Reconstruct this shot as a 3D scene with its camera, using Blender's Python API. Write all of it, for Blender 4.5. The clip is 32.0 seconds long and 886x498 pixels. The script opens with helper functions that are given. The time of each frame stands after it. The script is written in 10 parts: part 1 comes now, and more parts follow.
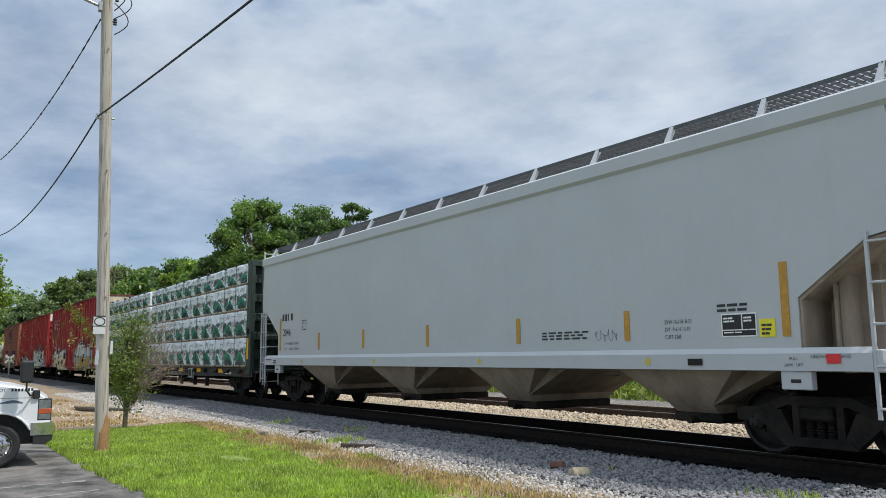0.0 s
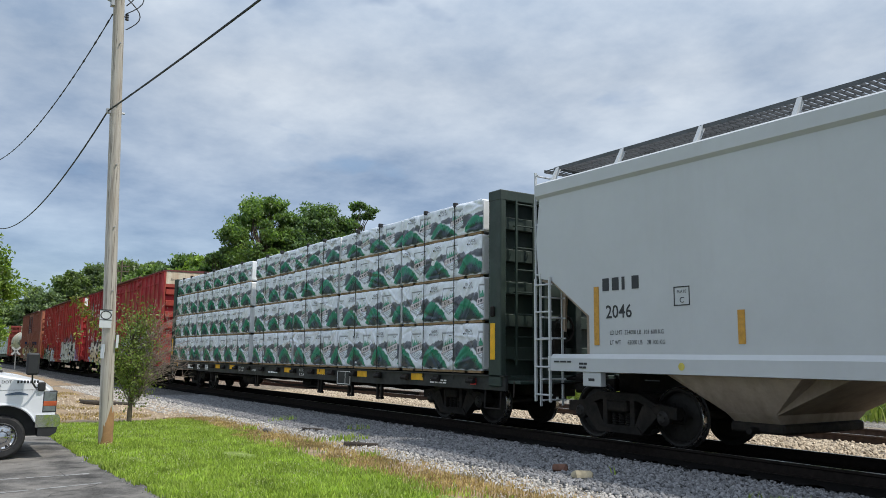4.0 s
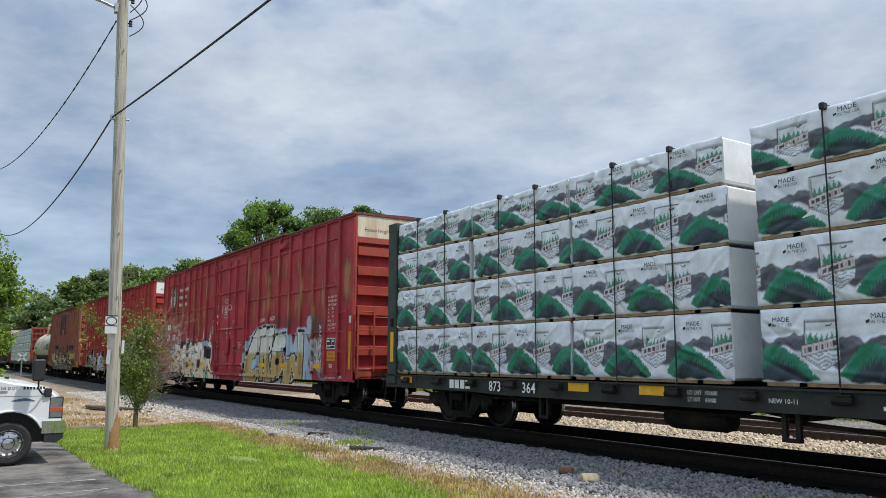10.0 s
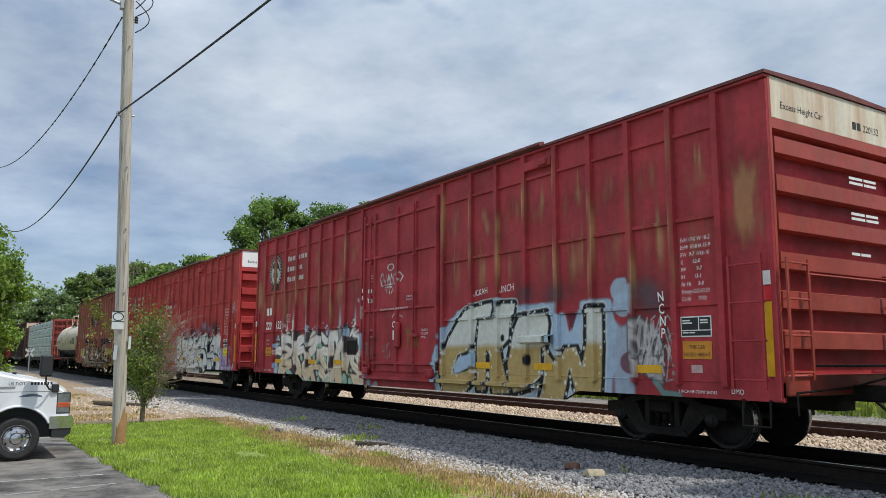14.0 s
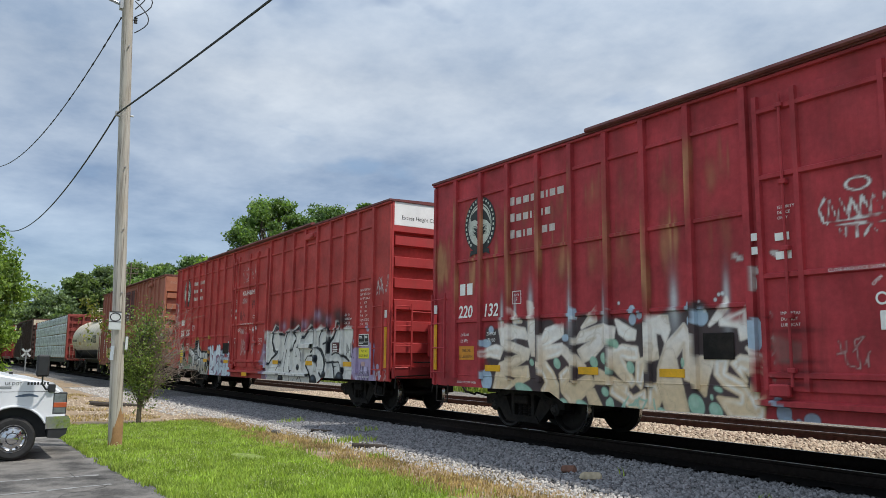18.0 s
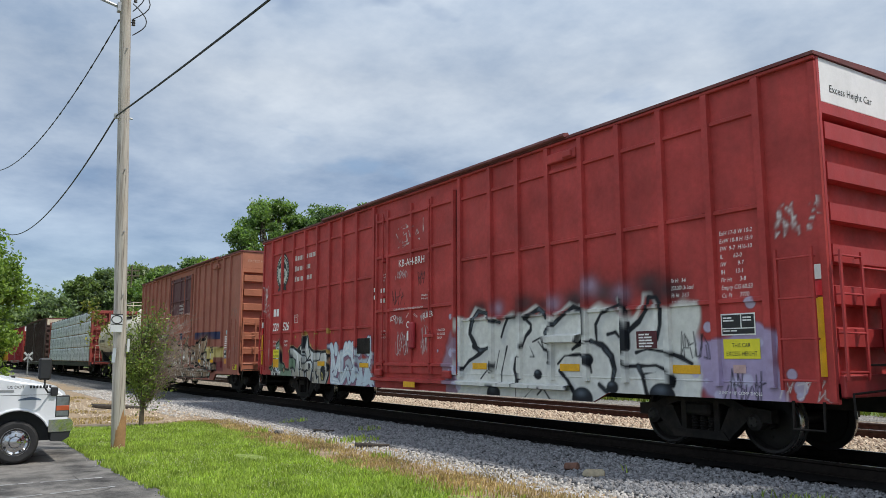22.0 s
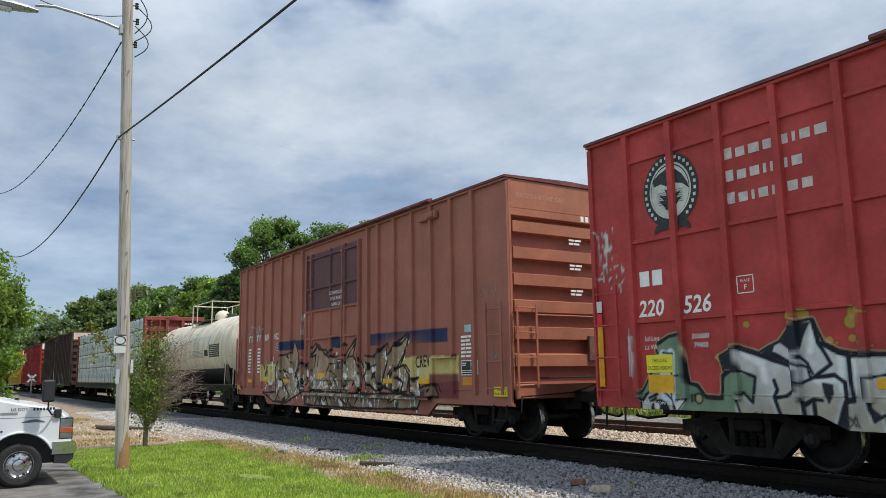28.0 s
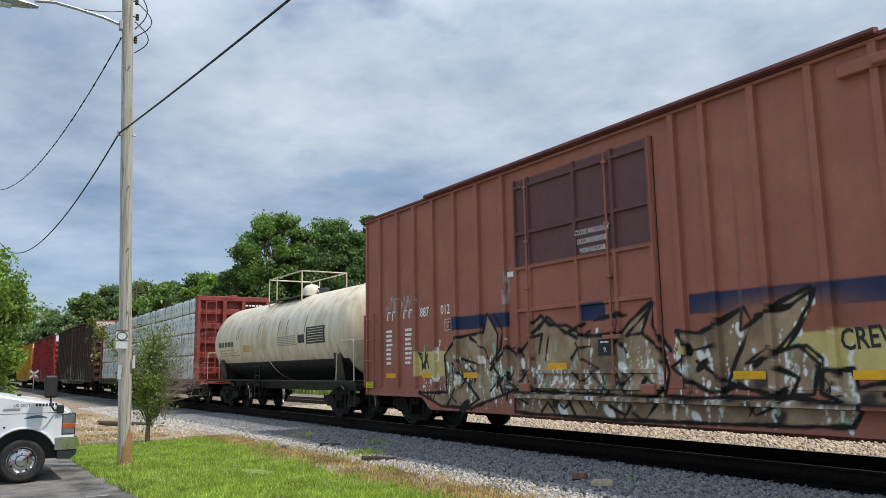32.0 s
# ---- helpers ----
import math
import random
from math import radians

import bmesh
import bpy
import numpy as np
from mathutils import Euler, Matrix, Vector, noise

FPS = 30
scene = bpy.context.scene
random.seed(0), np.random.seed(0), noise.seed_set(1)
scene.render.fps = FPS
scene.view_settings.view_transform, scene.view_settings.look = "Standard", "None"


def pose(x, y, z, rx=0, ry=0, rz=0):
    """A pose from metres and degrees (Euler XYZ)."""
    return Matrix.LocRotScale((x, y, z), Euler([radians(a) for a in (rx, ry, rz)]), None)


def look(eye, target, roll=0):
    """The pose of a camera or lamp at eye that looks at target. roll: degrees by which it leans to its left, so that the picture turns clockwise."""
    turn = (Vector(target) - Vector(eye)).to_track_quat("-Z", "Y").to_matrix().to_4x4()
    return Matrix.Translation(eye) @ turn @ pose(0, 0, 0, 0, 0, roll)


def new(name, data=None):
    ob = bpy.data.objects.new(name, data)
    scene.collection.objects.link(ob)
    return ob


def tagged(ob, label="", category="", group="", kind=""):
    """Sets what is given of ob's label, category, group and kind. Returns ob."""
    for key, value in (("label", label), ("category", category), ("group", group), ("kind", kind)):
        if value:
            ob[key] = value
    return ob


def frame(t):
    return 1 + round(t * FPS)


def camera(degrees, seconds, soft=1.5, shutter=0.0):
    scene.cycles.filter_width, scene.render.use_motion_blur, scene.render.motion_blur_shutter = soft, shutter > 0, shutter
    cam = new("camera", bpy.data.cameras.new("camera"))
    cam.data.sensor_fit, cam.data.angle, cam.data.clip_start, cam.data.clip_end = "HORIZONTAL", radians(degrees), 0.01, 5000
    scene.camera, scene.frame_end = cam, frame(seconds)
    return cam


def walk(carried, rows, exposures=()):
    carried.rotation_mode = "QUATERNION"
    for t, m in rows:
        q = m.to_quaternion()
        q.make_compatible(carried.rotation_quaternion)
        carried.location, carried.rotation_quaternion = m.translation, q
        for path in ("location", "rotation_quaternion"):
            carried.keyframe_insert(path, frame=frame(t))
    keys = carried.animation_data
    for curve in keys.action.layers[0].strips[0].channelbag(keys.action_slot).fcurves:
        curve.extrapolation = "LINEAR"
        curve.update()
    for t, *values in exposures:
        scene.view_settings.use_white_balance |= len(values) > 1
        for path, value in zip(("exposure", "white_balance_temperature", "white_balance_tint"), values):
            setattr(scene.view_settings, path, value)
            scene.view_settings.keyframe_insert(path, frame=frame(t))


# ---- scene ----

EYE = Vector((0.0, 0.0, 1.54))


def aim(turn, rise, roll):
    """The camera's pose: degrees from the track's far end, upwards, and its lean."""
    a, b = radians(turn), radians(rise)
    way = Vector((-math.cos(a) * math.cos(b), math.sin(a) * math.cos(b), math.sin(b)))
    return look(EYE, EYE + way, roll)


cam = camera(59.32, 32.0, 0.45)
walk(cam, [
    (0, aim(34.06, 7.86, -0.49)),
    (0.5, aim(33.88, 7.90, -0.38)),
    (1, aim(33.70, 7.96, -0.20)),
    (1.5, aim(33.58, 8.02, 0.04)),
    (2, aim(33.51, 8.02, 0.21)),
    (2.5, aim(33.50, 8.02, 0.36)),
    (3, aim(33.53, 7.97, 0.48)),
    (3.5, aim(33.57, 7.93, 0.57)),
    (5.5, aim(33.50, 7.79, 0.87)),
    (6, aim(33.43, 7.71, 0.92)),
    (6.5, aim(33.32, 7.68, 1.06)),
    (7, aim(33.24, 7.66, 1.08)),
    (7.5, aim(33.19, 7.71, 1.07)),
    (8, aim(33.18, 7.82, 0.96)),
    (8.5, aim(33.21, 7.96, 0.77)),
    (9, aim(33.24, 8.07, 0.53)),
    (9.5, aim(33.27, 8.12, 0.30)),
    (10, aim(33.26, 8.13, 0.25)),
    (10.5, aim(33.20, 8.11, 0.27)),
    (11, aim(33.13, 8.05, 0.34)),
    (11.5, aim(33.05, 7.99, 0.41)),
    (12, aim(32.98, 7.95, 0.43)),
    (12.5, aim(32.92, 7.92, 0.46)),
    (13, aim(32.87, 7.91, 0.46)),
    (13.5, aim(32.86, 7.87, 0.25)),
    (14, aim(32.85, 7.82, 0.27)),
    (14.5, aim(32.85, 7.83, 0.25)),
    (16.5, aim(32.93, 8.01, 0.72)),
    (17, aim(32.96, 8.02, 0.69)),
    (17.5, aim(32.98, 8.00, 0.64)),
    (18, aim(33.00, 7.98, 0.59)),
    (18.5, aim(33.03, 8.03, 0.60)),
    (19, aim(33.06, 8.02, 0.55)),
    (19.5, aim(33.11, 8.00, 0.49)),
    (20, aim(33.15, 8.00, 0.42)),
    (20.5, aim(33.15, 7.97, 0.32)),
    (21, aim(33.14, 7.97, 0.27)),
    (21.5, aim(33.07, 7.90, 0.12)),
    (22, aim(32.96, 7.89, -0.06)),
    (22.5, aim(32.79, 7.89, -0.21)),
    (23, aim(32.67, 7.97, -0.50)),
    (23.5, aim(32.59, 8.14, -0.73)),
    (24, aim(32.59, 8.38, -0.78)),
    (24.5, aim(32.69, 8.61, -0.82)),
    (25, aim(32.78, 8.82, -0.77)),
    (25.5, aim(32.92, 8.84, -0.94)),
    (27.5, aim(32.84, 8.99, -0.91)),
    (28, aim(32.78, 9.10, -0.80)),
    (28.5, aim(32.83, 9.06, -1.03)),
    (29, aim(32.89, 9.05, -1.08)),
    (29.5, aim(32.92, 8.99, -1.18)),
    (30, aim(32.91, 8.89, -1.22)),
    (30.5, aim(32.85, 8.80, -1.20)),
    (31, aim(32.78, 8.73, -1.16)),
    (31.5, aim(32.72, 8.76, -0.95)),
    (32, aim(32.69, 8.72, -0.97)),
], [(0, 0.25), (32, 0.25)])


def rolled(t):
    """How far the train has rolled at t seconds."""
    u = (t - 16) / 16
    return 16 * (2.8123 * u -0.5075 * u * u / 2 +0.0477 * u ** 3 / 6 +0.5847 * u ** 4 / 24)


RAIL = 0.20          # top of rail
MID = 10.507         # centre line of the train's track
MID2 = 15.33         # centre line of the far track
# ---- sky and sun ----
def make_sky():
    w = bpy.data.worlds.new("sky")
    scene.world = w
    w.use_nodes = True
    n, l = w.node_tree.nodes, w.node_tree.links
    n.clear()
    def math_node(op, a, b=None, c=None):
        m = n.new("ShaderNodeMath")
        m.operation = op
        for i, x in enumerate((a, b, c)):
            if x is None:
                continue
            if isinstance(x, (int, float)):
                m.inputs[i].default_value = x
            else:
                l.new(x, m.inputs[i])
        return m.outputs[0]
    out, bg = n.new("ShaderNodeOutputWorld"), n.new("ShaderNodeBackground")
    sky = n.new("ShaderNodeTexSky")
    sky.sky_type, sky.sun_disc = "NISHITA", False
    sky.sun_elevation, sky.sun_rotation = radians(58), radians(50)
    tc, sep, comb = n.new("ShaderNodeTexCoord"), n.new("ShaderNodeSeparateXYZ"), n.new("ShaderNodeCombineXYZ")
    l.new(tc.outputs["Generated"], sep.inputs[0])
    h = math_node("ADD", math_node("MAXIMUM", sep.outputs[2], 0.0), 0.16)
    l.new(math_node("DIVIDE", sep.outputs[0], h), comb.inputs[0])
    l.new(math_node("DIVIDE", sep.outputs[1], h), comb.inputs[1])
    def cloud(scale, detail, rough, shift):
        mp, tx = n.new("ShaderNodeMapping"), n.new("ShaderNodeTexNoise")
        mp.inputs["Location"].default_value = shift
        l.new(comb.outputs[0], mp.inputs[0])
        l.new(mp.outputs[0], tx.inputs["Vector"])
        tx.inputs["Scale"].default_value, tx.inputs["Detail"].default_value, tx.inputs["Roughness"].default_value = scale, detail, rough
        return tx.outputs[0]
    big, fine = cloud(0.9, 6, 0.55, (3.1, 1.7, 0)), cloud(2.4, 8, 0.6, (0.4, 5.2, 2))
    shade = n.new("ShaderNodeValToRGB")
    e = shade.color_ramp.elements
    e[0].position, e[0].color = 0.36, (0.235, 0.315, 0.44, 1)
    e[1].position, e[1].color = 0.62, (0.54, 0.60, 0.675, 1)
    l.new(math_node("ADD", math_node("MULTIPLY", big, 0.5), math_node("MULTIPLY", fine, 0.5)), shade.inputs[0])
    gap = n.new("ShaderNodeValToRGB")
    gap.color_ramp.elements[0].position, gap.color_ramp.elements[1].position = 0.27, 0.37
    l.new(cloud(1.7, 5, 0.5, (7.3, 2.2, 1)), gap.inputs[0])
    sky_level = n.new("ShaderNodeMix")
    sky_level.data_type, sky_level.blend_type = "RGBA", "MULTIPLY"
    sky_level.inputs[0].default_value = 1.0
    l.new(sky.outputs[0], sky_level.inputs[6])
    sky_level.inputs[7].default_value = (0.11, 0.11, 0.11, 1)
    low = n.new("ShaderNodeValToRGB")          # thinner, bluer cloud towards the horizon
    low.color_ramp.elements[0].position, low.color_ramp.elements[0].color = 0.04, (0.55, 0.55, 0.55, 1)
    low.color_ramp.elements[1].position, low.color_ramp.elements[1].color = 0.22, (1, 1, 1, 1)
    l.new(sep.outputs[2], low.inputs[0])
    tone = n.new("ShaderNodeValToRGB")         # darker, bluer undersides of cloud low down
    tone.color_ramp.elements[0].position, tone.color_ramp.elements[0].color = 0.03, (0.62, 0.76, 0.93, 1)
    tone.color_ramp.elements[1].position, tone.color_ramp.elements[1].color = 0.34, (1.06, 1.05, 1.04, 1)
    high = tone.color_ramp.elements.new(0.85)  # thin bright cloud overhead
    high.color = (1.95, 1.92, 1.88, 1)
    mid = tone.color_ramp.elements.new(0.48)
    mid.color = (1.28, 1.27, 1.25, 1)
    l.new(sep.outputs[2], tone.inputs[0])
    toned = n.new("ShaderNodeMix")
    toned.data_type, toned.blend_type = "RGBA", "MULTIPLY"
    toned.inputs[0].default_value = 1.0
    l.new(shade.outputs[0], toned.inputs[6])
    l.new(tone.outputs[0], toned.inputs[7])
    mix = n.new("ShaderNodeMix")
    mix.data_type = "RGBA"
    l.new(math_node("MULTIPLY", gap.outputs[0], low.outputs[0]), mix.inputs[0])
    l.new(sky_level.outputs[2], mix.inputs[6])
    l.new(toned.outputs[2], mix.inputs[7])
    l.new(mix.outputs[2], bg.inputs[0])
    bg.inputs[1].default_value = 1.0
    l.new(bg.outputs[0], out.inputs[0])


make_sky()
sun = new("sun", bpy.data.lights.new("sun", "SUN"))
sun.data.energy, sun.data.angle, sun.data.color = 3.0, radians(2.5), (1.0, 0.95, 0.87)
sun.matrix_world = look((0.46, 0.38, 1.02), (0, 0, 0))
sun.location = (30, 30, 60)
# ---- materials ----
def nodes_of(name):
    m = bpy.data.materials.new(name)
    m.use_nodes = True
    t = m.node_tree
    return m, t.nodes, t.links, t.nodes["Principled BSDF"]


def noise_out(n, l, scale, detail=4, rough=0.55, stretch=(1, 1, 1), kind="Object", shift=0.0):
    tc, mp, tx = n.new("ShaderNodeTexCoord"), n.new("ShaderNodeMapping"), n.new("ShaderNodeTexNoise")
    mp.inputs["Scale"].default_value = stretch
    mp.inputs["Location"].default_value = (shift, shift * 0.7, shift * 0.3)
    l.new(tc.outputs[kind], mp.inputs[0])
    l.new(mp.outputs[0], tx.inputs["Vector"])
    tx.inputs["Scale"].default_value, tx.inputs["Detail"].default_value, tx.inputs["Roughness"].default_value = scale, detail, rough
    return tx.outputs[0]


def ramp(n, l, src, stops):
    r = n.new("ShaderNodeValToRGB")
    e = r.color_ramp.elements
    while len(e) < len(stops):
        e.new(0.5)
    for el, (p, c) in zip(e, stops):
        el.position, el.color = p, (*c, 1) if len(c) == 3 else c
    l.new(src, r.inputs[0])
    return r.outputs[0]


def blend(n, l, fac, a, b, how="MIX"):
    m = n.new("ShaderNodeMix")
    m.data_type, m.blend_type = "RGBA", how
    for i, x in ((0, fac), (6, a), (7, b)):
        if isinstance(x, (int, float)):
            m.inputs[i].default_value = x
        elif isinstance(x, tuple):
            m.inputs[i].default_value = (*x, 1)
        else:
            l.new(x, m.inputs[i])
    return m.outputs[2]


def tint(c, k):
    return tuple(min(1.0, x * k) for x in c)


def mat(name, col, rough=0.6, metal=0.0, grain=0.18, scale=6.0, bump=0.15, dirt=None, much=0.5, streak=False, painted=False, varied=0.0, relief=40.0, gloss=0.5):
    """A surface: base colour with grain at two scales, dirt or rust in patches or in streaks, fine relief."""
    m, n, l, b = nodes_of(name)
    g = noise_out(n, l, scale, 5)
    c = ramp(n, l, g, [(0.3, tint(col, 1 - grain)), (0.7, tint(col, 1 + grain))])
    c = blend(n, l, 1.0, c, ramp(n, l, noise_out(n, l, scale * 9, 4, 0.6, shift=8.3), [(0.3, (1 - grain * 0.5,) * 3), (0.7, (1 + grain * 0.4,) * 3)]), "MULTIPLY")
    if varied:
        oi = n.new("ShaderNodeObjectInfo")
        c = blend(n, l, 1.0, c, ramp(n, l, oi.outputs["Random"], [(0, (1 - varied,) * 3), (1, (1 + varied,) * 3)]), "MULTIPLY")
    if dirt:
        s = noise_out(n, l, 1.3, 6, 0.65, (2.6, 2.6, 0.22) if streak else (1, 1, 1), shift=3.7)
        k = ramp(n, l, s, [(0.62 - 0.25 * much, (0, 0, 0)), (0.95 - 0.25 * much, (much, much, much))])
        c = blend(n, l, k, c, dirt)
    if painted:
        at = n.new("ShaderNodeAttribute")
        at.attribute_name = "paint"
        worn = blend(n, l, 1.0, at.outputs["Color"], ramp(n, l, noise_out(n, l, 9, 5, shift=6.0), [(0.3, (0.86,) * 3), (0.7, (1.05,) * 3)]), "MULTIPLY")
        c = blend(n, l, at.outputs["Alpha"], c, worn)
    l.new(c, b.inputs["Base Color"])
    b.inputs["Metallic"].default_value = metal
    b.inputs["Specular IOR Level"].default_value = gloss
    rr = ramp(n, l, noise_out(n, l, scale * 2.3, 4, shift=1.1), [(0.3, (max(0.03, rough - 0.1),) * 3), (0.7, (min(1, rough + 0.1),) * 3)])
    l.new(rr, b.inputs["Roughness"])
    if bump:
        bp = n.new("ShaderNodeBump")
        bp.inputs["Strength"].default_value, bp.inputs["Distance"].default_value = bump, 0.01
        l.new(noise_out(n, l, relief, 4, shift=2.2), bp.inputs["Height"])
        l.new(bp.outputs[0], b.inputs["Normal"])
    return m


def ground_mat():
    """One sheet of ground: weeds and earth, mown grass, gravel."""
    m, n, l, b = nodes_of("earth_and_grass")
    mid, fine = noise_out(n, l, 0.9, 6), noise_out(n, l, 14, 5)
    green = ramp(n, l, fine, [(0.3, (0.07, 0.12, 0.025)), (0.7, (0.15, 0.23, 0.05))])
    dry = ramp(n, l, fine, [(0.3, (0.16, 0.12, 0.065)), (0.7, (0.30, 0.235, 0.14))])
    l.new(blend(n, l, ramp(n, l, mid, [(0.55, (0, 0, 0)), (0.72, (1, 1, 1))]), green, dry), b.inputs["Base Color"])
    b.inputs["Roughness"].default_value = 0.95
    bp = n.new("ShaderNodeBump")
    bp.inputs["Strength"].default_value, bp.inputs["Distance"].default_value = 0.6, 0.03
    l.new(fine, bp.inputs["Height"])
    l.new(bp.outputs[0], b.inputs["Normal"])
    return m


def stone_mat(name, dark, light, island=False, size=16.0):
    m, n, l, b = nodes_of(name)
    if island:
        geo = n.new("ShaderNodeNewGeometry")
        c = ramp(n, l, geo.outputs["Random Per Island"], [(0, dark), (0.6, tint(light, 0.72)), (1, light)])
        c = blend(n, l, 0.35, c, ramp(n, l, noise_out(n, l, 60, 3), [(0.3, dark), (0.7, light)]))
    else:
        vo = n.new("ShaderNodeTexVoronoi")
        vo.inputs["Scale"].default_value = size
        tc = n.new("ShaderNodeTexCoord")
        l.new(tc.outputs["Object"], vo.inputs["Vector"])
        c = ramp(n, l, vo.outputs["Color"], [(0.1, dark), (0.9, light)])
        # shade in the gaps between stones put into the colour, darkest at cell edges
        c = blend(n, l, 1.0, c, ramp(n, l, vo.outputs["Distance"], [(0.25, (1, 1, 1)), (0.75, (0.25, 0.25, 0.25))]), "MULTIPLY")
        c = blend(n, l, 1.0, c, ramp(n, l, noise_out(n, l, 0.7, 5), [(0.3, (0.75,) * 3), (0.7, (1.2,) * 3)]), "MULTIPLY")
        bp = n.new("ShaderNodeBump")
        bp.inputs["Strength"].default_value, bp.inputs["Distance"].default_value = 1.0, 0.03
        bp.invert = True
        l.new(vo.outputs["Distance"], bp.inputs["Height"])
        l.new(bp.outputs[0], b.inputs["Normal"])
    l.new(c, b.inputs["Base Color"])
    b.inputs["Roughness"].default_value = 0.9
    return m


def leaf_mat(name, dark, light, shine=0.45, patch=0.5, low=0.7):
    m, n, l, b = nodes_of(name)
    geo = n.new("ShaderNodeNewGeometry")
    c = ramp(n, l, geo.outputs["Random Per Island"], [(0, dark), (0.75, light), (1, tint(light, 1.35))])
    c = blend(n, l, 1.0, c, ramp(n, l, noise_out(n, l, patch, 4), [(0.3, (low,) * 3), (0.7, (1.2,) * 3)]), "MULTIPLY")
    l.new(c, b.inputs["Base Color"])
    b.inputs["Roughness"].default_value = shine
    tr, mx, out = n.new("ShaderNodeBsdfTranslucent"), n.new("ShaderNodeMixShader"), n["Material Output"]
    l.new(blend(n, l, 1.0, c, (1.5, 1.6, 0.7), "MULTIPLY"), tr.inputs[0])
    mx.inputs[0].default_value = 0.40
    l.new(b.outputs[0], mx.inputs[1])
    l.new(tr.outputs[0], mx.inputs[2])
    l.new(mx.outputs[0], out.inputs[0])
    return m


def glass_mat(name, col=(0.02, 0.025, 0.03)):
    m, n, l, b = nodes_of(name)
    b.inputs["Base Color"].default_value = (*col, 1)
    b.inputs["Roughness"].default_value = 0.04
    b.inputs["Coat Weight"].default_value = 0.5
    return m


EARTH = ground_mat()
BALLAST_FAR = stone_mat("ballast_bed", (0.028, 0.028, 0.031), (0.18, 0.179, 0.182))
BALLAST = stone_mat("ballast_stone", (0.045, 0.046, 0.05), (0.31, 0.31, 0.32), True)
GRAVEL_FAR = stone_mat("pale_gravel_bed", (0.15, 0.135, 0.115), (0.44, 0.41, 0.37), size=22)
GRAVEL = stone_mat("pale_gravel_stone", (0.17, 0.155, 0.14), (0.60, 0.57, 0.53), True)
BROWN_BALLAST = stone_mat("brown_ballast_bed", (0.12, 0.092, 0.065), (0.50, 0.41, 0.30))
BROWN_STONE = stone_mat("brown_ballast_stone", (0.19, 0.145, 0.10), (0.68, 0.57, 0.43), True)
# oil stain and the shade below the train, both put into one near-black
STAIN_AND_SHADE = mat("stained_shaded_track_bed", (0.009, 0.0085, 0.0085), 0.95, gloss=0.08, grain=0.4, scale=9, bump=0.8, relief=24)
ASPHALT = mat("worn_asphalt", (0.09, 0.086, 0.082), 0.95, grain=0.5, scale=3, bump=0.9, relief=110, dirt=(0.31, 0.29, 0.265), much=0.9, gloss=0.25)
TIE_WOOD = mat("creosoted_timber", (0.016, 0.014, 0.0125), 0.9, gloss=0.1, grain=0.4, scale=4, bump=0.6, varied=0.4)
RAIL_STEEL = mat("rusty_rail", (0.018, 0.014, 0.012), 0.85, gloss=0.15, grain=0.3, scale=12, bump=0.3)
RAIL_HEAD = mat("polished_rail_head", (0.42, 0.40, 0.38), 0.3, 0.9, grain=0.1)
RUST_RAIL = mat("brown_rail", (0.065, 0.040, 0.030), 0.85, grain=0.35, scale=9, bump=0.3)
BARK = mat("grey_bark", (0.12, 0.095, 0.07), 0.95, grain=0.4, scale=9, bump=0.8)
WHITE_MARK = mat("white_marking", (0.86, 0.86, 0.84), 0.6, grain=0.08, scale=5, bump=0.05, dirt=(0.45, 0.38, 0.34), much=0.25)
BLACK_MARK = mat("black_marking", (0.02, 0.02, 0.022), 0.6, bump=0.0)
YELLOW_MARK = mat("yellow_reflector", (0.80, 0.42, 0.01), 0.45, grain=0.15, bump=0.0)
LEMON = mat("lemon_placard", (0.80, 0.72, 0.03), 0.5, grain=0.1, bump=0.0)
RED_MARK = mat("red_reflector", (0.75, 0.03, 0.04), 0.4, bump=0.0)
DARK_STEEL = mat("grimy_black_steel", (0.015, 0.0135, 0.0125), 0.75, gloss=0.2, grain=0.4, scale=5, bump=0.35, dirt=(0.075, 0.058, 0.046), much=0.7)
WHEEL_STEEL = mat("wheel_face", (0.018, 0.016, 0.015), 0.6, 0.2, grain=0.35, scale=6, bump=0.3, dirt=(0.05, 0.04, 0.032), much=0.5)
TREAD = mat("wheel_tread", (0.5, 0.48, 0.46), 0.28, 0.9, grain=0.1, bump=0.0)
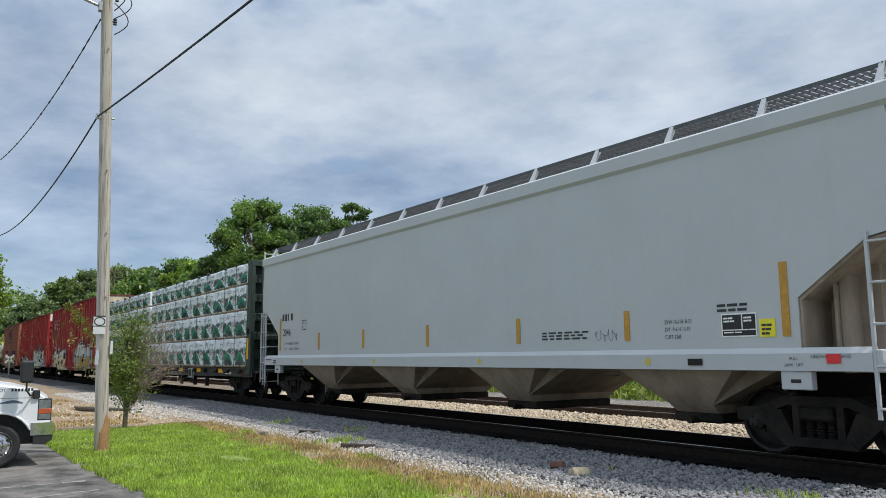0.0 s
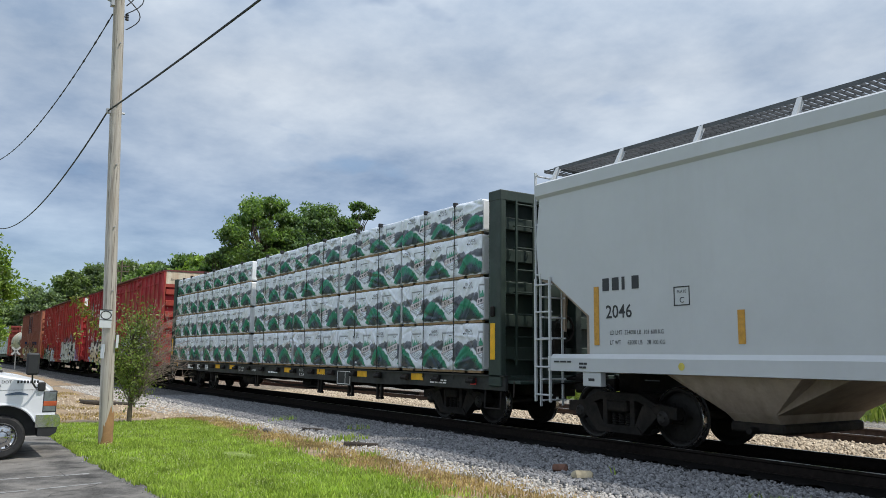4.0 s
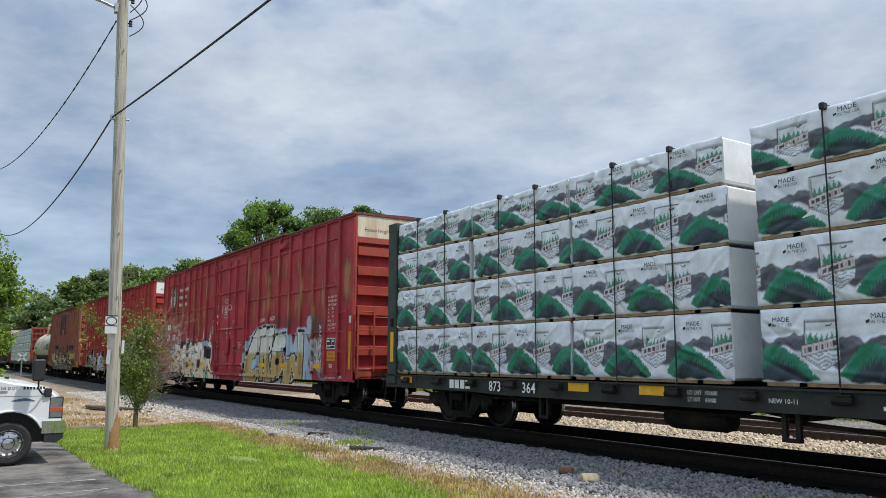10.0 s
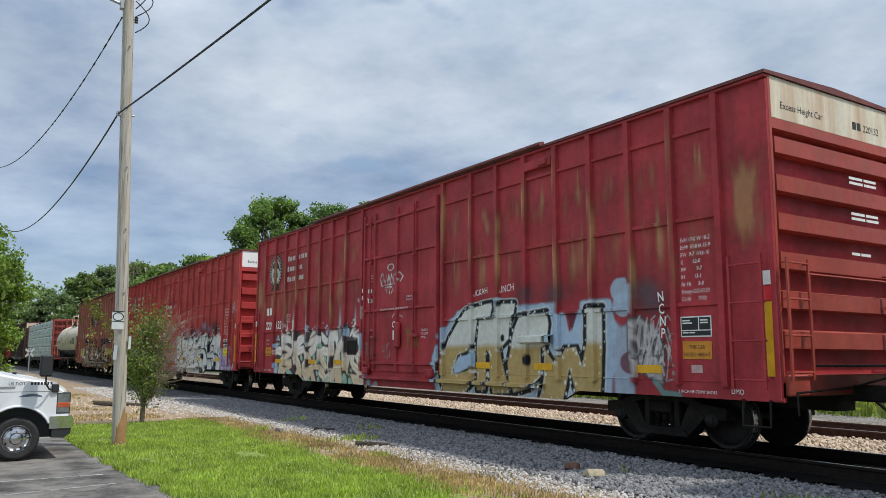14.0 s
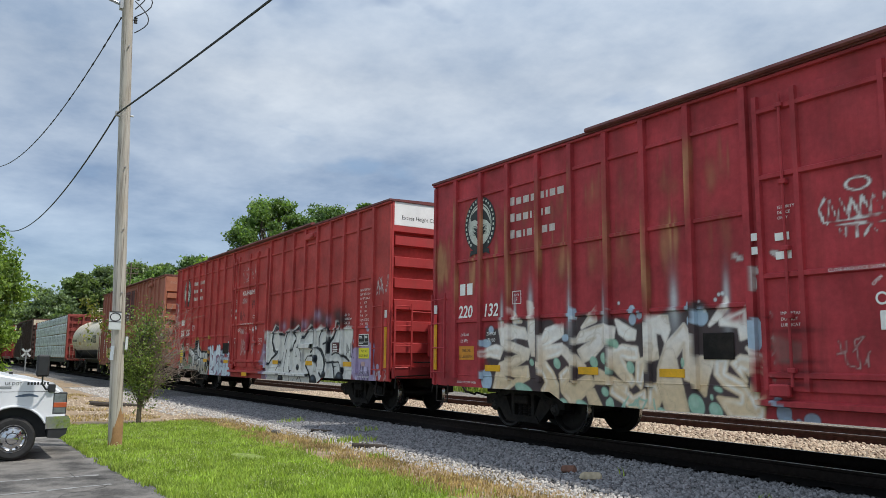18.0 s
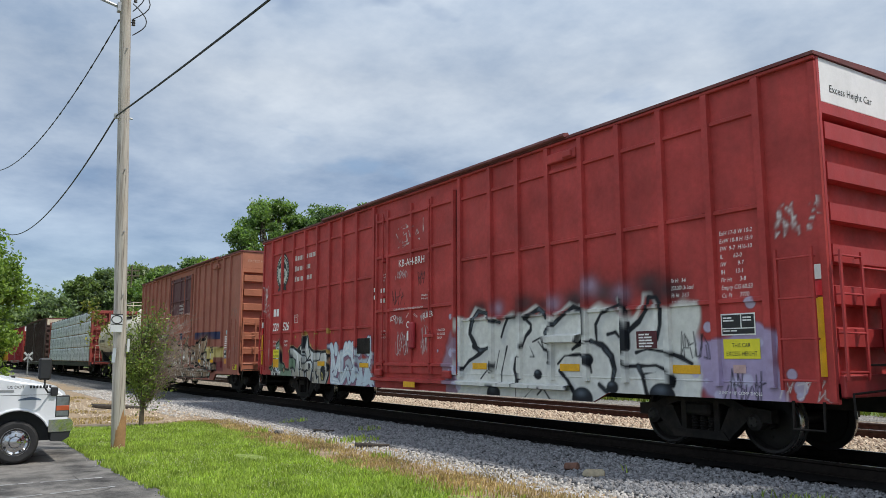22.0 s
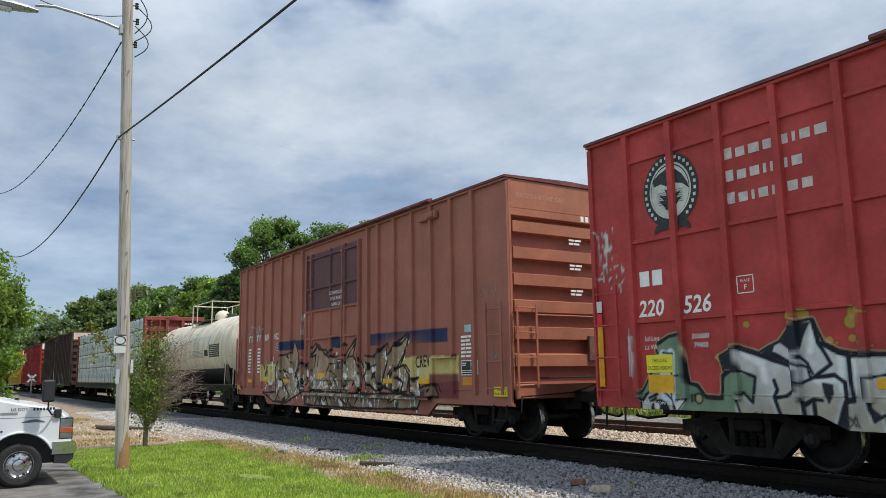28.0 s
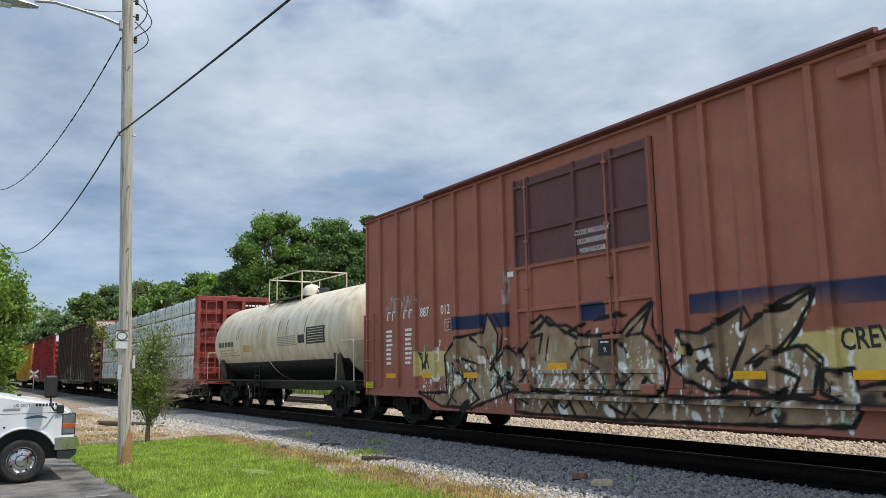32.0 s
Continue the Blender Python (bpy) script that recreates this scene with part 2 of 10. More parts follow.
# ---- building helpers ----
class Shape:
    """Collects points and faces for one mesh."""

    def __init__(self):
        self.v, self.f = [], []

    def add(self, pts, faces):
        k = len(self.v)
        self.v += [tuple(p) for p in pts]
        self.f += [tuple(i + k for i in q) for q in faces]
        return self

    def box(self, x0, x1, y0, y1, z0, z1, c=0.0):
        if c <= 0:
            p = [(x, y, z) for z in (z0, z1) for y in (y0, y1) for x in (x0, x1)]
            return self.add(p, [(0, 2, 3, 1), (4, 5, 7, 6), (0, 1, 5, 4), (2, 6, 7, 3), (0, 4, 6, 2), (1, 3, 7, 5)])
        c = min(c, (x1 - x0) * 0.45, (y1 - y0) * 0.45, (z1 - z0) * 0.45)
        p, ix = [], {}
        for i, x in enumerate((x0, x1)):
            for j, y in enumerate((y0, y1)):
                for k, z in enumerate((z0, z1)):
                    sx, sy, sz = (c, -c)[i], (c, -c)[j], (c, -c)[k]
                    for a, q in (("x", (x, y + sy, z + sz)), ("y", (x + sx, y, z + sz)), ("z", (x + sx, y + sy, z))):
                        ix[i, j, k, a] = len(p)
                        p.append(q)
        f = []
        for i in (0, 1):
            q = [ix[i, 0, 0, "x"], ix[i, 1, 0, "x"], ix[i, 1, 1, "x"], ix[i, 0, 1, "x"]]
            f.append(q if i else q[::-1])
            q = [ix[0, i, 0, "y"], ix[1, i, 0, "y"], ix[1, i, 1, "y"], ix[0, i, 1, "y"]]
            f.append(q[::-1] if i else q)
            q = [ix[0, 0, i, "z"], ix[1, 0, i, "z"], ix[1, 1, i, "z"], ix[0, 1, i, "z"]]
            f.append(q if i else q[::-1])
        for a in (0, 1):
            for b in (0, 1):
                s = a ^ b
                q = [ix[a, b, 0, "x"], ix[a, b, 0, "y"], ix[a, b, 1, "y"], ix[a, b, 1, "x"]]
                f.append(q if not s else q[::-1])
                q = [ix[a, 0, b, "x"], ix[a, 1, b, "x"], ix[a, 1, b, "z"], ix[a, 0, b, "z"]]
                f.append(q if not s else q[::-1])
                q = [ix[0, a, b, "y"], ix[0, a, b, "z"], ix[1, a, b, "z"], ix[1, a, b, "y"]]
                f.append(q if not s else q[::-1])
                for d in (0, 1):
                    q = [ix[a, b, d, "x"], ix[a, b, d, "y"], ix[a, b, d, "z"]]
                    f.append(q if (a + b + d) % 2 else q[::-1])
        return self.add(p, f)

    def rod(self, a, b, r, n=8, r2=None, cap=True):
        a, b = Vector(a), Vector(b)
        w = (b - a).normalized()
        u = w.orthogonal().normalized()
        v = w.cross(u)
        r2 = r if r2 is None else r2
        p = []
        for q, s in ((a, r), (b, r2)):
            for i in range(n):
                t = 2 * math.pi * i / n
                p.append(q + (u * math.cos(t) + v * math.sin(t)) * s)
        f = [(i, (i + 1) % n, n + (i + 1) % n, n + i) for i in range(n)]
        if cap:
            f += [tuple(range(n))[::-1], tuple(range(n, 2 * n))]
        return self.add(p, f)

    def pipe(self, pts, r, n=6):
        """One bent tube through the points."""
        pts = [Vector(p) for p in pts]
        m, p, u = len(pts), [], None
        for i, q in enumerate(pts):
            w = (pts[min(i + 1, m - 1)] - pts[max(i - 1, 0)]).normalized()
            u = w.orthogonal().normalized() if u is None else (u - w * u.dot(w)).normalized()
            v = w.cross(u)
            p += [q + (u * math.cos(2 * math.pi * k / n) + v * math.sin(2 * math.pi * k / n)) * r for k in range(n)]
        f = [(i * n + k, i * n + (k + 1) % n, (i + 1) * n + (k + 1) % n, (i + 1) * n + k) for i in range(m - 1) for k in range(n)]
        return self.add(p, f + [tuple(range(n))[::-1], tuple(range((m - 1) * n, m * n))])

    def prism(self, outline, y0, y1, axis="y"):
        """An outline in the plane across axis, drawn out from y0 to y1."""
        n = len(outline)
        put = {"y": lambda a, b, c: (a, c, b), "x": lambda a, b, c: (c, a, b), "z": lambda a, b, c: (a, b, c)}[axis]
        p = [put(a, b, y0) for a, b in outline] + [put(a, b, y1) for a, b in outline]
        return self.add(p, [tuple(range(n))[::-1], tuple(range(n, 2 * n))] + [(i, (i + 1) % n, n + (i + 1) % n, n + i) for i in range(n)])

    def turned(self, profile, n=24, axis="y", at=(0, 0, 0)):
        """A profile of (radius, along) turned about an axis."""
        p, m = [], len(profile)
        for i in range(n):
            t = 2 * math.pi * i / n
            c, s = math.cos(t), math.sin(t)
            for r, a in profile:
                q = {"y": (r * c, a, r * s), "x": (a, r * c, r * s), "z": (r * c, r * s, a)}[axis]
                p.append((q[0] + at[0], q[1] + at[1], q[2] + at[2]))
        f = [(i * m + j, ((i + 1) % n) * m + j, ((i + 1) % n) * m + j + 1, i * m + j + 1) for i in range(n) for j in range(m - 1)]
        return self.add(p, f)

    def mesh(self, name, mats, sharp=0.6, flip=False):
        me = bpy.data.meshes.new(name)
        me.from_pydata(self.v, [], self.f)
        bm = bmesh.new()
        bm.from_mesh(me)
        bmesh.ops.recalc_face_normals(bm, faces=bm.faces)
        bm.to_mesh(me)
        bm.free()
        return finish(me, mats, sharp)


def finish(me, mats, sharp=0.6):
    for m in mats if isinstance(mats, (list, tuple)) else [mats]:
        me.materials.append(m)
    me.polygons.foreach_set("use_smooth", [True] * len(me.polygons))
    me.set_sharp_from_angle(angle=sharp)
    return me


def part(name, shape, material, parent, label="", m=None):
    """One mesh object under a thing or under a part."""
    me = shape if isinstance(shape, bpy.types.Mesh) else shape.mesh(name, material)
    ob = new(name, me)
    ob.parent = parent
    if m is not None:
        ob.matrix_basis = m
    return tagged(ob, label)


def thing(name, label, category, m=None, group="", kind=""):
    ob = new(name)
    ob.empty_display_size = 0.3
    if m is not None:
        ob.matrix_basis = m
    return tagged(ob, label, category, group, kind)


def solid(name, shape, material, label, category, m=None, group="", kind=""):
    me = shape if isinstance(shape, bpy.types.Mesh) else shape.mesh(name, material)
    ob = new(name, me)
    if m is not None:
        ob.matrix_basis = m
    return tagged(ob, label, category, group, kind)


def grid_mesh(name, P, material, paint=None, sharp=0.6):
    """A sheet from an array of points (rows, columns, 3), with a paint colour at each point."""
    r, c = P.shape[:2]
    i = np.arange(r * c).reshape(r, c)
    q = np.stack([i[:-1, :-1], i[:-1, 1:], i[1:, 1:], i[1:, :-1]], -1).reshape(-1, 4)
    me = bpy.data.meshes.new(name)
    me.vertices.add(r * c)
    me.vertices.foreach_set("co", P.reshape(-1).astype(np.float32))
    me.loops.add(q.size)
    me.loops.foreach_set("vertex_index", q.reshape(-1).astype(np.int32))
    me.polygons.add(len(q))
    me.polygons.foreach_set("loop_start", np.arange(0, q.size, 4, dtype=np.int32))
    me.update(calc_edges=True)
    if paint is not None:
        me.color_attributes.new("paint", "FLOAT_COLOR", "POINT").data.foreach_set("color", paint.reshape(-1).astype(np.float32))
    return finish(me, material, sharp)


def soup(name, P, F, material, smooth=False):
    """A mesh from arrays of points (n, 3) and of faces (m, 3 or 4)."""
    me = bpy.data.meshes.new(name)
    k = F.shape[1]
    me.vertices.add(len(P))
    me.vertices.foreach_set("co", P.reshape(-1).astype(np.float32))
    me.loops.add(F.size)
    me.loops.foreach_set("vertex_index", F.reshape(-1).astype(np.int32))
    me.polygons.add(len(F))
    me.polygons.foreach_set("loop_start", np.arange(0, F.size, k, dtype=np.int32))
    me.update(calc_edges=True)
    me.materials.append(material)
    if smooth:
        me.polygons.foreach_set("use_smooth", [True] * len(F))
    return me


GLYPHS = {}


def lettering(name, words, size, x, y, z, material, parent, turn=0.0, slant=0.0, wide=1.0, align="LEFT", label="", facing="side", thick=0.0):
    """Words in the built-in font on a side that faces the near side (or, facing='end', the train's head)."""
    key = (words, align, material.name, thick)
    if key not in GLYPHS:
        cu = bpy.data.curves.new("letters", "FONT")
        cu.body, cu.size, cu.align_x, cu.resolution_u, cu.offset = words, 1.0, align, 2, thick
        tmp = bpy.data.objects.new("letters", cu)
        scene.collection.objects.link(tmp)
        me = bpy.data.meshes.new_from_object(tmp)
        bpy.data.objects.remove(tmp)
        me.materials.clear()
        me.materials.append(material)
        GLYPHS[key] = me
    face = Matrix(((1, 0, 0, 0), (0, 0, -1, 0), (0, 1, 0, 0), (0, 0, 0, 1)))
    spin = pose(0, 0, 0, 0, 0, 90) if facing == "end" else Matrix()
    shear = Matrix(((wide, slant, 0, 0), (0, 1, 0, 0), (0, 0, 1, 0), (0, 0, 0, 1)))
    me = GLYPHS[key].copy()
    me.transform(spin @ face @ pose(0, 0, 0, 0, 0, turn) @ shear @ Matrix.Scale(size, 4))
    ob = part(name, me, None, parent, label)
    ob.location = (x, y, z)
    return ob


def bars(name, parent, material, x, y, z, w, h, rows, n=3, facing="side", rnd=None):
    """Small writing: short plain bars in rows."""
    rnd = rnd or random.Random(int(x * 100) + rows)
    s, step = Shape(), h / rows
    for r in range(rows):
        a = 0.0
        for k in range(n):
            b = min(w, a + w / n * rnd.uniform(0.5, 1.0))
            zz = z + h - (r + 1) * step
            if b - a > 0.01:
                if facing == "side":
                    s.box(x + a, x + b, y - 0.002, y + 0.002, zz, zz + step * 0.55)
                else:
                    s.box(x - 0.002, x + 0.002, y + a, y + b, zz, zz + step * 0.55)
            a = b + w * 0.05
            if a > w:
                break
    return part(name, s, material, parent)


def plate(name, parent, material, x0, x1, z0, z1, y, label="", t=0.004):
    return part(name, Shape().box(x0, x1, y - t, y + t * 0.5, z0, z1), material, parent, label)
# ---- ground and tracks ----
def sheet(name, x0, x1, y0, y1, z, material, label, step=None, wob=0.0, kind="structure", cat="ground"):
    nx = max(2, int((x1 - x0) / (step or (x1 - x0))) + 1)
    ny = max(2, int((y1 - y0) / (step or (y1 - y0))) + 1)
    X, Y = np.meshgrid(np.linspace(x0, x1, nx), np.linspace(y0, y1, ny))
    Z = np.full_like(X, z)
    if wob:
        for i in range(ny):
            for j in range(nx):
                Z[i, j] += wob * noise.noise((X[i, j] * 0.9, Y[i, j] * 0.9, z * 9))
    ob = new(name, grid_mesh(name, np.stack([X, Y, Z], -1), material))
    return tagged(ob, label, cat, kind=kind)


ground = sheet("ground", -1500, 700, -500, 1500, -0.06, EARTH, "weedy green and dry earth reaching to the tree line")


def ribbon(name, material, label, x0, x1, near, far, z, step=0.5, rag=0.15, cat="ground", hump=0.0, seed=0.0, rough=0.012):
    """A strip of ground along the track with uneven edges; near and far give its edges at x."""
    xs = np.arange(x0, x1 + step, step)
    rows = []
    for k in np.linspace(0, 1, 6):
        row = []
        for x in xs:
            a = near(x) + rag * noise.noise((x * 0.8, seed, 0)) + rag * 0.5 * noise.noise((x * 3.1, seed, 2))
            b = far(x) + rag * noise.noise((x * 0.8, seed, 5)) + rag * 0.5 * noise.noise((x * 3.1, seed, 7))
            row.append((x, a + (b - a) * k, z + hump * math.sin(math.pi * k) + rough * noise.noise((x * 1.7, k * 3, seed))))
        rows.append(row)
    return tagged(new(name, grid_mesh(name, np.array(rows), material)), label, cat, kind="structure")


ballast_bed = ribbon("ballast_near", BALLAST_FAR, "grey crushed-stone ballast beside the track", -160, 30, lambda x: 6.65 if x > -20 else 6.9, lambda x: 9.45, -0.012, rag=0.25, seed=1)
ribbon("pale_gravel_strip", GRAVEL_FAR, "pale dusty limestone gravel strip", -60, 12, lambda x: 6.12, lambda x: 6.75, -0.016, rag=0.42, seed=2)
# near-black strip: stained stone with the train's shade in its colour
ribbon("track_bed", STAIN_AND_SHADE, "oil-stained stone bed under the track, train's shade in its near-black colour", -200, 60, lambda x: 9.16 + 0.09 * math.sin(x * 12.083) + 0.05 * math.sin(x * 5.3), lambda x: 12.1, 0.035, step=0.09, rag=0.10, seed=3)
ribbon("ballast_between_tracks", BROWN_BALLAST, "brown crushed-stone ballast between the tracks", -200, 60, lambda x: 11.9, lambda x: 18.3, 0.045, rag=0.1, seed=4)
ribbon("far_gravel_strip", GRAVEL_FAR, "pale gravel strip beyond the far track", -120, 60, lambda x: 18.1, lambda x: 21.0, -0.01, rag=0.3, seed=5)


def rail_shape(x0, x1):
    s = Shape()
    prof = [(-0.07, 0), (0.07, 0), (0.07, 0.012), (0.012, 0.03), (0.012, 0.125), (0.036, 0.14), (0.036, 0.166), (0.028, 0.173), (-0.028, 0.173), (-0.036, 0.166), (-0.036, 0.14), (-0.012, 0.125), (-0.012, 0.03), (-0.07, 0.012)]
    return s.prism(prof, x0, x1, "x")


def track(name, mid, label, material, x0, x1):
    t = tagged(thing(name, label, "railway track", pose(0, mid, 0)), kind="structure")
    for side in (-0.753, 0.753):
        r = part("rail", rail_shape(x0, x1), material, t, m=pose(0, side, RAIL - 0.173))
        part("rail_head", Shape().box(x0, x1, -0.024, 0.024, 0, 0.0015), RAIL_HEAD, r, m=pose(0, 0, 0.173))
    tie_mesh = Shape().box(-0.115, 0.115, -1.3, 1.3, -0.17, 0, 0.012).mesh("tie", TIE_WOOD)
    plate_mesh = Shape().box(-0.09, 0.09, -0.17, 0.17, 0, 0.012, 0.003).mesh("tie_plate", RAIL_STEEL)
    rnd = random.Random(int(mid))
    n = int((12 - max(x0, -75)) / 0.52)
    for i in range(n):
        x = max(x0, -75) + i * 0.52
        tie = part("tie", tie_mesh, None, t, m=pose(x + rnd.uniform(-0.02, 0.02), rnd.uniform(-0.05, 0.05), RAIL - 0.185 + rnd.uniform(-0.008, 0.004), 0, 0, rnd.uniform(-1.2, 1.2)))
        if x > -32:
            for side in (-0.753, 0.753):
                part("tie_plate", plate_mesh, None, tie, m=pose(0, side, 0.0))
    return t


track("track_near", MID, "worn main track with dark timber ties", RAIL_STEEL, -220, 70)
track("track_far", MID2, "second track with rust-brown rails on timber ties", RUST_RAIL, -220, 70)
# ---- rolling stock ----
TRAIN = []           # things that roll with the train, and their place along it
WHEELS = []


def rolls(ob, s, y=0.0, z=0.0):
    TRAIN.append((ob, s, y, z))
    return ob


def truck_meshes():
    f = Shape()
    # cast side frame: arched top, dipped bottom, two openings, spring pocket
    top = [(-1.16, 0.47), (-1.16, 0.60), (-0.72, 0.64), (-0.45, 0.79), (0.45, 0.79), (0.72, 0.64), (1.16, 0.60), (1.16, 0.47)]
    f.prism([(-1.16, 0.45), (-1.16, 0.62), (-0.74, 0.66), (-0.52, 0.66), (-0.70, 0.47)], -0.07, 0.07)
    f.prism([(1.16, 0.45), (1.16, 0.62), (0.74, 0.66), (0.52, 0.66), (0.70, 0.47)], -0.07, 0.07)
    f.prism([(-0.80, 0.64), (-0.45, 0.80), (0.45, 0.80), (0.80, 0.64), (0.62, 0.60), (0.40, 0.68), (-0.40, 0.68), (-0.62, 0.60)], -0.09, 0.09)
    f.prism([(-0.80, 0.47), (-0.62, 0.62), (-0.50, 0.62), (-0.32, 0.26), (-0.48, 0.18)], -0.08, 0.08)
    f.prism([(0.80, 0.47), (0.62, 0.62), (0.50, 0.62), (0.32, 0.26), (0.48, 0.18)], -0.08, 0.08)
    f.prism([(-0.50, 0.17), (0.50, 0.17), (0.40, 0.29), (-0.40, 0.29)], -0.10, 0.10)
    f.box(-0.34, -0.24, -0.09, 0.09, 0.28, 0.72, 0.01)
    f.box(0.24, 0.34, -0.09, 0.09, 0.28, 0.72, 0.01)
    sp = Shape()
    sp.turned([(0.062 if k % 2 else 0.046, 0.28 + k * 0.0185) for k in range(13)], 10, "z")
    bo = Shape().box(-0.22, 0.22, -1.15, 1.15, 0.50, 0.68, 0.03)
    bo.box(-0.30, 0.30, -0.35, 0.35, 0.66, 0.78, 0.03)
    wh = Shape()
    for s in (-1, 1):
        prof = [(0.0, 0.70), (0.10, 0.70), (0.12, 0.655), (0.30, 0.675), (0.37, 0.64), (0.40, 0.70), (0.435, 0.71), (0.448, 0.70)]
        wh.turned([(r, s * a) for r, a in prof], 28, "y")
        prof = [(0.448, 0.60), (0.487, 0.585), (0.48, 0.56), (0.40, 0.55), (0.36, 0.58), (0.12, 0.56), (0.08, 0.50)]
        wh.turned([(r, s * a) for r, a in prof], 28, "y")
        for k in range(6):       # uneven grime and casting marks that show the wheel turning
            t = k * 1.047 + 0.2
            wh.box(0.22 * math.cos(t) - 0.02, 0.22 * math.cos(t) + 0.02, s * 0.665 - 0.012, s * 0.665 + 0.012, 0.22 * math.sin(t) - 0.02, 0.22 * math.sin(t) + 0.02)
    wh.rod((0, -1.06, 0), (0, 1.06, 0), 0.075, 12)
    tr = Shape()
    for s in (-1, 1):
        tr.turned([(0.4485, s * 0.70), (0.4575, s * 0.69), (0.4575, s * 0.60), (0.449, s * 0.60)], 36, "y")
    be = Shape().turned([(0.0, -1.10), (0.07, -1.10), (0.10, -1.075), (0.125, -1.06), (0.125, -0.95)], 14, "y")
    for k in range(3):
        t = k * 2.094
        be.rod((0.055 * math.cos(t), -1.12, 0.055 * math.sin(t)), (0.055 * math.cos(t), -1.09, 0.055 * math.sin(t)), 0.016, 6)
    br = Shape().box(-0.06, 0.06, -0.62, 0.62, 0.30, 0.38, 0.01)
    br.box(-0.05, 0.05, -0.80, -0.62, 0.24, 0.52, 0.01).box(-0.05, 0.05, 0.62, 0.80, 0.24, 0.52, 0.01)
    return dict(frame=f.mesh("side_frame", DARK_STEEL), spring=sp.mesh("spring", DARK_STEEL), bolster=bo.mesh("truck", DARK_STEEL),
                wheel=wh.mesh("wheelset", WHEEL_STEEL), tread=tr.mesh("tread", TREAD), bearing=be.mesh("bearing_cap", WHEEL_STEEL), brake=br.mesh("brake_beam", DARK_STEEL))


TM = truck_meshes()


def truck(car, x):
    t = part("truck", TM["bolster"], None, car, "grimy black two-axle truck", pose(x, 0, 0))
    for s in (-1, 1):
        part("side_frame", TM["frame"], None, t, m=pose(0, s * 1.0, 0))
        for i in (-0.145, 0.0, 0.145):
            part("spring", TM["spring"], None, t, m=pose(i, s * 1.0, 0))
    for a in (-0.89, 0.89):
        w = part("wheelset", TM["wheel"], None, t, "dark steel wheels with a bright worn tread", pose(a, 0, 0.457))
        me = TM["wheel"]
        WHEELS.append((w, a))
        part("bearing_cap", TM["bearing"], None, t, m=pose(a, 0, 0.457))
        part("brake_beam", TM["brake"], None, t, m=pose(a * 0.36, 0, 0))
    return t


def wheel_with_tread():
    """The tread is a second surface of the wheel's own mesh."""
    me, tr = TM["wheel"], TM["tread"]
    bm = bmesh.new()
    bm.from_mesh(me)
    k = len(bm.faces)
    bm.from_mesh(tr)
    bm.faces.ensure_lookup_table()
    for f in bm.faces[k:]:
        f.material_index = 1
        f.smooth = True
    bm.to_mesh(me)
    bm.free()
    me.materials.append(TREAD)


wheel_with_tread()


def coupler(car, x, way):
    s = Shape().box(min(x, x + way * 0.85), max(x, x + way * 0.85), -0.09, 0.09, 0.76, 0.98, 0.02)
    a, b = sorted((x + way * 0.6, x + way * 0.98))
    s.box(a, b, -0.17, 0.13, 0.70, 1.04, 0.04)
    c = part("coupler", s, DARK_STEEL, car)
    h = Shape().pipe([(x, 0.35, 0.85), (x + way * 0.35, 0.37, 0.55), (x + way * 0.75, 0.35, 0.50), (x + way * 0.95, 0.25, 0.55)], 0.025)
    part("air_hose", h, DARK_STEEL, car)
    lever = Shape().pipe([(x + way * 0.12, -1.45, 0.90), (x + way * 0.12, -0.2, 0.95), (x + way * 0.55, -0.02, 1.1)], 0.014)
    lever.pipe([(x + way * 0.12, -1.45, 0.90), (x + way * 0.16, -1.5, 0.62)], 0.014)
    part("uncoupling_lever", lever, DARK_STEEL, car)
    return c


def ladder_shape(x0, x1, y, z0, z1, n, depth=0.06, bar=0.014, posts=True):
    s = Shape()
    for i in range(n):
        z = z0 + (z1 - z0) * i / max(1, n - 1)
        s.pipe([(x0, y + depth, z), (x0, y, z), (x1, y, z), (x1, y + depth, z)], bar, 6)
    if posts:
        for x in (x0, x1):
            s.box(x - 0.03, x + 0.008, y - 0.008, y + 0.03, z0 - 0.12, z1 + 0.12)
    return s


def end_ladder_shape(x, y0, y1, z0, z1, n, way, bar=0.014):
    s = Shape()
    for i in range(n):
        z = z0 + (z1 - z0) * i / max(1, n - 1)
        s.pipe([(x - way * 0.08, y0, z), (x, y0, z), (x, y1, z), (x - way * 0.08, y1, z)], bar, 6)
    for y in (y0, y1):
        s.box(x - 0.012, x + 0.012, y - 0.02, y + 0.02, z0 - 0.1, z1 + 0.06)
    return s
# ---- spray paint ----
def field(X, Z, segs):
    """Distance of each point to the nearest of some strokes."""
    d = np.full(X.shape, 9.0)
    for ax, az, bx, bz in segs:
        ux, uz = bx - ax, bz - az
        t = np.clip(((X - ax) * ux + (Z - az) * uz) / (ux * ux + uz * uz + 1e-9), 0, 1)
        d = np.minimum(d, np.hypot(X - ax - t * ux, Z - az - t * uz))
    return d


def spray(A, col, m):
    """Lays colour over what is there, by a mask from 0 to 1."""
    col = np.asarray(col, float)
    m = m[..., None]
    A[..., :3] = A[..., :3] * (1 - m) + col * m
    A[..., 3:] = A[..., 3:] * (1 - m) + m


def soft(d, edge, w=0.02):
    return np.clip((edge - d) / w + 0.5, 0, 1)


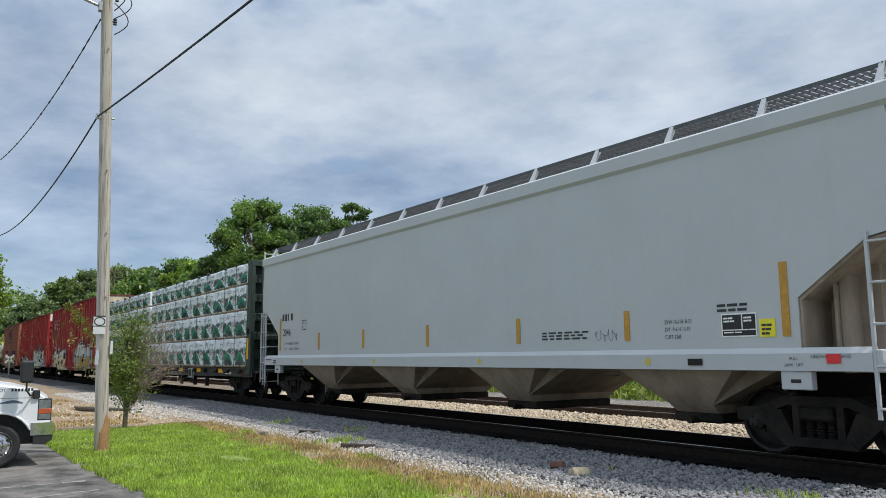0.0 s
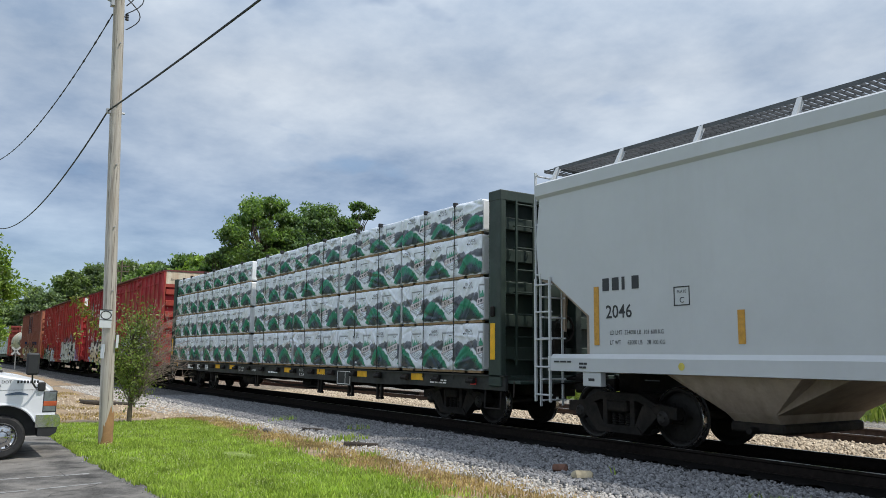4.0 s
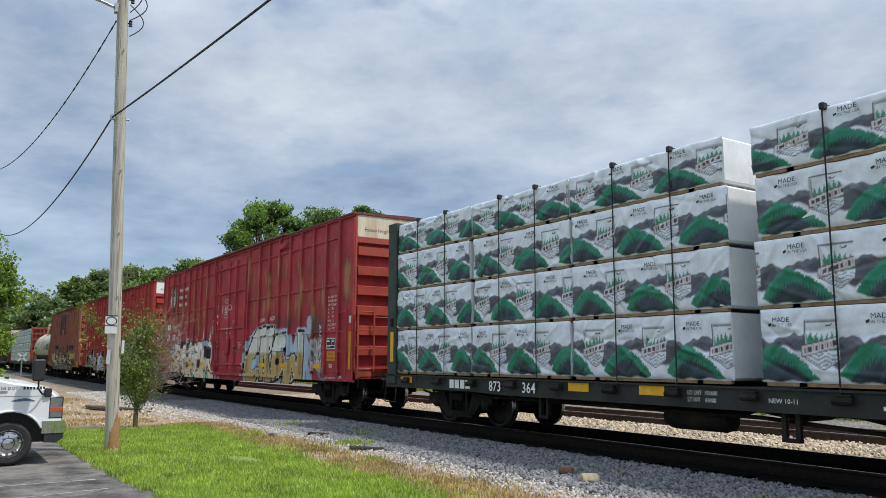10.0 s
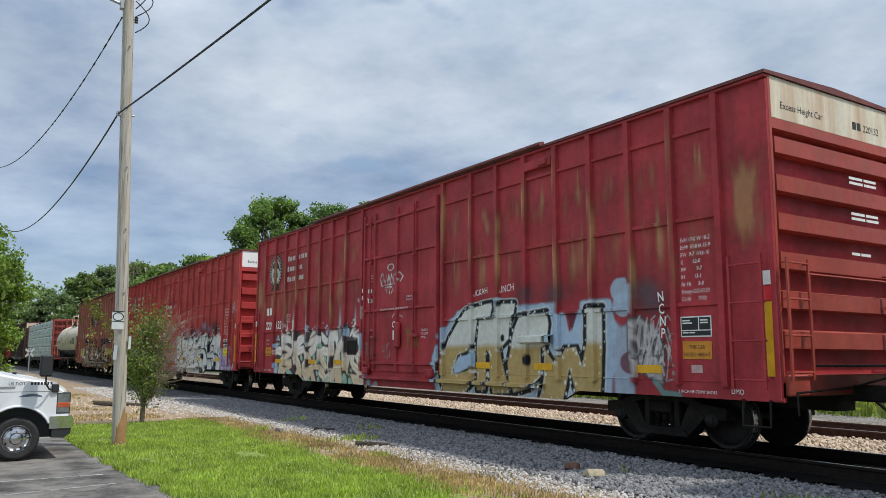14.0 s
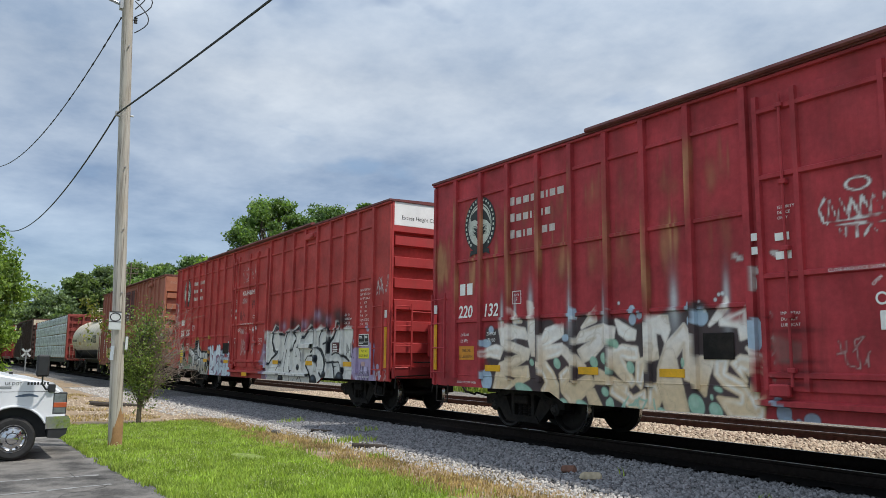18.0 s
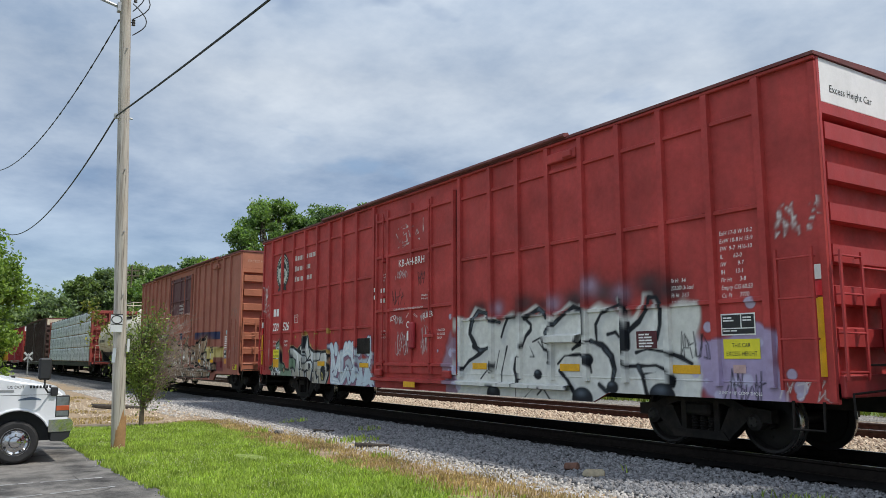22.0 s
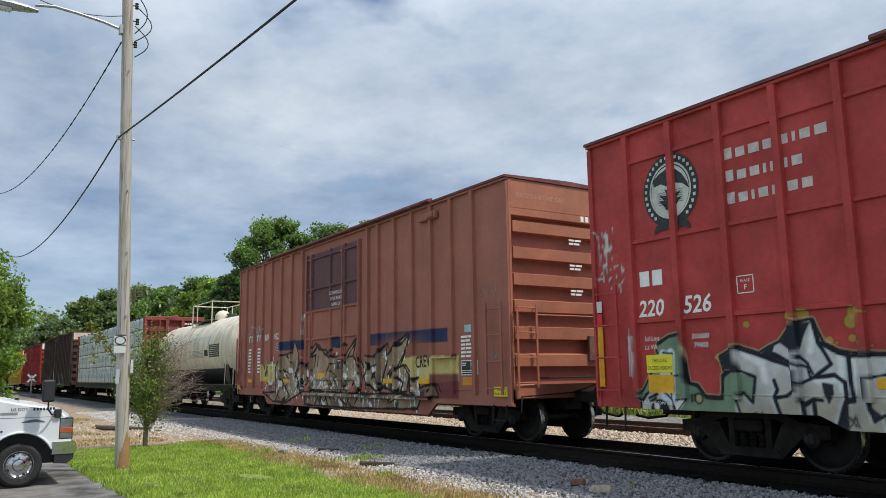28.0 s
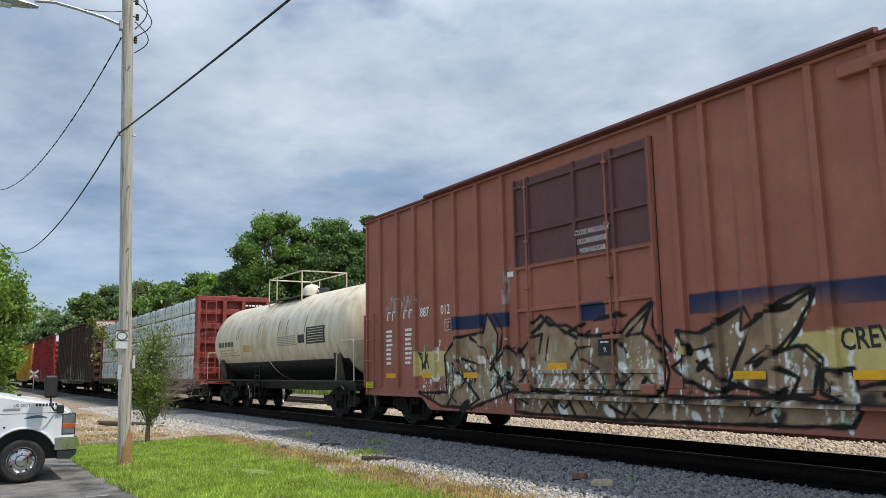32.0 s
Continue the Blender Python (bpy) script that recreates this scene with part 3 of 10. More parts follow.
def blob(A, X, Z, col, x, z, r, kx=1.0, strength=0.9, tilt=0.0):
    """One small round spot."""
    near = (np.abs(X - x) < r / kx + 0.1) & (np.abs(Z - z) < r + 0.1 + abs(tilt) * (r / kx + 0.1))
    if near.any():
        B = A[near]
        spray(B, col, soft(np.hypot((X[near] - x) * kx, Z[near] - z + tilt * (X[near] - x)), r) * strength)
        A[near] = B


def haze(A, X, Z, col, x, z, wx, wz, strength):
    """A soft puff of spray."""
    near = (np.abs(X - x) < 2.6 * wx) & (np.abs(Z - z) < 2.6 * wz)
    if near.any():
        B = A[near]
        spray(B, col, np.exp(-((X[near] - x) / wx) ** 2 - ((Z[near] - z) / wz) ** 2) * strength)
        A[near] = B


def wave(X, Z, seed, k=1.0):
    s = seed * 1.7
    return (np.sin(X * 2.1 * k + s) + np.sin(X * 4.7 * k + Z * 3.1 * k + s * 2.3) * 0.6 + np.sin(Z * 5.3 * k - X * 1.3 * k + s * 0.7) * 0.5 + np.sin(X * 9.1 * k - Z * 7.7 * k + s) * 0.3) / 2.4


def cloud_patch(A, X, Z, x0, x1, z0, z1, col, seed, rag=0.18, strength=0.9):
    e = np.minimum(np.minimum(X - x0, x1 - X), np.minimum(Z - z0, z1 - Z)) + rag * wave(X, Z, seed, 1.6)
    spray(A, col, np.clip(e / 0.10, 0, 1) * strength)


def piece(A, X, Z, x0, x1, z0, z1, n, seed, top, bottom, outline, thick, shade=None, rim=0.045, spikes=0.0, dots=None, inner=None):
    """A row of thick outlined shapes, as on a painted wagon: angular strokes filled from one colour to another."""
    r = random.Random(seed)
    w = (x1 - x0) / n
    segs, fine = [], []
    for i in range(n):
        cx = x0 + w * (i + 0.5)
        gx = [cx - w * 0.42, cx + r.uniform(-0.1, 0.1) * w, cx + w * 0.42]
        gz = [z0 + thick, (z0 + z1) / 2 + r.uniform(-0.15, 0.15), z1 - thick]
        pts = [(x + r.uniform(-0.12, 0.12) * w, z + r.uniform(-0.1, 0.1)) for x in gx for z in gz]
        for a, b in r.sample([(0, 1), (1, 2), (2, 5), (5, 8), (1, 4), (4, 7), (0, 3), (3, 6), (6, 7), (7, 8), (0, 4), (4, 8), (2, 4), (4, 6)], 6):
            segs.append((*pts[a], *pts[b]))
            bend = (pts[b][0] + r.uniform(-0.3, 0.3) * w, pts[b][1] + r.uniform(-0.2, 0.2))
            if r.random() < 0.5:
                fine.append((*pts[b], *bend))
        if spikes:
            for _ in range(2):
                x = cx + r.uniform(-0.4, 0.4) * w
                segs.append((x, z1 - thick, x + r.uniform(-0.15, 0.15), z1 + r.uniform(0.2, 1.0) * spikes))
    warp = 0.03 * wave(X, Z, seed + 3, 2.0)
    d = field(X, Z, segs) + warp
    if shade is not None:
        spray(A, shade, soft(field(X - 0.07, Z + 0.07, segs) + warp, thick + rim))
    spray(A, outline, soft(d, thick + rim))
    k = np.clip((Z - z0) / (z1 - z0) + 0.18 * wave(X, Z, seed + 5, 1.3), 0, 1)
    k = np.clip((k - 0.35) / 0.3, 0, 1)[..., None]
    fill = np.asarray(bottom) * (1 - k) + np.asarray(top) * k
    m = soft(d, thick)
    A[..., :3] = A[..., :3] * (1 - m[..., None]) + fill * m[..., None]
    if fine:
        spray(A, outline, soft(field(X, Z, fine) + warp, 0.018) * m)
    if inner is not None:
        spray(A, inner, soft(np.abs(d - thick * 0.45), 0.012) * np.clip(wave(X, Z, seed + 9) * 3, 0, 1) * m)
    if dots is not None:
        for _ in range(n * 9):
            cx, cz, rr = r.uniform(x0, x1), r.uniform(z0, z1 + 0.15), r.uniform(0.02, 0.07)
            blob(A, X, Z, r.choice(dots), cx, cz, rr, 1.3, 1.0)


def tag_strokes(A, X, Z, x0, x1, z0, z1, seed, col, width=0.014, strength=0.9, loops=3):
    """A quick hand-sprayed scrawl."""
    r = random.Random(seed)
    px, pz = [], []
    for i in range(loops):
        u = x0 + (x1 - x0) * i / loops
        for j in range(r.choice((4, 5, 6))):
            px.append(u + (x1 - x0) / loops * r.uniform(-0.15, 1.15))
            pz.append(r.choice((z0, z1, (z0 + z1) / 2)) + r.uniform(-0.15, 0.15) * (z1 - z0))
    segs = [(px[i], pz[i], px[i + 1], pz[i + 1]) for i in range(len(px) - 1) if r.random() < 0.85]
    near = (X > x0 - 0.3) & (X < x1 + 0.3) & (Z > z0 - 0.3) & (Z < z1 + 0.3)
    d = np.full(X.shape, 9.0)
    d[near] = field(X[near], Z[near], segs)
    spray(A, col, soft(d, width, 0.016) * strength)


def paint_at(coat, X, Z):
    A = np.zeros(X.shape + (4,))
    coat(A, X, Z)
    return A


# ---- box cars ----
def rib_mesh(name, x, w, y0, y1, z0, z1, material, coat, step=0.03, c=0.012):
    """An upright post with chamfered edges, painted like the sheet behind it."""
    n = max(2, int((z1 - z0) / step)) if coat else 2
    zs = np.linspace(z0, z1, n)
    prof = [(x - w / 2, y0), (x - w / 2 + c, y1), (x + w / 2 - c, y1), (x + w / 2, y0)]
    P = np.array([[(a, b, z) for a, b in prof] for z in zs])
    P = P.transpose(1, 0, 2)
    A = paint_at(coat, P[..., 0], P[..., 2]) if coat else np.zeros(P.shape[:2] + (4,))
    return grid_mesh(name, P[:, ::-1], material, A[:, ::-1], 0.5)


def run_mesh(name, x0, x1, z, hw, y0, y1, material, coat, step=0.03):
    """A level rail with sloped edges, painted like the sheet behind it."""
    n = max(2, int((x1 - x0) / step)) if coat else 2
    prof = [(y0, z - hw), (y1, z - hw * 0.6), (y1, z + hw * 0.6), (y0, z + hw)]
    P = np.array([[(x, a, b) for x in np.linspace(x0, x1, n)] for a, b in prof])
    A = paint_at(coat, P[..., 0], P[..., 2]) if coat else np.zeros(P.shape[:2] + (4,))
    return grid_mesh(name, P, material, A, 0.5)


def boxcar(s0, s1, label, coats, endpaint, toppaint, coat=None, posts=(), belts=(), door=(-1.75, 1.7), low=(0.78, 0.62), belly=5.6, truck_in=2.4, high=5.13, detail=True, doorrails=(1.17, 2.42, 3.71, 4.6), doorposts=(-1.15, -0.05, 0.78), ribs=9, brake_front=False, stop=(4.5, 5.36, 1.635, 0.085), group="box cars of the freight train"):
    h = (s1 - s0) / 2
    sprayed, paintwork = coats
    car = thing("boxcar", label, "freight car", group=group)
    rolls(car, (s0 + s1) / 2, 0, 0)
    car["span"] = s1 - s0
    Y = -1.56
    b = Shape().box(-h + 0.13, h - 0.13, Y, -Y, 1.0, high - 0.06, 0.02)
    part("body", b, paintwork, car)
    r = Shape().prism([(-1.645, high - 0.065), (-1.645, high - 0.02), (0, high + 0.03), (1.645, high - 0.02), (1.645, high - 0.065)], -h - 0.02, h + 0.02, "x")
    part("roof", r, mat_roof, car, "faded ribbed steel roof")
    lo_e, lo_m = low

    def foot(x):
        a = np.abs(x)
        return np.where(a < belly, lo_m, np.where(a > belly + 0.35, lo_e, lo_m + (lo_e - lo_m) * (a - belly) / 0.35))
    # lower near side, with all the paint on it
    nx, nz = (int(2 * h / 0.0175), 112) if coat and detail else (int(2 * h / 0.35), 8)
    xs = np.linspace(-h, h, nx)
    X = np.repeat(xs[None], nz, 0)
    T = np.linspace(0, 1, nz)[:, None]
    zt = 2.55
    Z = foot(X) * (1 - T) + zt * T
    A = paint_at(coat, X, Z) if coat else np.zeros(X.shape + (4,))
    part("side_sheet", grid_mesh("side_sheet", np.stack([X, np.full_like(X, Y - 0.004), Z], -1), sprayed, A), None, car, "spray-painted lower side sheet" if coat else "")
    if coat and detail:
        X, Z = np.meshgrid(np.linspace(-h, h, int(2 * h / 0.04)), np.linspace(zt, high - 0.07, 58))
        part("upper_sheet", grid_mesh("upper_sheet", np.stack([X, np.full_like(X, Y - 0.004), Z], -1), sprayed, paint_at(coat, X, Z)), None, car, "faded and stained upper side sheet")
    sill = Shape().prism([(-h, lo_e), (-belly - 0.35, lo_e), (-belly, lo_m), (belly, lo_m), (belly + 0.35, lo_e), (h, lo_e), (h, 1.02), (-h, 1.02)], Y, Y + 0.06)
    sill.prism([(-h, lo_e), (-belly - 0.35, lo_e), (-belly, lo_m), (belly, lo_m), (belly + 0.35, lo_e), (h, lo_e), (h, 1.02), (-h, 1.02)], -Y - 0.06, -Y)
    part("side_sill", sill, paintwork, car)
    fr = Shape().box(-h + 0.1, h - 0.1, -0.22, 0.22, 0.62, 1.02, 0.01)
    for x in np.linspace(-h + 2.8, h - 2.8, 8):
        fr.box(x - 0.05, x + 0.05, -1.5, 1.5, 0.78, 1.0)
    part("underframe", fr, DARK_STEEL, car)
    for x in posts:
        part("side_post", rib_mesh("side_post", x, 0.125, Y, -1.632, 0.95, high - 0.115, sprayed, coat if detail else None), None, car)
    marks = [-h] + list(posts) + [h]
    for z in belts:
        for a, c in zip(marks, marks[1:]):
            if a < door[0] + 0.3 and c > door[1] - 0.3 or a == -h or c == h or (a >= door[0] - 0.2 and c <= door[1] + 0.2):
                continue
            part("side_rail", run_mesh("side_rail", a + 0.06, c - 0.06, z, 0.04, Y, -1.60, sprayed, coat if detail else None), None, car)
    # corner posts and eave
    for s in (-1, 1):
        a, c = sorted((s * h, s * (h - 0.10)))
        part("corner_post", rib_mesh("corner_post", (a + c) / 2, 0.10, Y, -1.60, lo_e + 0.02, high - 0.14, sprayed, coat if detail else None, c=0.006), None, car)
    part("eave", Shape().box(-h, h, -1.625, Y, high - 0.115, high - 0.067, 0.008), paintwork, car)
    # sliding door
    d0, d1 = door
    dz0, dz1 = 0.98, high - 0.32
    yd = -1.60
    dnx, dnz = (int((d1 - d0) / 0.024), 160) if coat and detail else (6, 6)
    X = np.repeat(np.linspace(d0, d1, dnx)[None], dnz, 0)
    Z = np.repeat(np.linspace(dz0, dz1, dnz)[:, None], dnx, 1)
    A = paint_at(coat, X, Z) if coat else np.zeros(X.shape + (4,))
    dob = part("door", grid_mesh("door", np.stack([X, np.full_like(X, yd), Z], -1), sprayed, A), None, car, "closed sliding steel door")
    # solid black strips that stand in for the shade in the door's gaps
    for x in (d0 - 0.016, d1 + 0.002):
        part("door_gap", Shape().box(x, x + 0.014, Y - 0.010, Y, dz0, dz1), BLACK_MARK, car, "black strip in place of the shaded gap beside the door")
    part("door_edge", Shape().box(d0, d1, yd + 0.003, Y + 0.01, dz0, dz1), paintwork, dob)
    for z in doorrails:
        part("door_rail", run_mesh("door_rail", d0 + 0.02, d1 - 0.02, z, 0.045, yd, yd - 0.045, sprayed, coat if detail else None), None, dob)
    for x in list(doorposts) + [d0 + 0.05, d1 - 0.05]:
        part("door_post", rib_mesh("door_post", x, 0.09, yd, yd - 0.05, dz0, dz1, sprayed, coat if detail else None), None, dob)
    for x in (d0 + 0.42, d1 - 0.95):
        part("lock_rod", Shape().rod((x, yd - 0.06, dz0 + 0.05), (x, yd - 0.06, dz1 - 0.05), 0.02, 6), paintwork, dob)
    for x in (d0 + 0.42, d1 - 0.95):
        for z in (dz0 + 0.25, 1.9, 2.75, 3.6, dz1 - 0.2):
            part("rod_bracket", Shape().box(x - 0.05, x + 0.05, yd - 0.085, yd, z - 0.03, z + 0.03, 0.008), paintwork, dob)
    for x in (d0 + 0.25, d1 - 0.25):
        part("door_roller", Shape().box(x - 0.14, x + 0.14, yd - 0.10, yd - 0.01, 0.90, 1.06, 0.02), paintwork, dob)
    part("lock_handle", Shape().box(d1 - 1.15, d1 - 0.75, yd - 0.09, yd - 0.05, 1.75, 1.82, 0.01), paintwork, dob)
    c_ = coat if detail else None
    part("door_track", run_mesh("door_track", d0 - 0.1, d1 + 3.4, 0.82, 0.05, Y, -1.69, sprayed, c_), None, car)
    part("upper_door_track", Shape().prism([(Y, high - 0.03), (-1.69, high - 0.045), (-1.715, high - 0.02), (-1.70, high + 0.025), (-1.60, high + 0.045)], -4.85, 5.2, "x"), mat_roof, car, "dark upper door track")
    part("door_stop", run_mesh("door_stop", *stop, Y, -1.70, sprayed, c_), None, car)
    part("roof_door_stop", Shape().box(4.68, 5.42, -1.66, Y, high - 0.43, high - 0.26, 0.015), paintwork, car)
    part("stop_catch", Shape().box(5.12, 5.34, -1.70, -1.65, high - 0.41, high - 0.29, 0.02), paintwork, car)
    part("seam", run_mesh("seam", -h + 0.9, h - 0.9, 1.01, 0.012, Y - 0.003, Y - 0.012, sprayed, c_), None, car)
    # ends
    for s in (-1, 1):
        e = Shape()
        top = high - 0.63
        for k in range(ribs):
            z = top - 0.235 - k * 0.512
            if z - 0.28 < 1.0:
                break
            o = [(s * (h - 0.15), z), (s * h, z - 0.035), (s * h, z - 0.25), (s * (h - 0.15), z - 0.27)]
            part("end_rib", Shape().prism(o, -1.46, 1.46), endpaint, car)
        part("end_panel", Shape().box(*sorted((s * (h - 0.14), s * (h - 0.006))), -1.50, 1.50, top - 0.02, high - 0.068, 0.01), toppaint, car)
        part("end_panel_rib", Shape().prism([(s * (h - 0.14), top), (s * (h - 0.004), top - 0.02), (s * (h - 0.004), top - 0.16), (s * (h - 0.14), top - 0.2)], -1.5, 1.5), endpaint, car)
        for y in (-1.555, 1.495):
            part("end_corner_post", Shape().box(*sorted((s * (h - 0.14), s * h)), y, y + 0.06, lo_e + 0.05, high - 0.068, 0.006), endpaint, car)
        part("end_sill", Shape().box(*sorted((s * (h - 0.15), s * (h + 0.06))), -1.5, 1.5, 0.85, 1.12, 0.02), endpaint, car)
        xl = s * (h + 0.09)
        part("end_ladder", end_ladder_shape(xl, -1.48, -1.02, 1.15, 2.55, 4, s), endpaint, car)
        part("end_grab", end_ladder_shape(xl, 0.95, 1.40, 1.15, 2.5, 4, s), endpaint, car)
        part("crossover_rail", Shape().pipe([(xl, -1.02, 2.42), (xl, 0.95, 2.42)], 0.016).pipe([(xl, -0.1, 2.42), (s * h, -0.1, 2.3)], 0.012), endpaint, car)
        part("crossover_step", Shape().box(*sorted((s * (h + 0.06), s * (h + 0.36))), -0.95, 1.1, 1.22, 1.25, 0.004), DARK_STEEL, car)
        x0, x1 = sorted((s * (h - 0.62), s * (h - 0.14)))
        part("side_ladder", ladder_shape(x0, x1, -1.70, 1.05, 2.55, 4), paintwork, car)
        part("stirrup_step", Shape().pipe([(x0 + 0.05, -1.58, lo_e + 0.02), (x0 + 0.05, -1.60, 0.46), (x1 - 0.03, -1.60, 0.46), (x1 - 0.03, -1.58, lo_e + 0.02)], 0.018), DARK_STEEL, car)
        coupler(car, s * h, s)
        truck(car, s * (h - truck_in))
    k = 1 if brake_front else -1
    xb = k * (h + 0.30)
    bw = Shape().turned([(0.20, -0.012), (0.235, -0.02), (0.25, 0.0), (0.235, 0.02), (0.20, 0.012), (0.20, -0.012)], 18, "x", (xb, -0.35, 2.0))
    for i in range(4):
        t = i * math.pi / 4
        bw.rod((xb, -0.35 - 0.21 * math.cos(t), 2.0 - 0.21 * math.sin(t)), (xb, -0.35 + 0.21 * math.cos(t), 2.0 + 0.21 * math.sin(t)), 0.012, 5)
    bw.rod((k * h, -0.35, 2.0), (xb, -0.35, 2.0), 0.03)
    part("brake_wheel", bw, DARK_STEEL if not brake_front else endpaint, car)
    part("brake_gear", Shape().box(*sorted((k * (h + 0.02), k * (h + 0.20))), -0.55, -0.18, 1.35, 2.15, 0.03), DARK_STEEL if not brake_front else endpaint, car)
    return car


def coats(name, *a, **k):
    """The same paint twice: for sheets that carry spray paint, and plain."""
    return mat(name + "_sprayed", *a, painted=True, **k), mat(name, *a, **k)


mat_roof = mat("faded_roof_sheet", (0.15, 0.035, 0.035), 0.7, grain=0.25, scale=3, dirt=(0.25, 0.17, 0.13), much=0.5)
CP_RED = coats("faded_red_wagon_paint", (0.41, 0.045, 0.056), 0.6, grain=0.26, scale=1.4, bump=0.15, gloss=0.25, dirt=(0.13, 0.03, 0.027), much=0.6, streak=True)
CP_RED2 = coats("red_wagon_paint", (0.43, 0.056, 0.052), 0.6, grain=0.24, scale=1.4, bump=0.15, gloss=0.25, dirt=(0.23, 0.06, 0.05), much=0.4, streak=True)
BROWN = coats("brown_wagon_paint", (0.36, 0.135, 0.10), 0.65, gloss=0.25, grain=0.12, scale=1.2, bump=0.1, dirt=(0.23, 0.12, 0.09), much=0.5, streak=True)
OLD_BROWN = coats("weathered_brown_wagon_paint", (0.065, 0.034, 0.027), 0.65, grain=0.25, scale=1.5, bump=0.15, dirt=(0.05, 0.035, 0.03), much=0.7, streak=True)
CP_END = mat("orange_red_end_paint", (0.37, 0.058, 0.040), 0.5, grain=0.18, scale=2, dirt=(0.20, 0.10, 0.06), much=0.5, streak=True)
CP_END2 = mat("bright_red_end_paint", (0.40, 0.040, 0.042), 0.5, grain=0.12, scale=2, dirt=(0.25, 0.06, 0.05), much=0.4, streak=True)
# lit copy of the brown paint: sunlight put into the end's colour
BROWN_END = mat("sunlit_brown_end_paint", (0.38, 0.135, 0.075), 0.6, grain=0.15, scale=2, dirt=(0.2, 0.10, 0.07), much=0.4, streak=True)
TOP_CREAM = mat("stained_cream_top_panel", (0.72, 0.66, 0.52), 0.6, grain=0.12, scale=2, dirt=(0.45, 0.24, 0.12), much=0.8, streak=True)
TOP_WHITE = mat("peeling_white_top_panel", (0.82, 0.82, 0.82), 0.6, grain=0.06, scale=2, dirt=(0.35, 0.33, 0.32), much=0.3)
POSTS = [-8.83, -7.95, -7.08, -6.2, -5.33, -4.5, -3.7, -2.85, -1.9, 1.86, 2.9, 3.76, 4.62, 5.48, 6.34, 7.2, 8.04, 8.86]
BELTS = [2.08, 3.30, 4.57]


def letters(A, X, Z, runs, thick, rim, top, bottom, split, outline, shade=None, dots=None, seed=1, warp=0.02, inner=None):
    """Outlined letters from runs of points; the fill changes colour at a height."""
    segs = [(*a, *b) for run in runs for a, b in zip(run, run[1:])]
    w = warp * wave(X, Z, seed, 2.0)
    d = field(X, Z, segs) + w
    if shade is not None:
        spray(A, shade, soft(field(X - 0.09, Z + 0.06, segs) + w, thick + rim))
    spray(A, outline, soft(d, thick + rim))
    m = soft(d, thick)
    k = np.clip((Z - split + 0.03 * wave(X, Z, seed + 4)) / 0.06 + 0.5, 0, 1)[..., None]
    fill = np.asarray(bottom) * (1 - k) + np.asarray(top) * k
    A[..., :3] = A[..., :3] * (1 - m[..., None]) + fill * m[..., None]
    if inner is not None:
        spray(A, inner, soft(np.abs(d - thick * 0.5), 0.014) * np.clip(wave(X, Z, seed + 9) * 3, 0, 1) * m)
    if dots is not None:
        r = random.Random(seed)
        for a in segs:
            for k in range(5):
                t, o = r.random(), (thick + rim * 0.5) * r.choice((-1, 1))
                n = math.hypot(a[2] - a[0], a[3] - a[1]) + 1e-6
                cx, cz = a[0] + (a[2] - a[0]) * t - (a[3] - a[1]) / n * o, a[1] + (a[3] - a[1]) * t + (a[2] - a[0]) / n * o
                blob(A, X, Z, dots, cx, cz, r.uniform(0.018, 0.032), 1.0, 1.0)


def signed(X, Z, poly):
    """Distance to an outline, negative inside it."""
    loop = list(zip(poly, poly[1:] + poly[:1]))
    xs, zs = [p[0] for p in poly], [p[1] for p in poly]
    near = (X > min(xs) - 0.6) & (X < max(xs) + 0.6) & (Z > min(zs) - 0.6) & (Z < max(zs) + 0.6)
    out = np.full(X.shape, 0.6)
    x, z = X[near], Z[near]
    odd = np.zeros(x.shape, bool)
    for (ax, az), (bx, bz) in loop:
        odd ^= ((az > z) != (bz > z)) & (x < (bx - ax) * (z - az) / (bz - az + 1e-9) + ax)
    out[near] = field(x, z, [(*p, *q) for p, q in loop]) * np.where(odd, -1, 1)
    return out


def block_letters(A, X, Z, shapes, top, bottom, split, ink, halo, rim, seed):
    """Solid letters, pale above and dark below, in an inked band with pale dots and a coloured halo."""
    w = 0.012 * wave(X, Z, seed, 3.0)
    d = np.full(X.shape, 0.6)
    for p in shapes:
        d = np.minimum(d, signed(X, Z, p))
    d = d + w
    spray(A, halo, soft(d + 0.10 * wave(X, Z, seed + 2, 1.5) * (Z > 1.0), 0.26, 0.06) * np.clip((2.30 - Z) / 0.06, 0, 1))
    spray(A, rim, soft(d, 0.105, 0.03))
    spray(A, ink, soft(d, 0.085, 0.025))
    k = np.clip((Z - split + 0.04 * wave(X, Z, seed + 4)) / 0.10 + 0.5, 0, 1)[..., None]
    fill = np.asarray(bottom) * (1 - k) + np.asarray(top) * k
    m = soft(d, 0.0, 0.025)[..., None]
    A[..., :3] = A[..., :3] * (1 - m) + fill * m
    spray(A, rim, soft(np.abs(d + 0.018), 0.010, 0.016) * 0.7 * np.clip(1.5 * wave(X, Z, seed + 7), 0, 1))
    r = random.Random(seed)
    for p in shapes:
        for (ax, az), (bx, bz) in zip(p, p[1:] + p[:1]):
            n = math.hypot(bx - ax, bz - az) + 1e-6
            for k in range(int(n / 0.10) + 1):
                t, o = r.random(), r.uniform(0.03, 0.06)
                for side in (-1, 1):
                    blob(A, X, Z, rim, ax + (bx - ax) * t - side * (bz - az) / n * o, az + (bz - az) * t + side * (bx - ax) / n * o, r.choice((0.012, 0.018, 0.03)), 1.2, 0.9 * (k % 2 == (side > 0)))
    return d


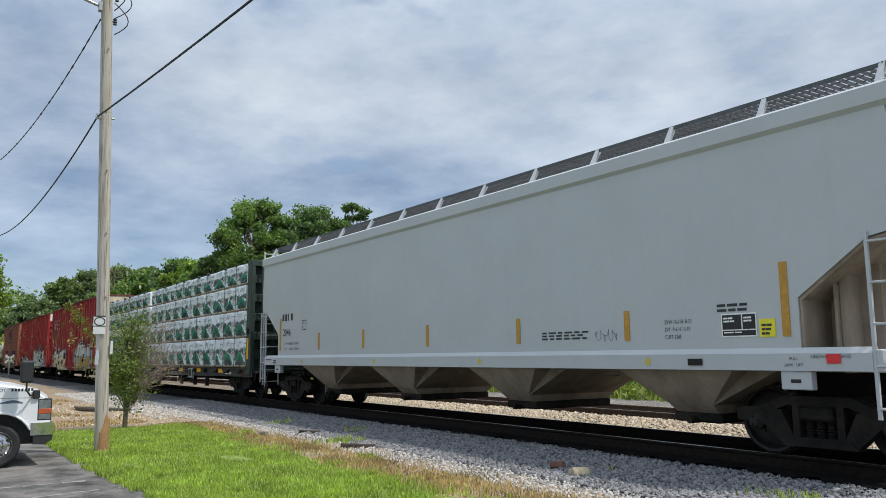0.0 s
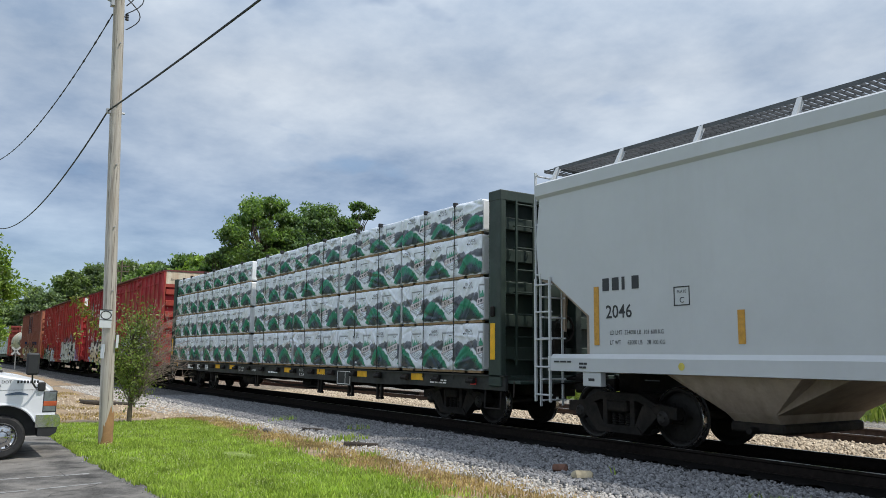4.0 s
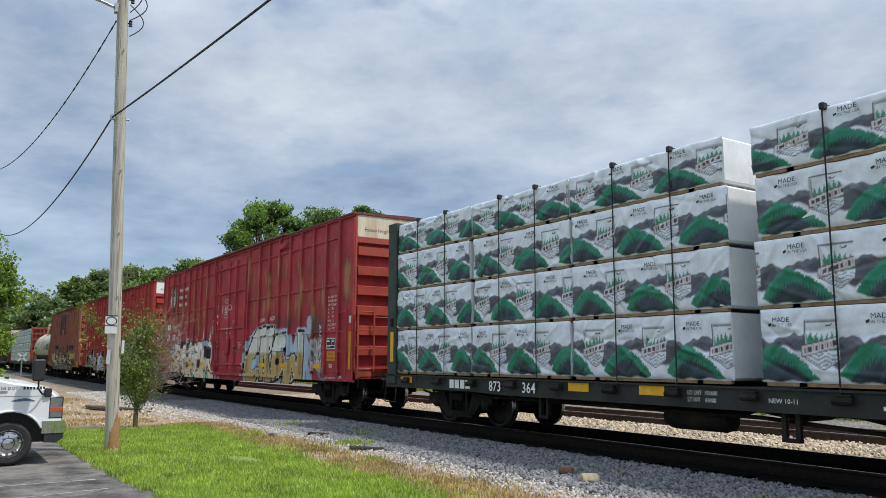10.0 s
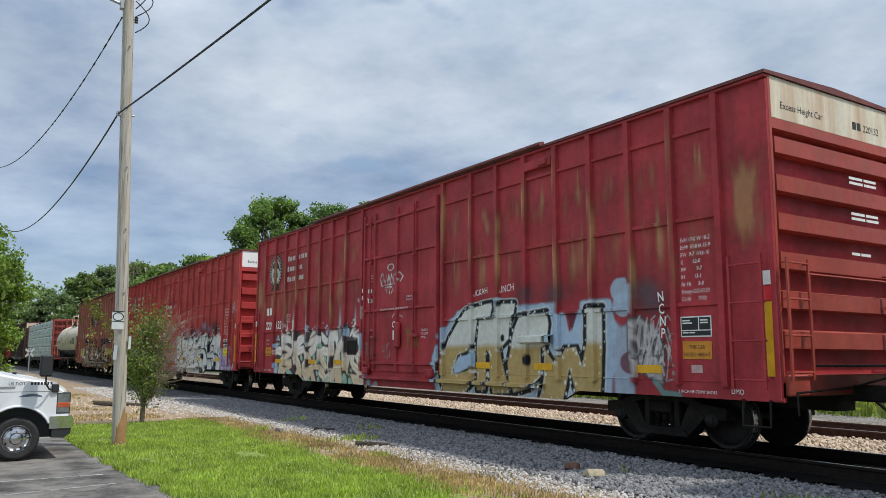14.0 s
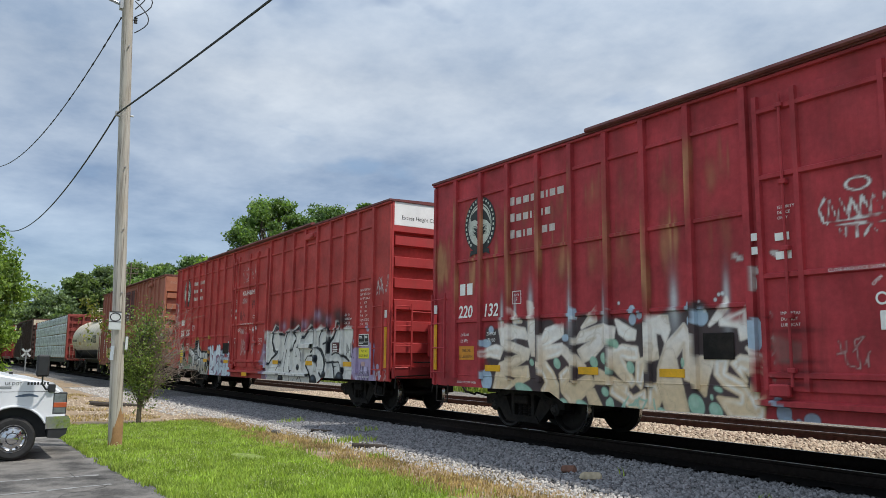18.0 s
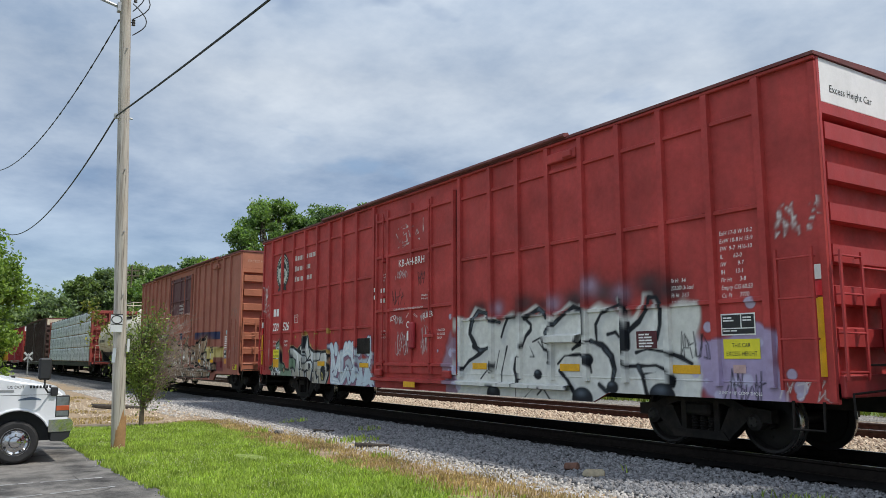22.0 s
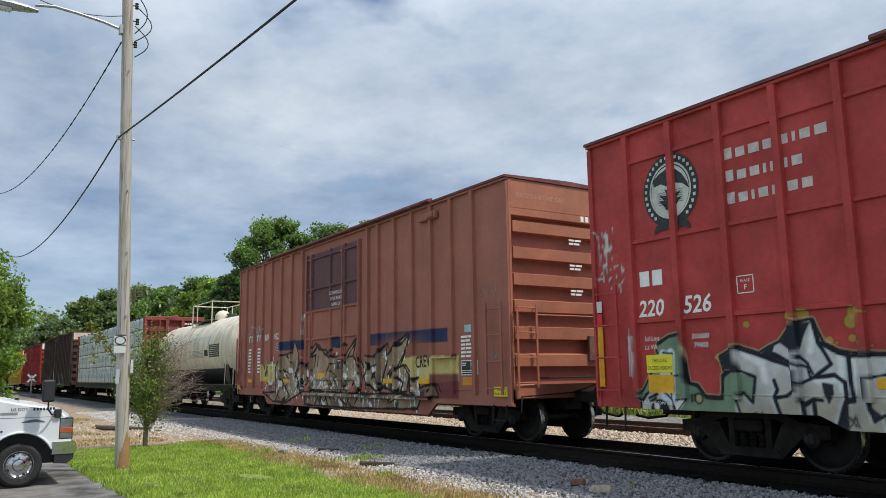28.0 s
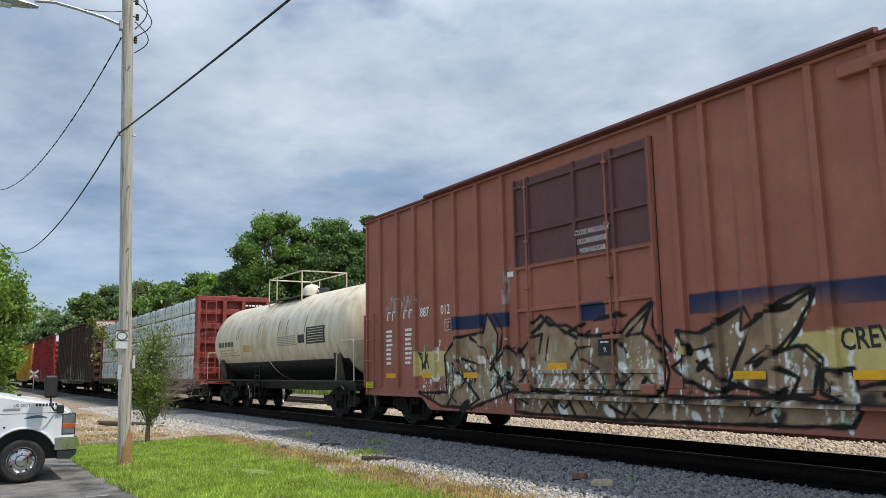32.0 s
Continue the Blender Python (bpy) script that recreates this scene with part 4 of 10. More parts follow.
def faded(A, X, Z, posts, col, seed, zs=((3.0, 0.34), (3.95, 0.22))):
    """Rubbed paint: a pale patch in every panel and on the posts."""
    r = random.Random(seed)
    for a, b in zip(posts, posts[1:]):
        if b - a > 1.5:
            continue
        for z, h in zs:
            c, k = (a + b) / 2 + r.uniform(-0.12, 0.12), r.uniform(0.45, 1.0)
            for q in range(7):
                haze(A, X, Z, col, c + r.uniform(-0.2, 0.2), z + r.uniform(-0.2, 0.2), r.uniform(0.04, 0.11), h * r.uniform(0.5, 1.2), k * 0.30)
            for q in range(3):
                haze(A, X, Z, col, c + r.uniform(-0.2, 0.2), z + 0.3 + r.uniform(-0.15, 0.15), r.uniform(0.012, 0.03), h * r.uniform(0.5, 1.3), k * 0.6)
        for q in range(4):
            haze(A, X, Z, col, a + r.uniform(-0.05, 0.05), r.uniform(2.4, 4.6), 0.05, r.uniform(0.25, 0.6), 0.75)


def coat_c(A, X, Z):
    tan, black, mint = (0.52, 0.37, 0.15), (0.012, 0.016, 0.02), (0.34, 0.55, 0.42)
    faded(A, X, Z, POSTS, (0.66, 0.36, 0.17), 2)
    for x0, x1, z0, z1 in ((-9.68, -9.05, 2.7, 3.9), (8.95, 9.58, 2.75, 4.1)):
        e = np.minimum(np.minimum(X - x0, x1 - X) * 2, np.minimum(Z - z0, z1 - Z)) + 0.2 * wave(X * 4, Z * 0.7, 2, 2.0)
        spray(A, (0.58, 0.34, 0.155), np.clip(e / 0.35, 0, 1) * 0.7)
    # long pale piece
    slate = (0.060, 0.068, 0.070)
    cloud_patch(A, X, Z, -7.95, -1.75, 0.35, 2.06, slate, 3, 0.2, 0.92)
    for x, z, k in ((-7.3, 2.15, 0.06), (-6.45, 2.3, 0.09), (-6.9, 2.15, 0.05), (-5.4, 2.2, 0.10), (-4.6, 2.15, 0.06), (-3.2, 2.2, 0.10), (-2.3, 2.2, 0.07)):
        haze(A, X, Z, (0.62, 0.66, 0.70), x, z, k, 0.42, 0.9)
    pale = [[(-7.16, 1.97), (-6.61, 1.87), (-6.54, 1.7), (-6.88, 1.75), (-7.09, 1.69), (-7.16, 1.67)],
        [(-7.16, 1.67), (-6.85, 1.58), (-6.47, 1.5), (-6.53, 1.34), (-6.85, 1.46), (-7.16, 1.53)],
        [(-7.36, 1.25), (-6.88, 1.38), (-6.53, 1.36), (-6.85, 1.23), (-7.08, 1.19), (-7.16, 1.01), (-6.91, 0.9), (-7.19, 0.74), (-7.57, 0.72), (-7.48, 1.04)],
        [(-7.05, 1.15), (-6.53, 1.2), (-6.5, 1), (-6.8, 0.89), (-6.99, 0.9), (-6.75, 1.02), (-7.02, 1.05)],
        [(-8, 1.46), (-7.48, 1.59), (-7.25, 1.53), (-7.36, 1.34), (-7.66, 1.39), (-7.97, 1.35)],
        [(-7.42, 2.03), (-7.25, 2.02), (-7.16, 1.92), (-7.16, 1.53), (-7.3, 1.6)],
        [(-6.55, 2.37), (-6.39, 2.33), (-6.31, 1.96), (-6.29, 1.4), (-6.42, 1.41), (-6.5, 1.66), (-6.51, 2.1)],
        [(-6.03, 1.85), (-5.59, 1.95), (-5.6, 1.75), (-5.91, 1.62), (-6.16, 1.53), (-6.19, 1.66)],
        [(-6.21, 1.53), (-5.62, 1.59), (-5.55, 1.49), (-5.72, 1.41), (-6.12, 1.33), (-6.19, 1.4)],
        [(-6.27, 1.26), (-6.09, 1.33), (-5.85, 1.11), (-5.73, 0.92), (-5.73, 0.52), (-6.08, 0.53), (-6.15, 0.81), (-6.04, 0.94), (-6.12, 1.07)],
        [(-5.65, 1.46), (-5.58, 1.56), (-5.34, 1.45), (-5.06, 1.23), (-5.19, 1.2), (-5.3, 1.28), (-5.35, 1.2), (-5.49, 1.34)],
        [(-5.68, 1.08), (-5.51, 1.2), (-5.35, 1.18), (-5.38, 1.03), (-5.58, 0.96), (-5.36, 0.94), (-4.95, 1.1), (-4.87, 0.95), (-5.18, 0.7), (-5.41, 0.6), (-5.63, 0.8)],
        [(-5.32, 1.6), (-5.16, 1.78), (-4.63, 1.89), (-4.66, 1.56), (-4.86, 1.4), (-5.1, 1.31), (-5.23, 1.49), (-4.94, 1.61), (-4.81, 1.69)],
        [(-4.59, 1.89), (-4.39, 1.83), (-4.41, 1.68), (-4.56, 1.59)],
        [(-4.82, 1.19), (-4.57, 1.11), (-4.14, 0.95), (-4.14, 0.78), (-4.33, 0.85), (-4.57, 0.98), (-4.83, 0.98)],
        [(-5.04, 0.83), (-4.87, 0.86), (-4.67, 0.55), (-4.92, 0.53)],
        [(-7.04, 2.26), (-6.71, 2.01), (-6.93, 2.01)],
        [(-5.13, 1.86), (-4.78, 2.2), (-4.8, 1.97)],
        [(-4.36, 1.96), (-3.96, 1.77), (-3.98, 1.66), (-4.13, 1.66), (-4.29, 1.75)],
        [(-4.48, 1.49), (-4.24, 1.56), (-3.93, 1.52), (-3.9, 1.35), (-4.12, 1.35), (-4.24, 1.37), (-4.09, 1.15), (-3.98, 1.01), (-4.06, 0.95), (-4.25, 1.06), (-4.49, 1.26)],
        [(-3.93, 1.32), (-3.75, 1.38), (-3.77, 1.21), (-3.87, 0.93), (-3.96, 1.01)],
        [(-4.49, 1.02), (-4.25, 0.94), (-4.03, 0.78), (-3.8, 0.88), (-3.77, 0.66), (-4.11, 0.64), (-4.5, 0.82)],
        [(-3.73, 1.88), (-3.63, 1.99), (-3.33, 1.98), (-3.3, 1.78), (-3.38, 1.6), (-3.44, 1.73), (-3.57, 1.76), (-3.53, 1.38), (-3.78, 1.32), (-3.74, 1.63)],
        [(-3.38, 1.57), (-3.04, 1.84), (-2.87, 1.62), (-2.91, 1.49), (-2.84, 1.28), (-2.83, 1.04), (-3.04, 1.09), (-3.04, 1.59), (-3.21, 1.38), (-3.08, 0.91), (-3.01, 0.6), (-3.38, 0.57), (-3.49, 0.89), (-3.54, 1.02), (-3.52, 1.21)],
        [(-3.7, 0.96), (-3.58, 0.99), (-3.48, 0.78), (-3.57, 0.64), (-3.73, 0.63)],
        [(-2.77, 1.38), (-2.53, 1.38), (-2.64, 1.15), (-2.71, 0.88), (-2.86, 1.02), (-2.79, 1.15)],
        [(-2.52, 1.38), (-2.31, 1.38), (-2.36, 1.18), (-2.1, 1.07), (-1.95, 0.86), (-1.8, 0.6), (-2.3, 0.57), (-2.5, 0.85), (-2.15, 0.82), (-2.14, 0.9), (-2.4, 1.01), (-2.53, 1.16)],
        [(-2.27, 1.31), (-2.12, 1.41), (-1.86, 1.36), (-1.84, 1.29), (-1.99, 1.17), (-2.12, 1.24), (-2.05, 1.08)],
        [(-2.42, 1.89), (-2, 2.04), (-2.02, 1.66), (-2.1, 1.63), (-2.12, 1.8), (-2.42, 1.83)],
        [(-2.59, 1.83), (-2.31, 2.19), (-2.27, 2.09), (-2.39, 1.94)],
        [(-2.02, 1.51), (-1.75, 1.41), (-1.77, 1.17), (-1.9, 1.24), (-1.86, 1.36)],
        [(-2.06, 0.92), (-1.95, 0.76), (-1.9, 1.15), (-1.88, 0.79), (-1.78, 0.9), (-1.82, 0.63), (-1.96, 0.62)]]
    d, w = np.full(X.shape, 0.6), 0.010 * wave(X, Z, 6, 3.0)
    for p in pale:
        d = np.minimum(d, signed(X, Z, p))
    d = d + w - 0.028
    k = np.clip((Z - 1.36 + 0.14 * wave(X, Z, 21, 1.4)) / 0.7 + 0.5, 0, 1)[..., None]
    fill = np.array((0.82, 0.66, 0.42)) * (1 - k) + np.array((0.94, 0.91, 0.85)) * k
    m = soft(d, 0.0, 0.026)[..., None]
    A[..., :3] = A[..., :3] * (1 - m) + fill * m
    spray(A, (0.55, 0.43, 0.28), m[..., 0] * soft(np.abs(d + 0.025), 0.02, 0.05) * np.clip(1.6 * wave(X, Z, 33, 1.6), 0, 1) * 0.75)
    spray(A, (0.97, 0.97, 0.95), m[..., 0] * soft(np.abs(d + 0.055), 0.020, 0.05) * np.clip(-1.8 * wave(X, Z, 33, 1.6) + 0.1, 0, 1) * 0.9)
    spray(A, (0.46, 0.36, 0.25), m[..., 0] * soft(np.abs(wave(X * 0.8, Z * 0.8, 40, 2.6)), 0.03, 0.06) * 0.4)
    for x, z, rx, rz in [(-5.75, 1.27, 0.09, 0.09), (-4.86, 1.3, 0.09, 0.09), (-4.51, 1.17, 0.07, 0.08), (-6.64, 0.79, 0.26, 0.11), (-5.14, 0.6, 0.15, 0.08), (-4.52, 0.64, 0.09, 0.09), (-4.62, 0.84, 0.08, 0.07), (-4.63, 1.36, 0.08, 0.09), (-5.59, 0.62, 0.1, 0.07), (-4.39, 1.59, 0.08, 0.07), (-6.42, 1.28, 0.06, 0.06), (-4.07, 1.23, 0.08, 0.09), (-2.86, 0.73, 0.14, 0.15), (-2.54, 0.67, 0.11, 0.11), (-3.48, 0.61, 0.08, 0.05), (-2.95, 0.58, 0.07, 0.04), (-2.49, 0.96, 0.07, 0.04), (-2.6, 0.85, 0.03, 0.04), (-3.08, 1.31, 0.03, 0.07), (-4.5, 0.66, 0.07, 0.1)]:
        blob(A, X, Z, mint, x, z, rz, rz / max(rx, 0.02), 1.0, 0.25)
        blob(A, X, Z, (0.48, 0.66, 0.54), x - 0.2 * rx, z + 0.25 * rz, rz * 0.5, rz / max(rx, 0.02), 0.5, 0.25)
    for x, z, rx, rz in [(-5.36, 2.1, 0.12, 0.13), (-7.78, 0.94, 0.18, 0.21), (-7.81, 1.63, 0.18, 0.08), (-5.53, 1.7, 0.09, 0.06), (-7.63, 1.89, 0.08, 0.07), (-1.88, 1.69, 0.12, 0.23), (-2.73, 1.94, 0.12, 0.12), (-4.02, 2.11, 0.07, 0.07), (-3.87, 2.01, 0.06, 0.06), (-2.95, 2.11, 0.04, 0.07), (-4.01, 1.96, 0.08, 0.09), (-2.94, 1.9, 0.04, 0.07)]:
        blob(A, X, Z, (0.46, 0.60, 0.74), x, z, rz, rz / max(rx, 0.02), 0.92)
    r = random.Random(4)
    for i in range(16):
        blob(A, X, Z, (0.66, 0.72, 0.76), r.uniform(-8.3, -1.9), r.uniform(2.0, 2.3), r.uniform(0.015, 0.035), 1.0)
    tag_strokes(A, X, Z, -4.25, -3.6, 0.60, 0.76, 41, (0.35, 0.58, 0.47), 0.014, 1.0, 5)
    cloud_patch(A, X, Z, -1.60, -1.15, 1.30, 1.62, (0.36, 0.52, 0.44), 19, 0.12, 0.35)
    # peeled paint, sprays and rub marks on the locking bar and the door's foot
    rub = np.exp(-((X + 1.66) / 0.055) ** 2) * np.clip((2.05 - Z) / 0.1, 0, 1) * np.clip((Z - 0.62) / 0.1, 0, 1)
    spray(A, (0.035, 0.028, 0.026), rub * np.clip(2.4 * wave(X * 3, Z * 2.0, 51, 3.0) + 0.3, 0, 1) * 0.9)
    spray(A, (0.74, 0.72, 0.68), rub * np.clip(3.0 * wave(X * 3, Z * 2.4, 55, 3.0) - 0.5, 0, 1))
    spray(A, (0.30, 0.13, 0.05), rub * np.clip(3.0 * wave(X * 3, Z * 2.4, 58, 3.0) - 0.8, 0, 1) * 0.8)
    for x, z, q, f in ((-1.525, 0.70, 0.13, 1.2), (-1.47, 0.56, 0.10, 1.0), (-1.154, 0.64, 0.09, 0.8), (-1.33, 0.60, 0.05, 1.0), (-1.60, 0.86, 0.06, 1.0)):
        blob(A, X, Z, (0.36, 0.48, 0.62), x, z, q, f, 0.9)
    for x, z, q, f in ((-1.88, 2.36, 0.14, 2.4), (-1.84, 2.52, 0.06, 1.0), (-2.10, 2.72, 0.05, 0.5), (-1.50, 2.70, 0.05, 0.5)):
        blob(A, X, Z, (0.68, 0.68, 0.66), x, z, q, f, 0.85, 0.3)
    for z in (1.06, 1.22, 1.34, 1.72):
        haze(A, X, Z, (0.04, 0.03, 0.03), -1.25, z, 0.3, 0.03, 0.6)
    # large piece beyond the door: four block letters in a dotted black band
    c_ = [(2.65, 2.25), (3.55, 2.36), (3.57, 2.27), (3.51, 2.1), (3.08, 2.08), (2.96, 1.58), (2.81, 1.46), (2.38, 1.35), (2.2, 1.06), (2.3, 0.97), (3.01, 1.11), (2.96, 0.86), (2.62, 0.59), (1.89, 0.55), (1.74, 0.82), (1.72, 1.14), (2.05, 1.69), (2.37, 1.99)]
    r_ = [(3.15, 2.03), (3.72, 2.06), (3.69, 2.16), (3.87, 2.32), (4.28, 2.3), (4.23, 2.1), (4.1, 1.96), (4.08, 1.66), (3.82, 1.49), (3.86, 1.29), (3.99, 0.97), (4.09, 0.67), (3.59, 0.63), (3.48, 0.87), (3.48, 1.37), (3.37, 1.48), (3.35, 0.7), (3.07, 0.69), (3.07, 1.58)]
    o_ = [(4.4, 2.05), (5.17, 2.1), (5.22, 1.9), (5.16, 1.56), (5, 1.49), (4.99, 0.99), (4.69, 0.77), (4.22, 0.68), (4.08, 0.89), (4.06, 1.21), (4.17, 1.57), (4.28, 1.89)]
    w_ = [(5.1, 1.49), (5.27, 1.3), (5.41, 1.19), (5.64, 1.48), (5.91, 1.5), (6.05, 1.19), (6.17, 1.55), (6.18, 2.12), (6.54, 2.12), (6.52, 1.3), (6.47, 0.73), (5.94, 0.66), (5.74, 1.12), (5.57, 0.58), (4.96, 0.58), (5.09, 0.99)]
    bowl = [(2.3, 0.97), (2.22, 1.1), (2.42, 1.32), (3.01, 1.4), (3, 1.18)]
    counter, vee = [(5.43, 2.05), (5.66, 2.08), (5.76, 1.74), (5.93, 2.06), (6.08, 2.04), (6.03, 1.55), (5.5, 1.54)], [(5.7, 2.06), (5.96, 2.06), (5.82, 1.76)]
    skull = [(7.11, 1.88), (7.34, 1.92), (7.63, 1.73), (7.77, 1.5), (7.74, 0.96), (7.39, 1.11), (7.11, 1.31)]
    puffs = [(3.75, 2.2, 0.26), (4.05, 2.05, 0.2), (6.95, 2.38, 0.20), (7.0, 2.15, 0.2), (5.05, 2.12, 0.16), (2.6, 2.15, 0.16), (1.9, 1.75, 0.2)]
    for x, z, k in ((4.6, 2.45, 0.30), (5.4, 2.4, 0.35), (7.45, 2.35, 0.35), (7.6, 2.15, 0.3)):
        haze(A, X, Z, (0.11, 0.085, 0.10), x, z, k, 0.22, 0.85)
    for x, z, k in puffs:
        blob(A, X, Z, (0.44, 0.56, 0.70), x, z, k, 0.9, 0.9)
    block_letters(A, X, Z, (c_, r_, o_, w_), (0.72, 0.72, 0.66), tan, 1.53, black, (0.40, 0.52, 0.66), (0.80, 0.82, 0.80), 6)
    for shape, col in ((bowl, (0.42, 0.56, 0.72)), (counter, (0.45, 0.58, 0.74)), (vee, (0.15, 0.03, 0.05))):
        spray(A, col, soft(signed(X, Z, shape), 0.0, 0.03))
    for x, z, a, b in (((3.895, 1.678, 0.8, 0.07), (4.639, 1.274, 0.8, 0.11))):
        spray(A, black, soft(np.hypot((X - x) / a, Z - z), b, 0.03))
    spray(A, (0.42, 0.53, 0.66), np.clip(np.minimum(np.minimum(X - 6.72, 7.25 - X), np.minimum(Z - 0.45, 1.95 - Z) + 0.1 * wave(X, Z, 4, 2)) / 0.08, 0, 1) * 0.9 * (X > 6.7))
    blob(A, X, Z, (0.17, 0.05, 0.07), 7.12, 1.25, 0.17, 0.8, 0.9)
    ds = signed(X, Z, skull)
    spray(A, (0.10, 0.09, 0.095), soft(ds, 0.05, 0.05))
    spray(A, (0.40, 0.37, 0.37), soft(ds, 0.0, 0.04))
    for k in range(5):
        tag_strokes(A, X, Z, 7.15, 8.0, 1.05 + 0.1 * k, 1.45 + 0.12 * k, 3 + k, (0.045, 0.04, 0.045) if k % 2 else (0.62, 0.58, 0.58), 0.014, 0.8 * 1.0, 5)
    spray(A, (0.16, 0.30, 0.29), soft(field(X, Z, [(7.6, 0.98, 7.75, 0.82), (7.75, 0.82, 8.05, 0.80)]), 0.05, 0.03) * 0.9)
    chalk = (0.78, 0.76, 0.75)
    spray(A, chalk, soft(np.abs(np.hypot((X + 0.41) / 1.9, Z - 3.42) - 0.075), 0.014, 0.016))
    zig = [(-0.80 + 0.13 * k, 2.98 + 0.02 * k, -0.76 + 0.13 * k, 3.27) for k in range(6)] + [(-0.76 + 0.13 * k, 3.27, -0.67 + 0.13 * k, 3.0 + 0.02 * k) for k in range(6)]
    zig += [(-0.90, 3.18, -0.82, 3.30), (-0.90, 3.18, -0.84, 3.0), (-0.84, 3.0, -0.1, 3.02), (0.0, 3.27, 0.2, 3.16), (0.2, 3.16, 0.05, 3.05), (-0.70, 2.96, -0.1, 2.93)]
    zig += [(-0.66, 2.80, -0.66, 2.91), (-0.66, 2.91, -0.58, 2.80), (-0.58, 2.80, -0.58, 2.91), (-0.45, 2.8, -0.45, 2.91), (-0.36, 2.80, -0.28, 2.92), (-0.28, 2.92, -0.20, 2.80)]
    spray(A, chalk, soft(field(X, Z, zig) + 0.02 * wave(X, Z, 6, 6.0), 0.014, 0.018) * 0.95)
    tag_strokes(A, X, Z, -0.8, -0.35, 1.30, 1.60, 14, (0.55, 0.40, 0.38), 0.012, 0.8, 4)
    tag_strokes(A, X, Z, 0.25, 0.85, 1.55, 1.95, 15, (0.34, 0.20, 0.05), 0.028, 0.8, 4)


def coat_d(A, X, Z):
    silver, black, purple = (0.74, 0.75, 0.71), (0.012, 0.014, 0.02), (0.46, 0.41, 0.64)
    for x, k in ((4.2, 0.4), (6.7, 0.3), (-5.0, 0.3), (8.4, 0.25)):
        haze(A, X, Z, (0.10, 0.035, 0.03), x, 3.6, 0.5, 0.9, k * 0.25)
    # green head, then dark-edged silver letters with a tan halo
    cells = [(-7.31, 1.51), (-7.06, 1.64), (-6.71, 1.53), (-6.4, 1.67), (-6.19, 1.9), (-5.95, 1.92), (-5.84, 1.63), (-5.66, 1.53), (-5.51, 1.5), (-5.04, 1.48), (-4.73, 1.48), (-4.46, 1.38), (-4.51, 1.2), (-4.46, 1.07), (-4.5, 0.85), (-4.69, 0.58), (-6.12, 0.55), (-6.31, 0.74), (-7.23, 0.72), (-7.25, 0.95), (-7.28, 1.24), (-7.11, 1.32), (-7.26, 1.34)]
    head = [(-8.39, 1.73), (-8.19, 1.82), (-7.98, 1.85), (-7.94, 1.55), (-7.88, 1.15), (-7.74, 1.12), (-7.6, 0.96), (-7.32, 0.95), (-7.29, 1.25), (-7.17, 1.32), (-7.02, 1.31), (-6.8, 1.24), (-6.84, 0.88), (-7, 1.03), (-7.12, 0.94), (-7.12, 0.75), (-8.12, 0.72), (-8.21, 0.95), (-8.8, 0.94), (-8.32, 1.6), (-8.42, 1.62)]
    wedges = [[(-7.31, 1.51), (-7.06, 1.63), (-7.04, 1.47), (-7.02, 1.32), (-7.26, 1.35)], [(-6.7, 1.52), (-6.49, 1.65), (-6.53, 1.56), (-6.53, 1.45)], [(-6.4, 1.67), (-6.19, 1.9), (-5.98, 1.9), (-6.08, 1.73), (-6.18, 1.51)], [(-5.02, 1.02), (-4.89, 1.12), (-4.76, 1.05), (-4.71, 0.88), (-4.8, 0.71), (-4.95, 0.7), (-5.04, 0.84)], [(-5.88, 1.16), (-5.76, 1.14), (-5.76, 1.04), (-5.82, 0.93), (-5.87, 1.05)], [(-5.37, 1.06), (-5.32, 0.89), (-5.21, 0.8), (-5.29, 0.72), (-5.36, 0.86)], [(-5.78, 0.6), (-5.6, 0.89), (-5.61, 0.6)], [(-4.68, 1.2), (-4.49, 1.2), (-4.48, 1.07)]]
    inks = [[(-7.02, 1.32), (-6.8, 1.24), (-6.86, 0.91), (-6.99, 1.04), (-7.12, 0.94), (-7.06, 0.76)], [(-7.06, 1.62), (-6.62, 1.49), (-6.3, 1.38), (-6.23, 1.23), (-6.26, 1.07), (-6.37, 1), (-6.54, 0.98)], [(-6.53, 1.2), (-6.49, 1.08), (-6.54, 0.98)], [(-6.5, 1.52), (-6.29, 1.42), (-6.06, 1.36), (-6.03, 1.23)], [(-6.18, 1.51), (-6.05, 1.4), (-6, 1.28)], [(-5.95, 1.92), (-5.89, 1.65), (-5.75, 1.39), (-5.99, 1.23), (-6.14, 1.17), (-6.22, 1.1), (-6.17, 0.97), (-6.16, 0.89), (-6.01, 0.97), (-5.9, 0.96)], [(-5.99, 1.23), (-5.72, 1.26), (-5.6, 1.17), (-5.59, 0.98), (-5.74, 0.63)], [(-6.01, 0.97), (-6, 0.59)], [(-6.17, 0.95), (-6.12, 0.58)], [(-5.84, 1.63), (-5.66, 1.53), (-5.5, 1.48), (-5.04, 1.48), (-5.1, 1.26), (-5.29, 1.23), (-5.36, 1.23), (-5.37, 1.07), (-5.3, 0.74), (-5.16, 0.81), (-5.14, 0.58)], [(-5.53, 1.46), (-5.53, 1.2), (-5.51, 0.96), (-5.6, 0.96)], [(-5.04, 1.45), (-4.73, 1.48), (-4.46, 1.38), (-4.51, 1.2)], [(-4.48, 1.07), (-4.51, 0.85), (-4.69, 0.59)], [(-4.59, 0.97), (-4.75, 0.97)], [(-6.54, 0.98), (-6.47, 0.76)]]
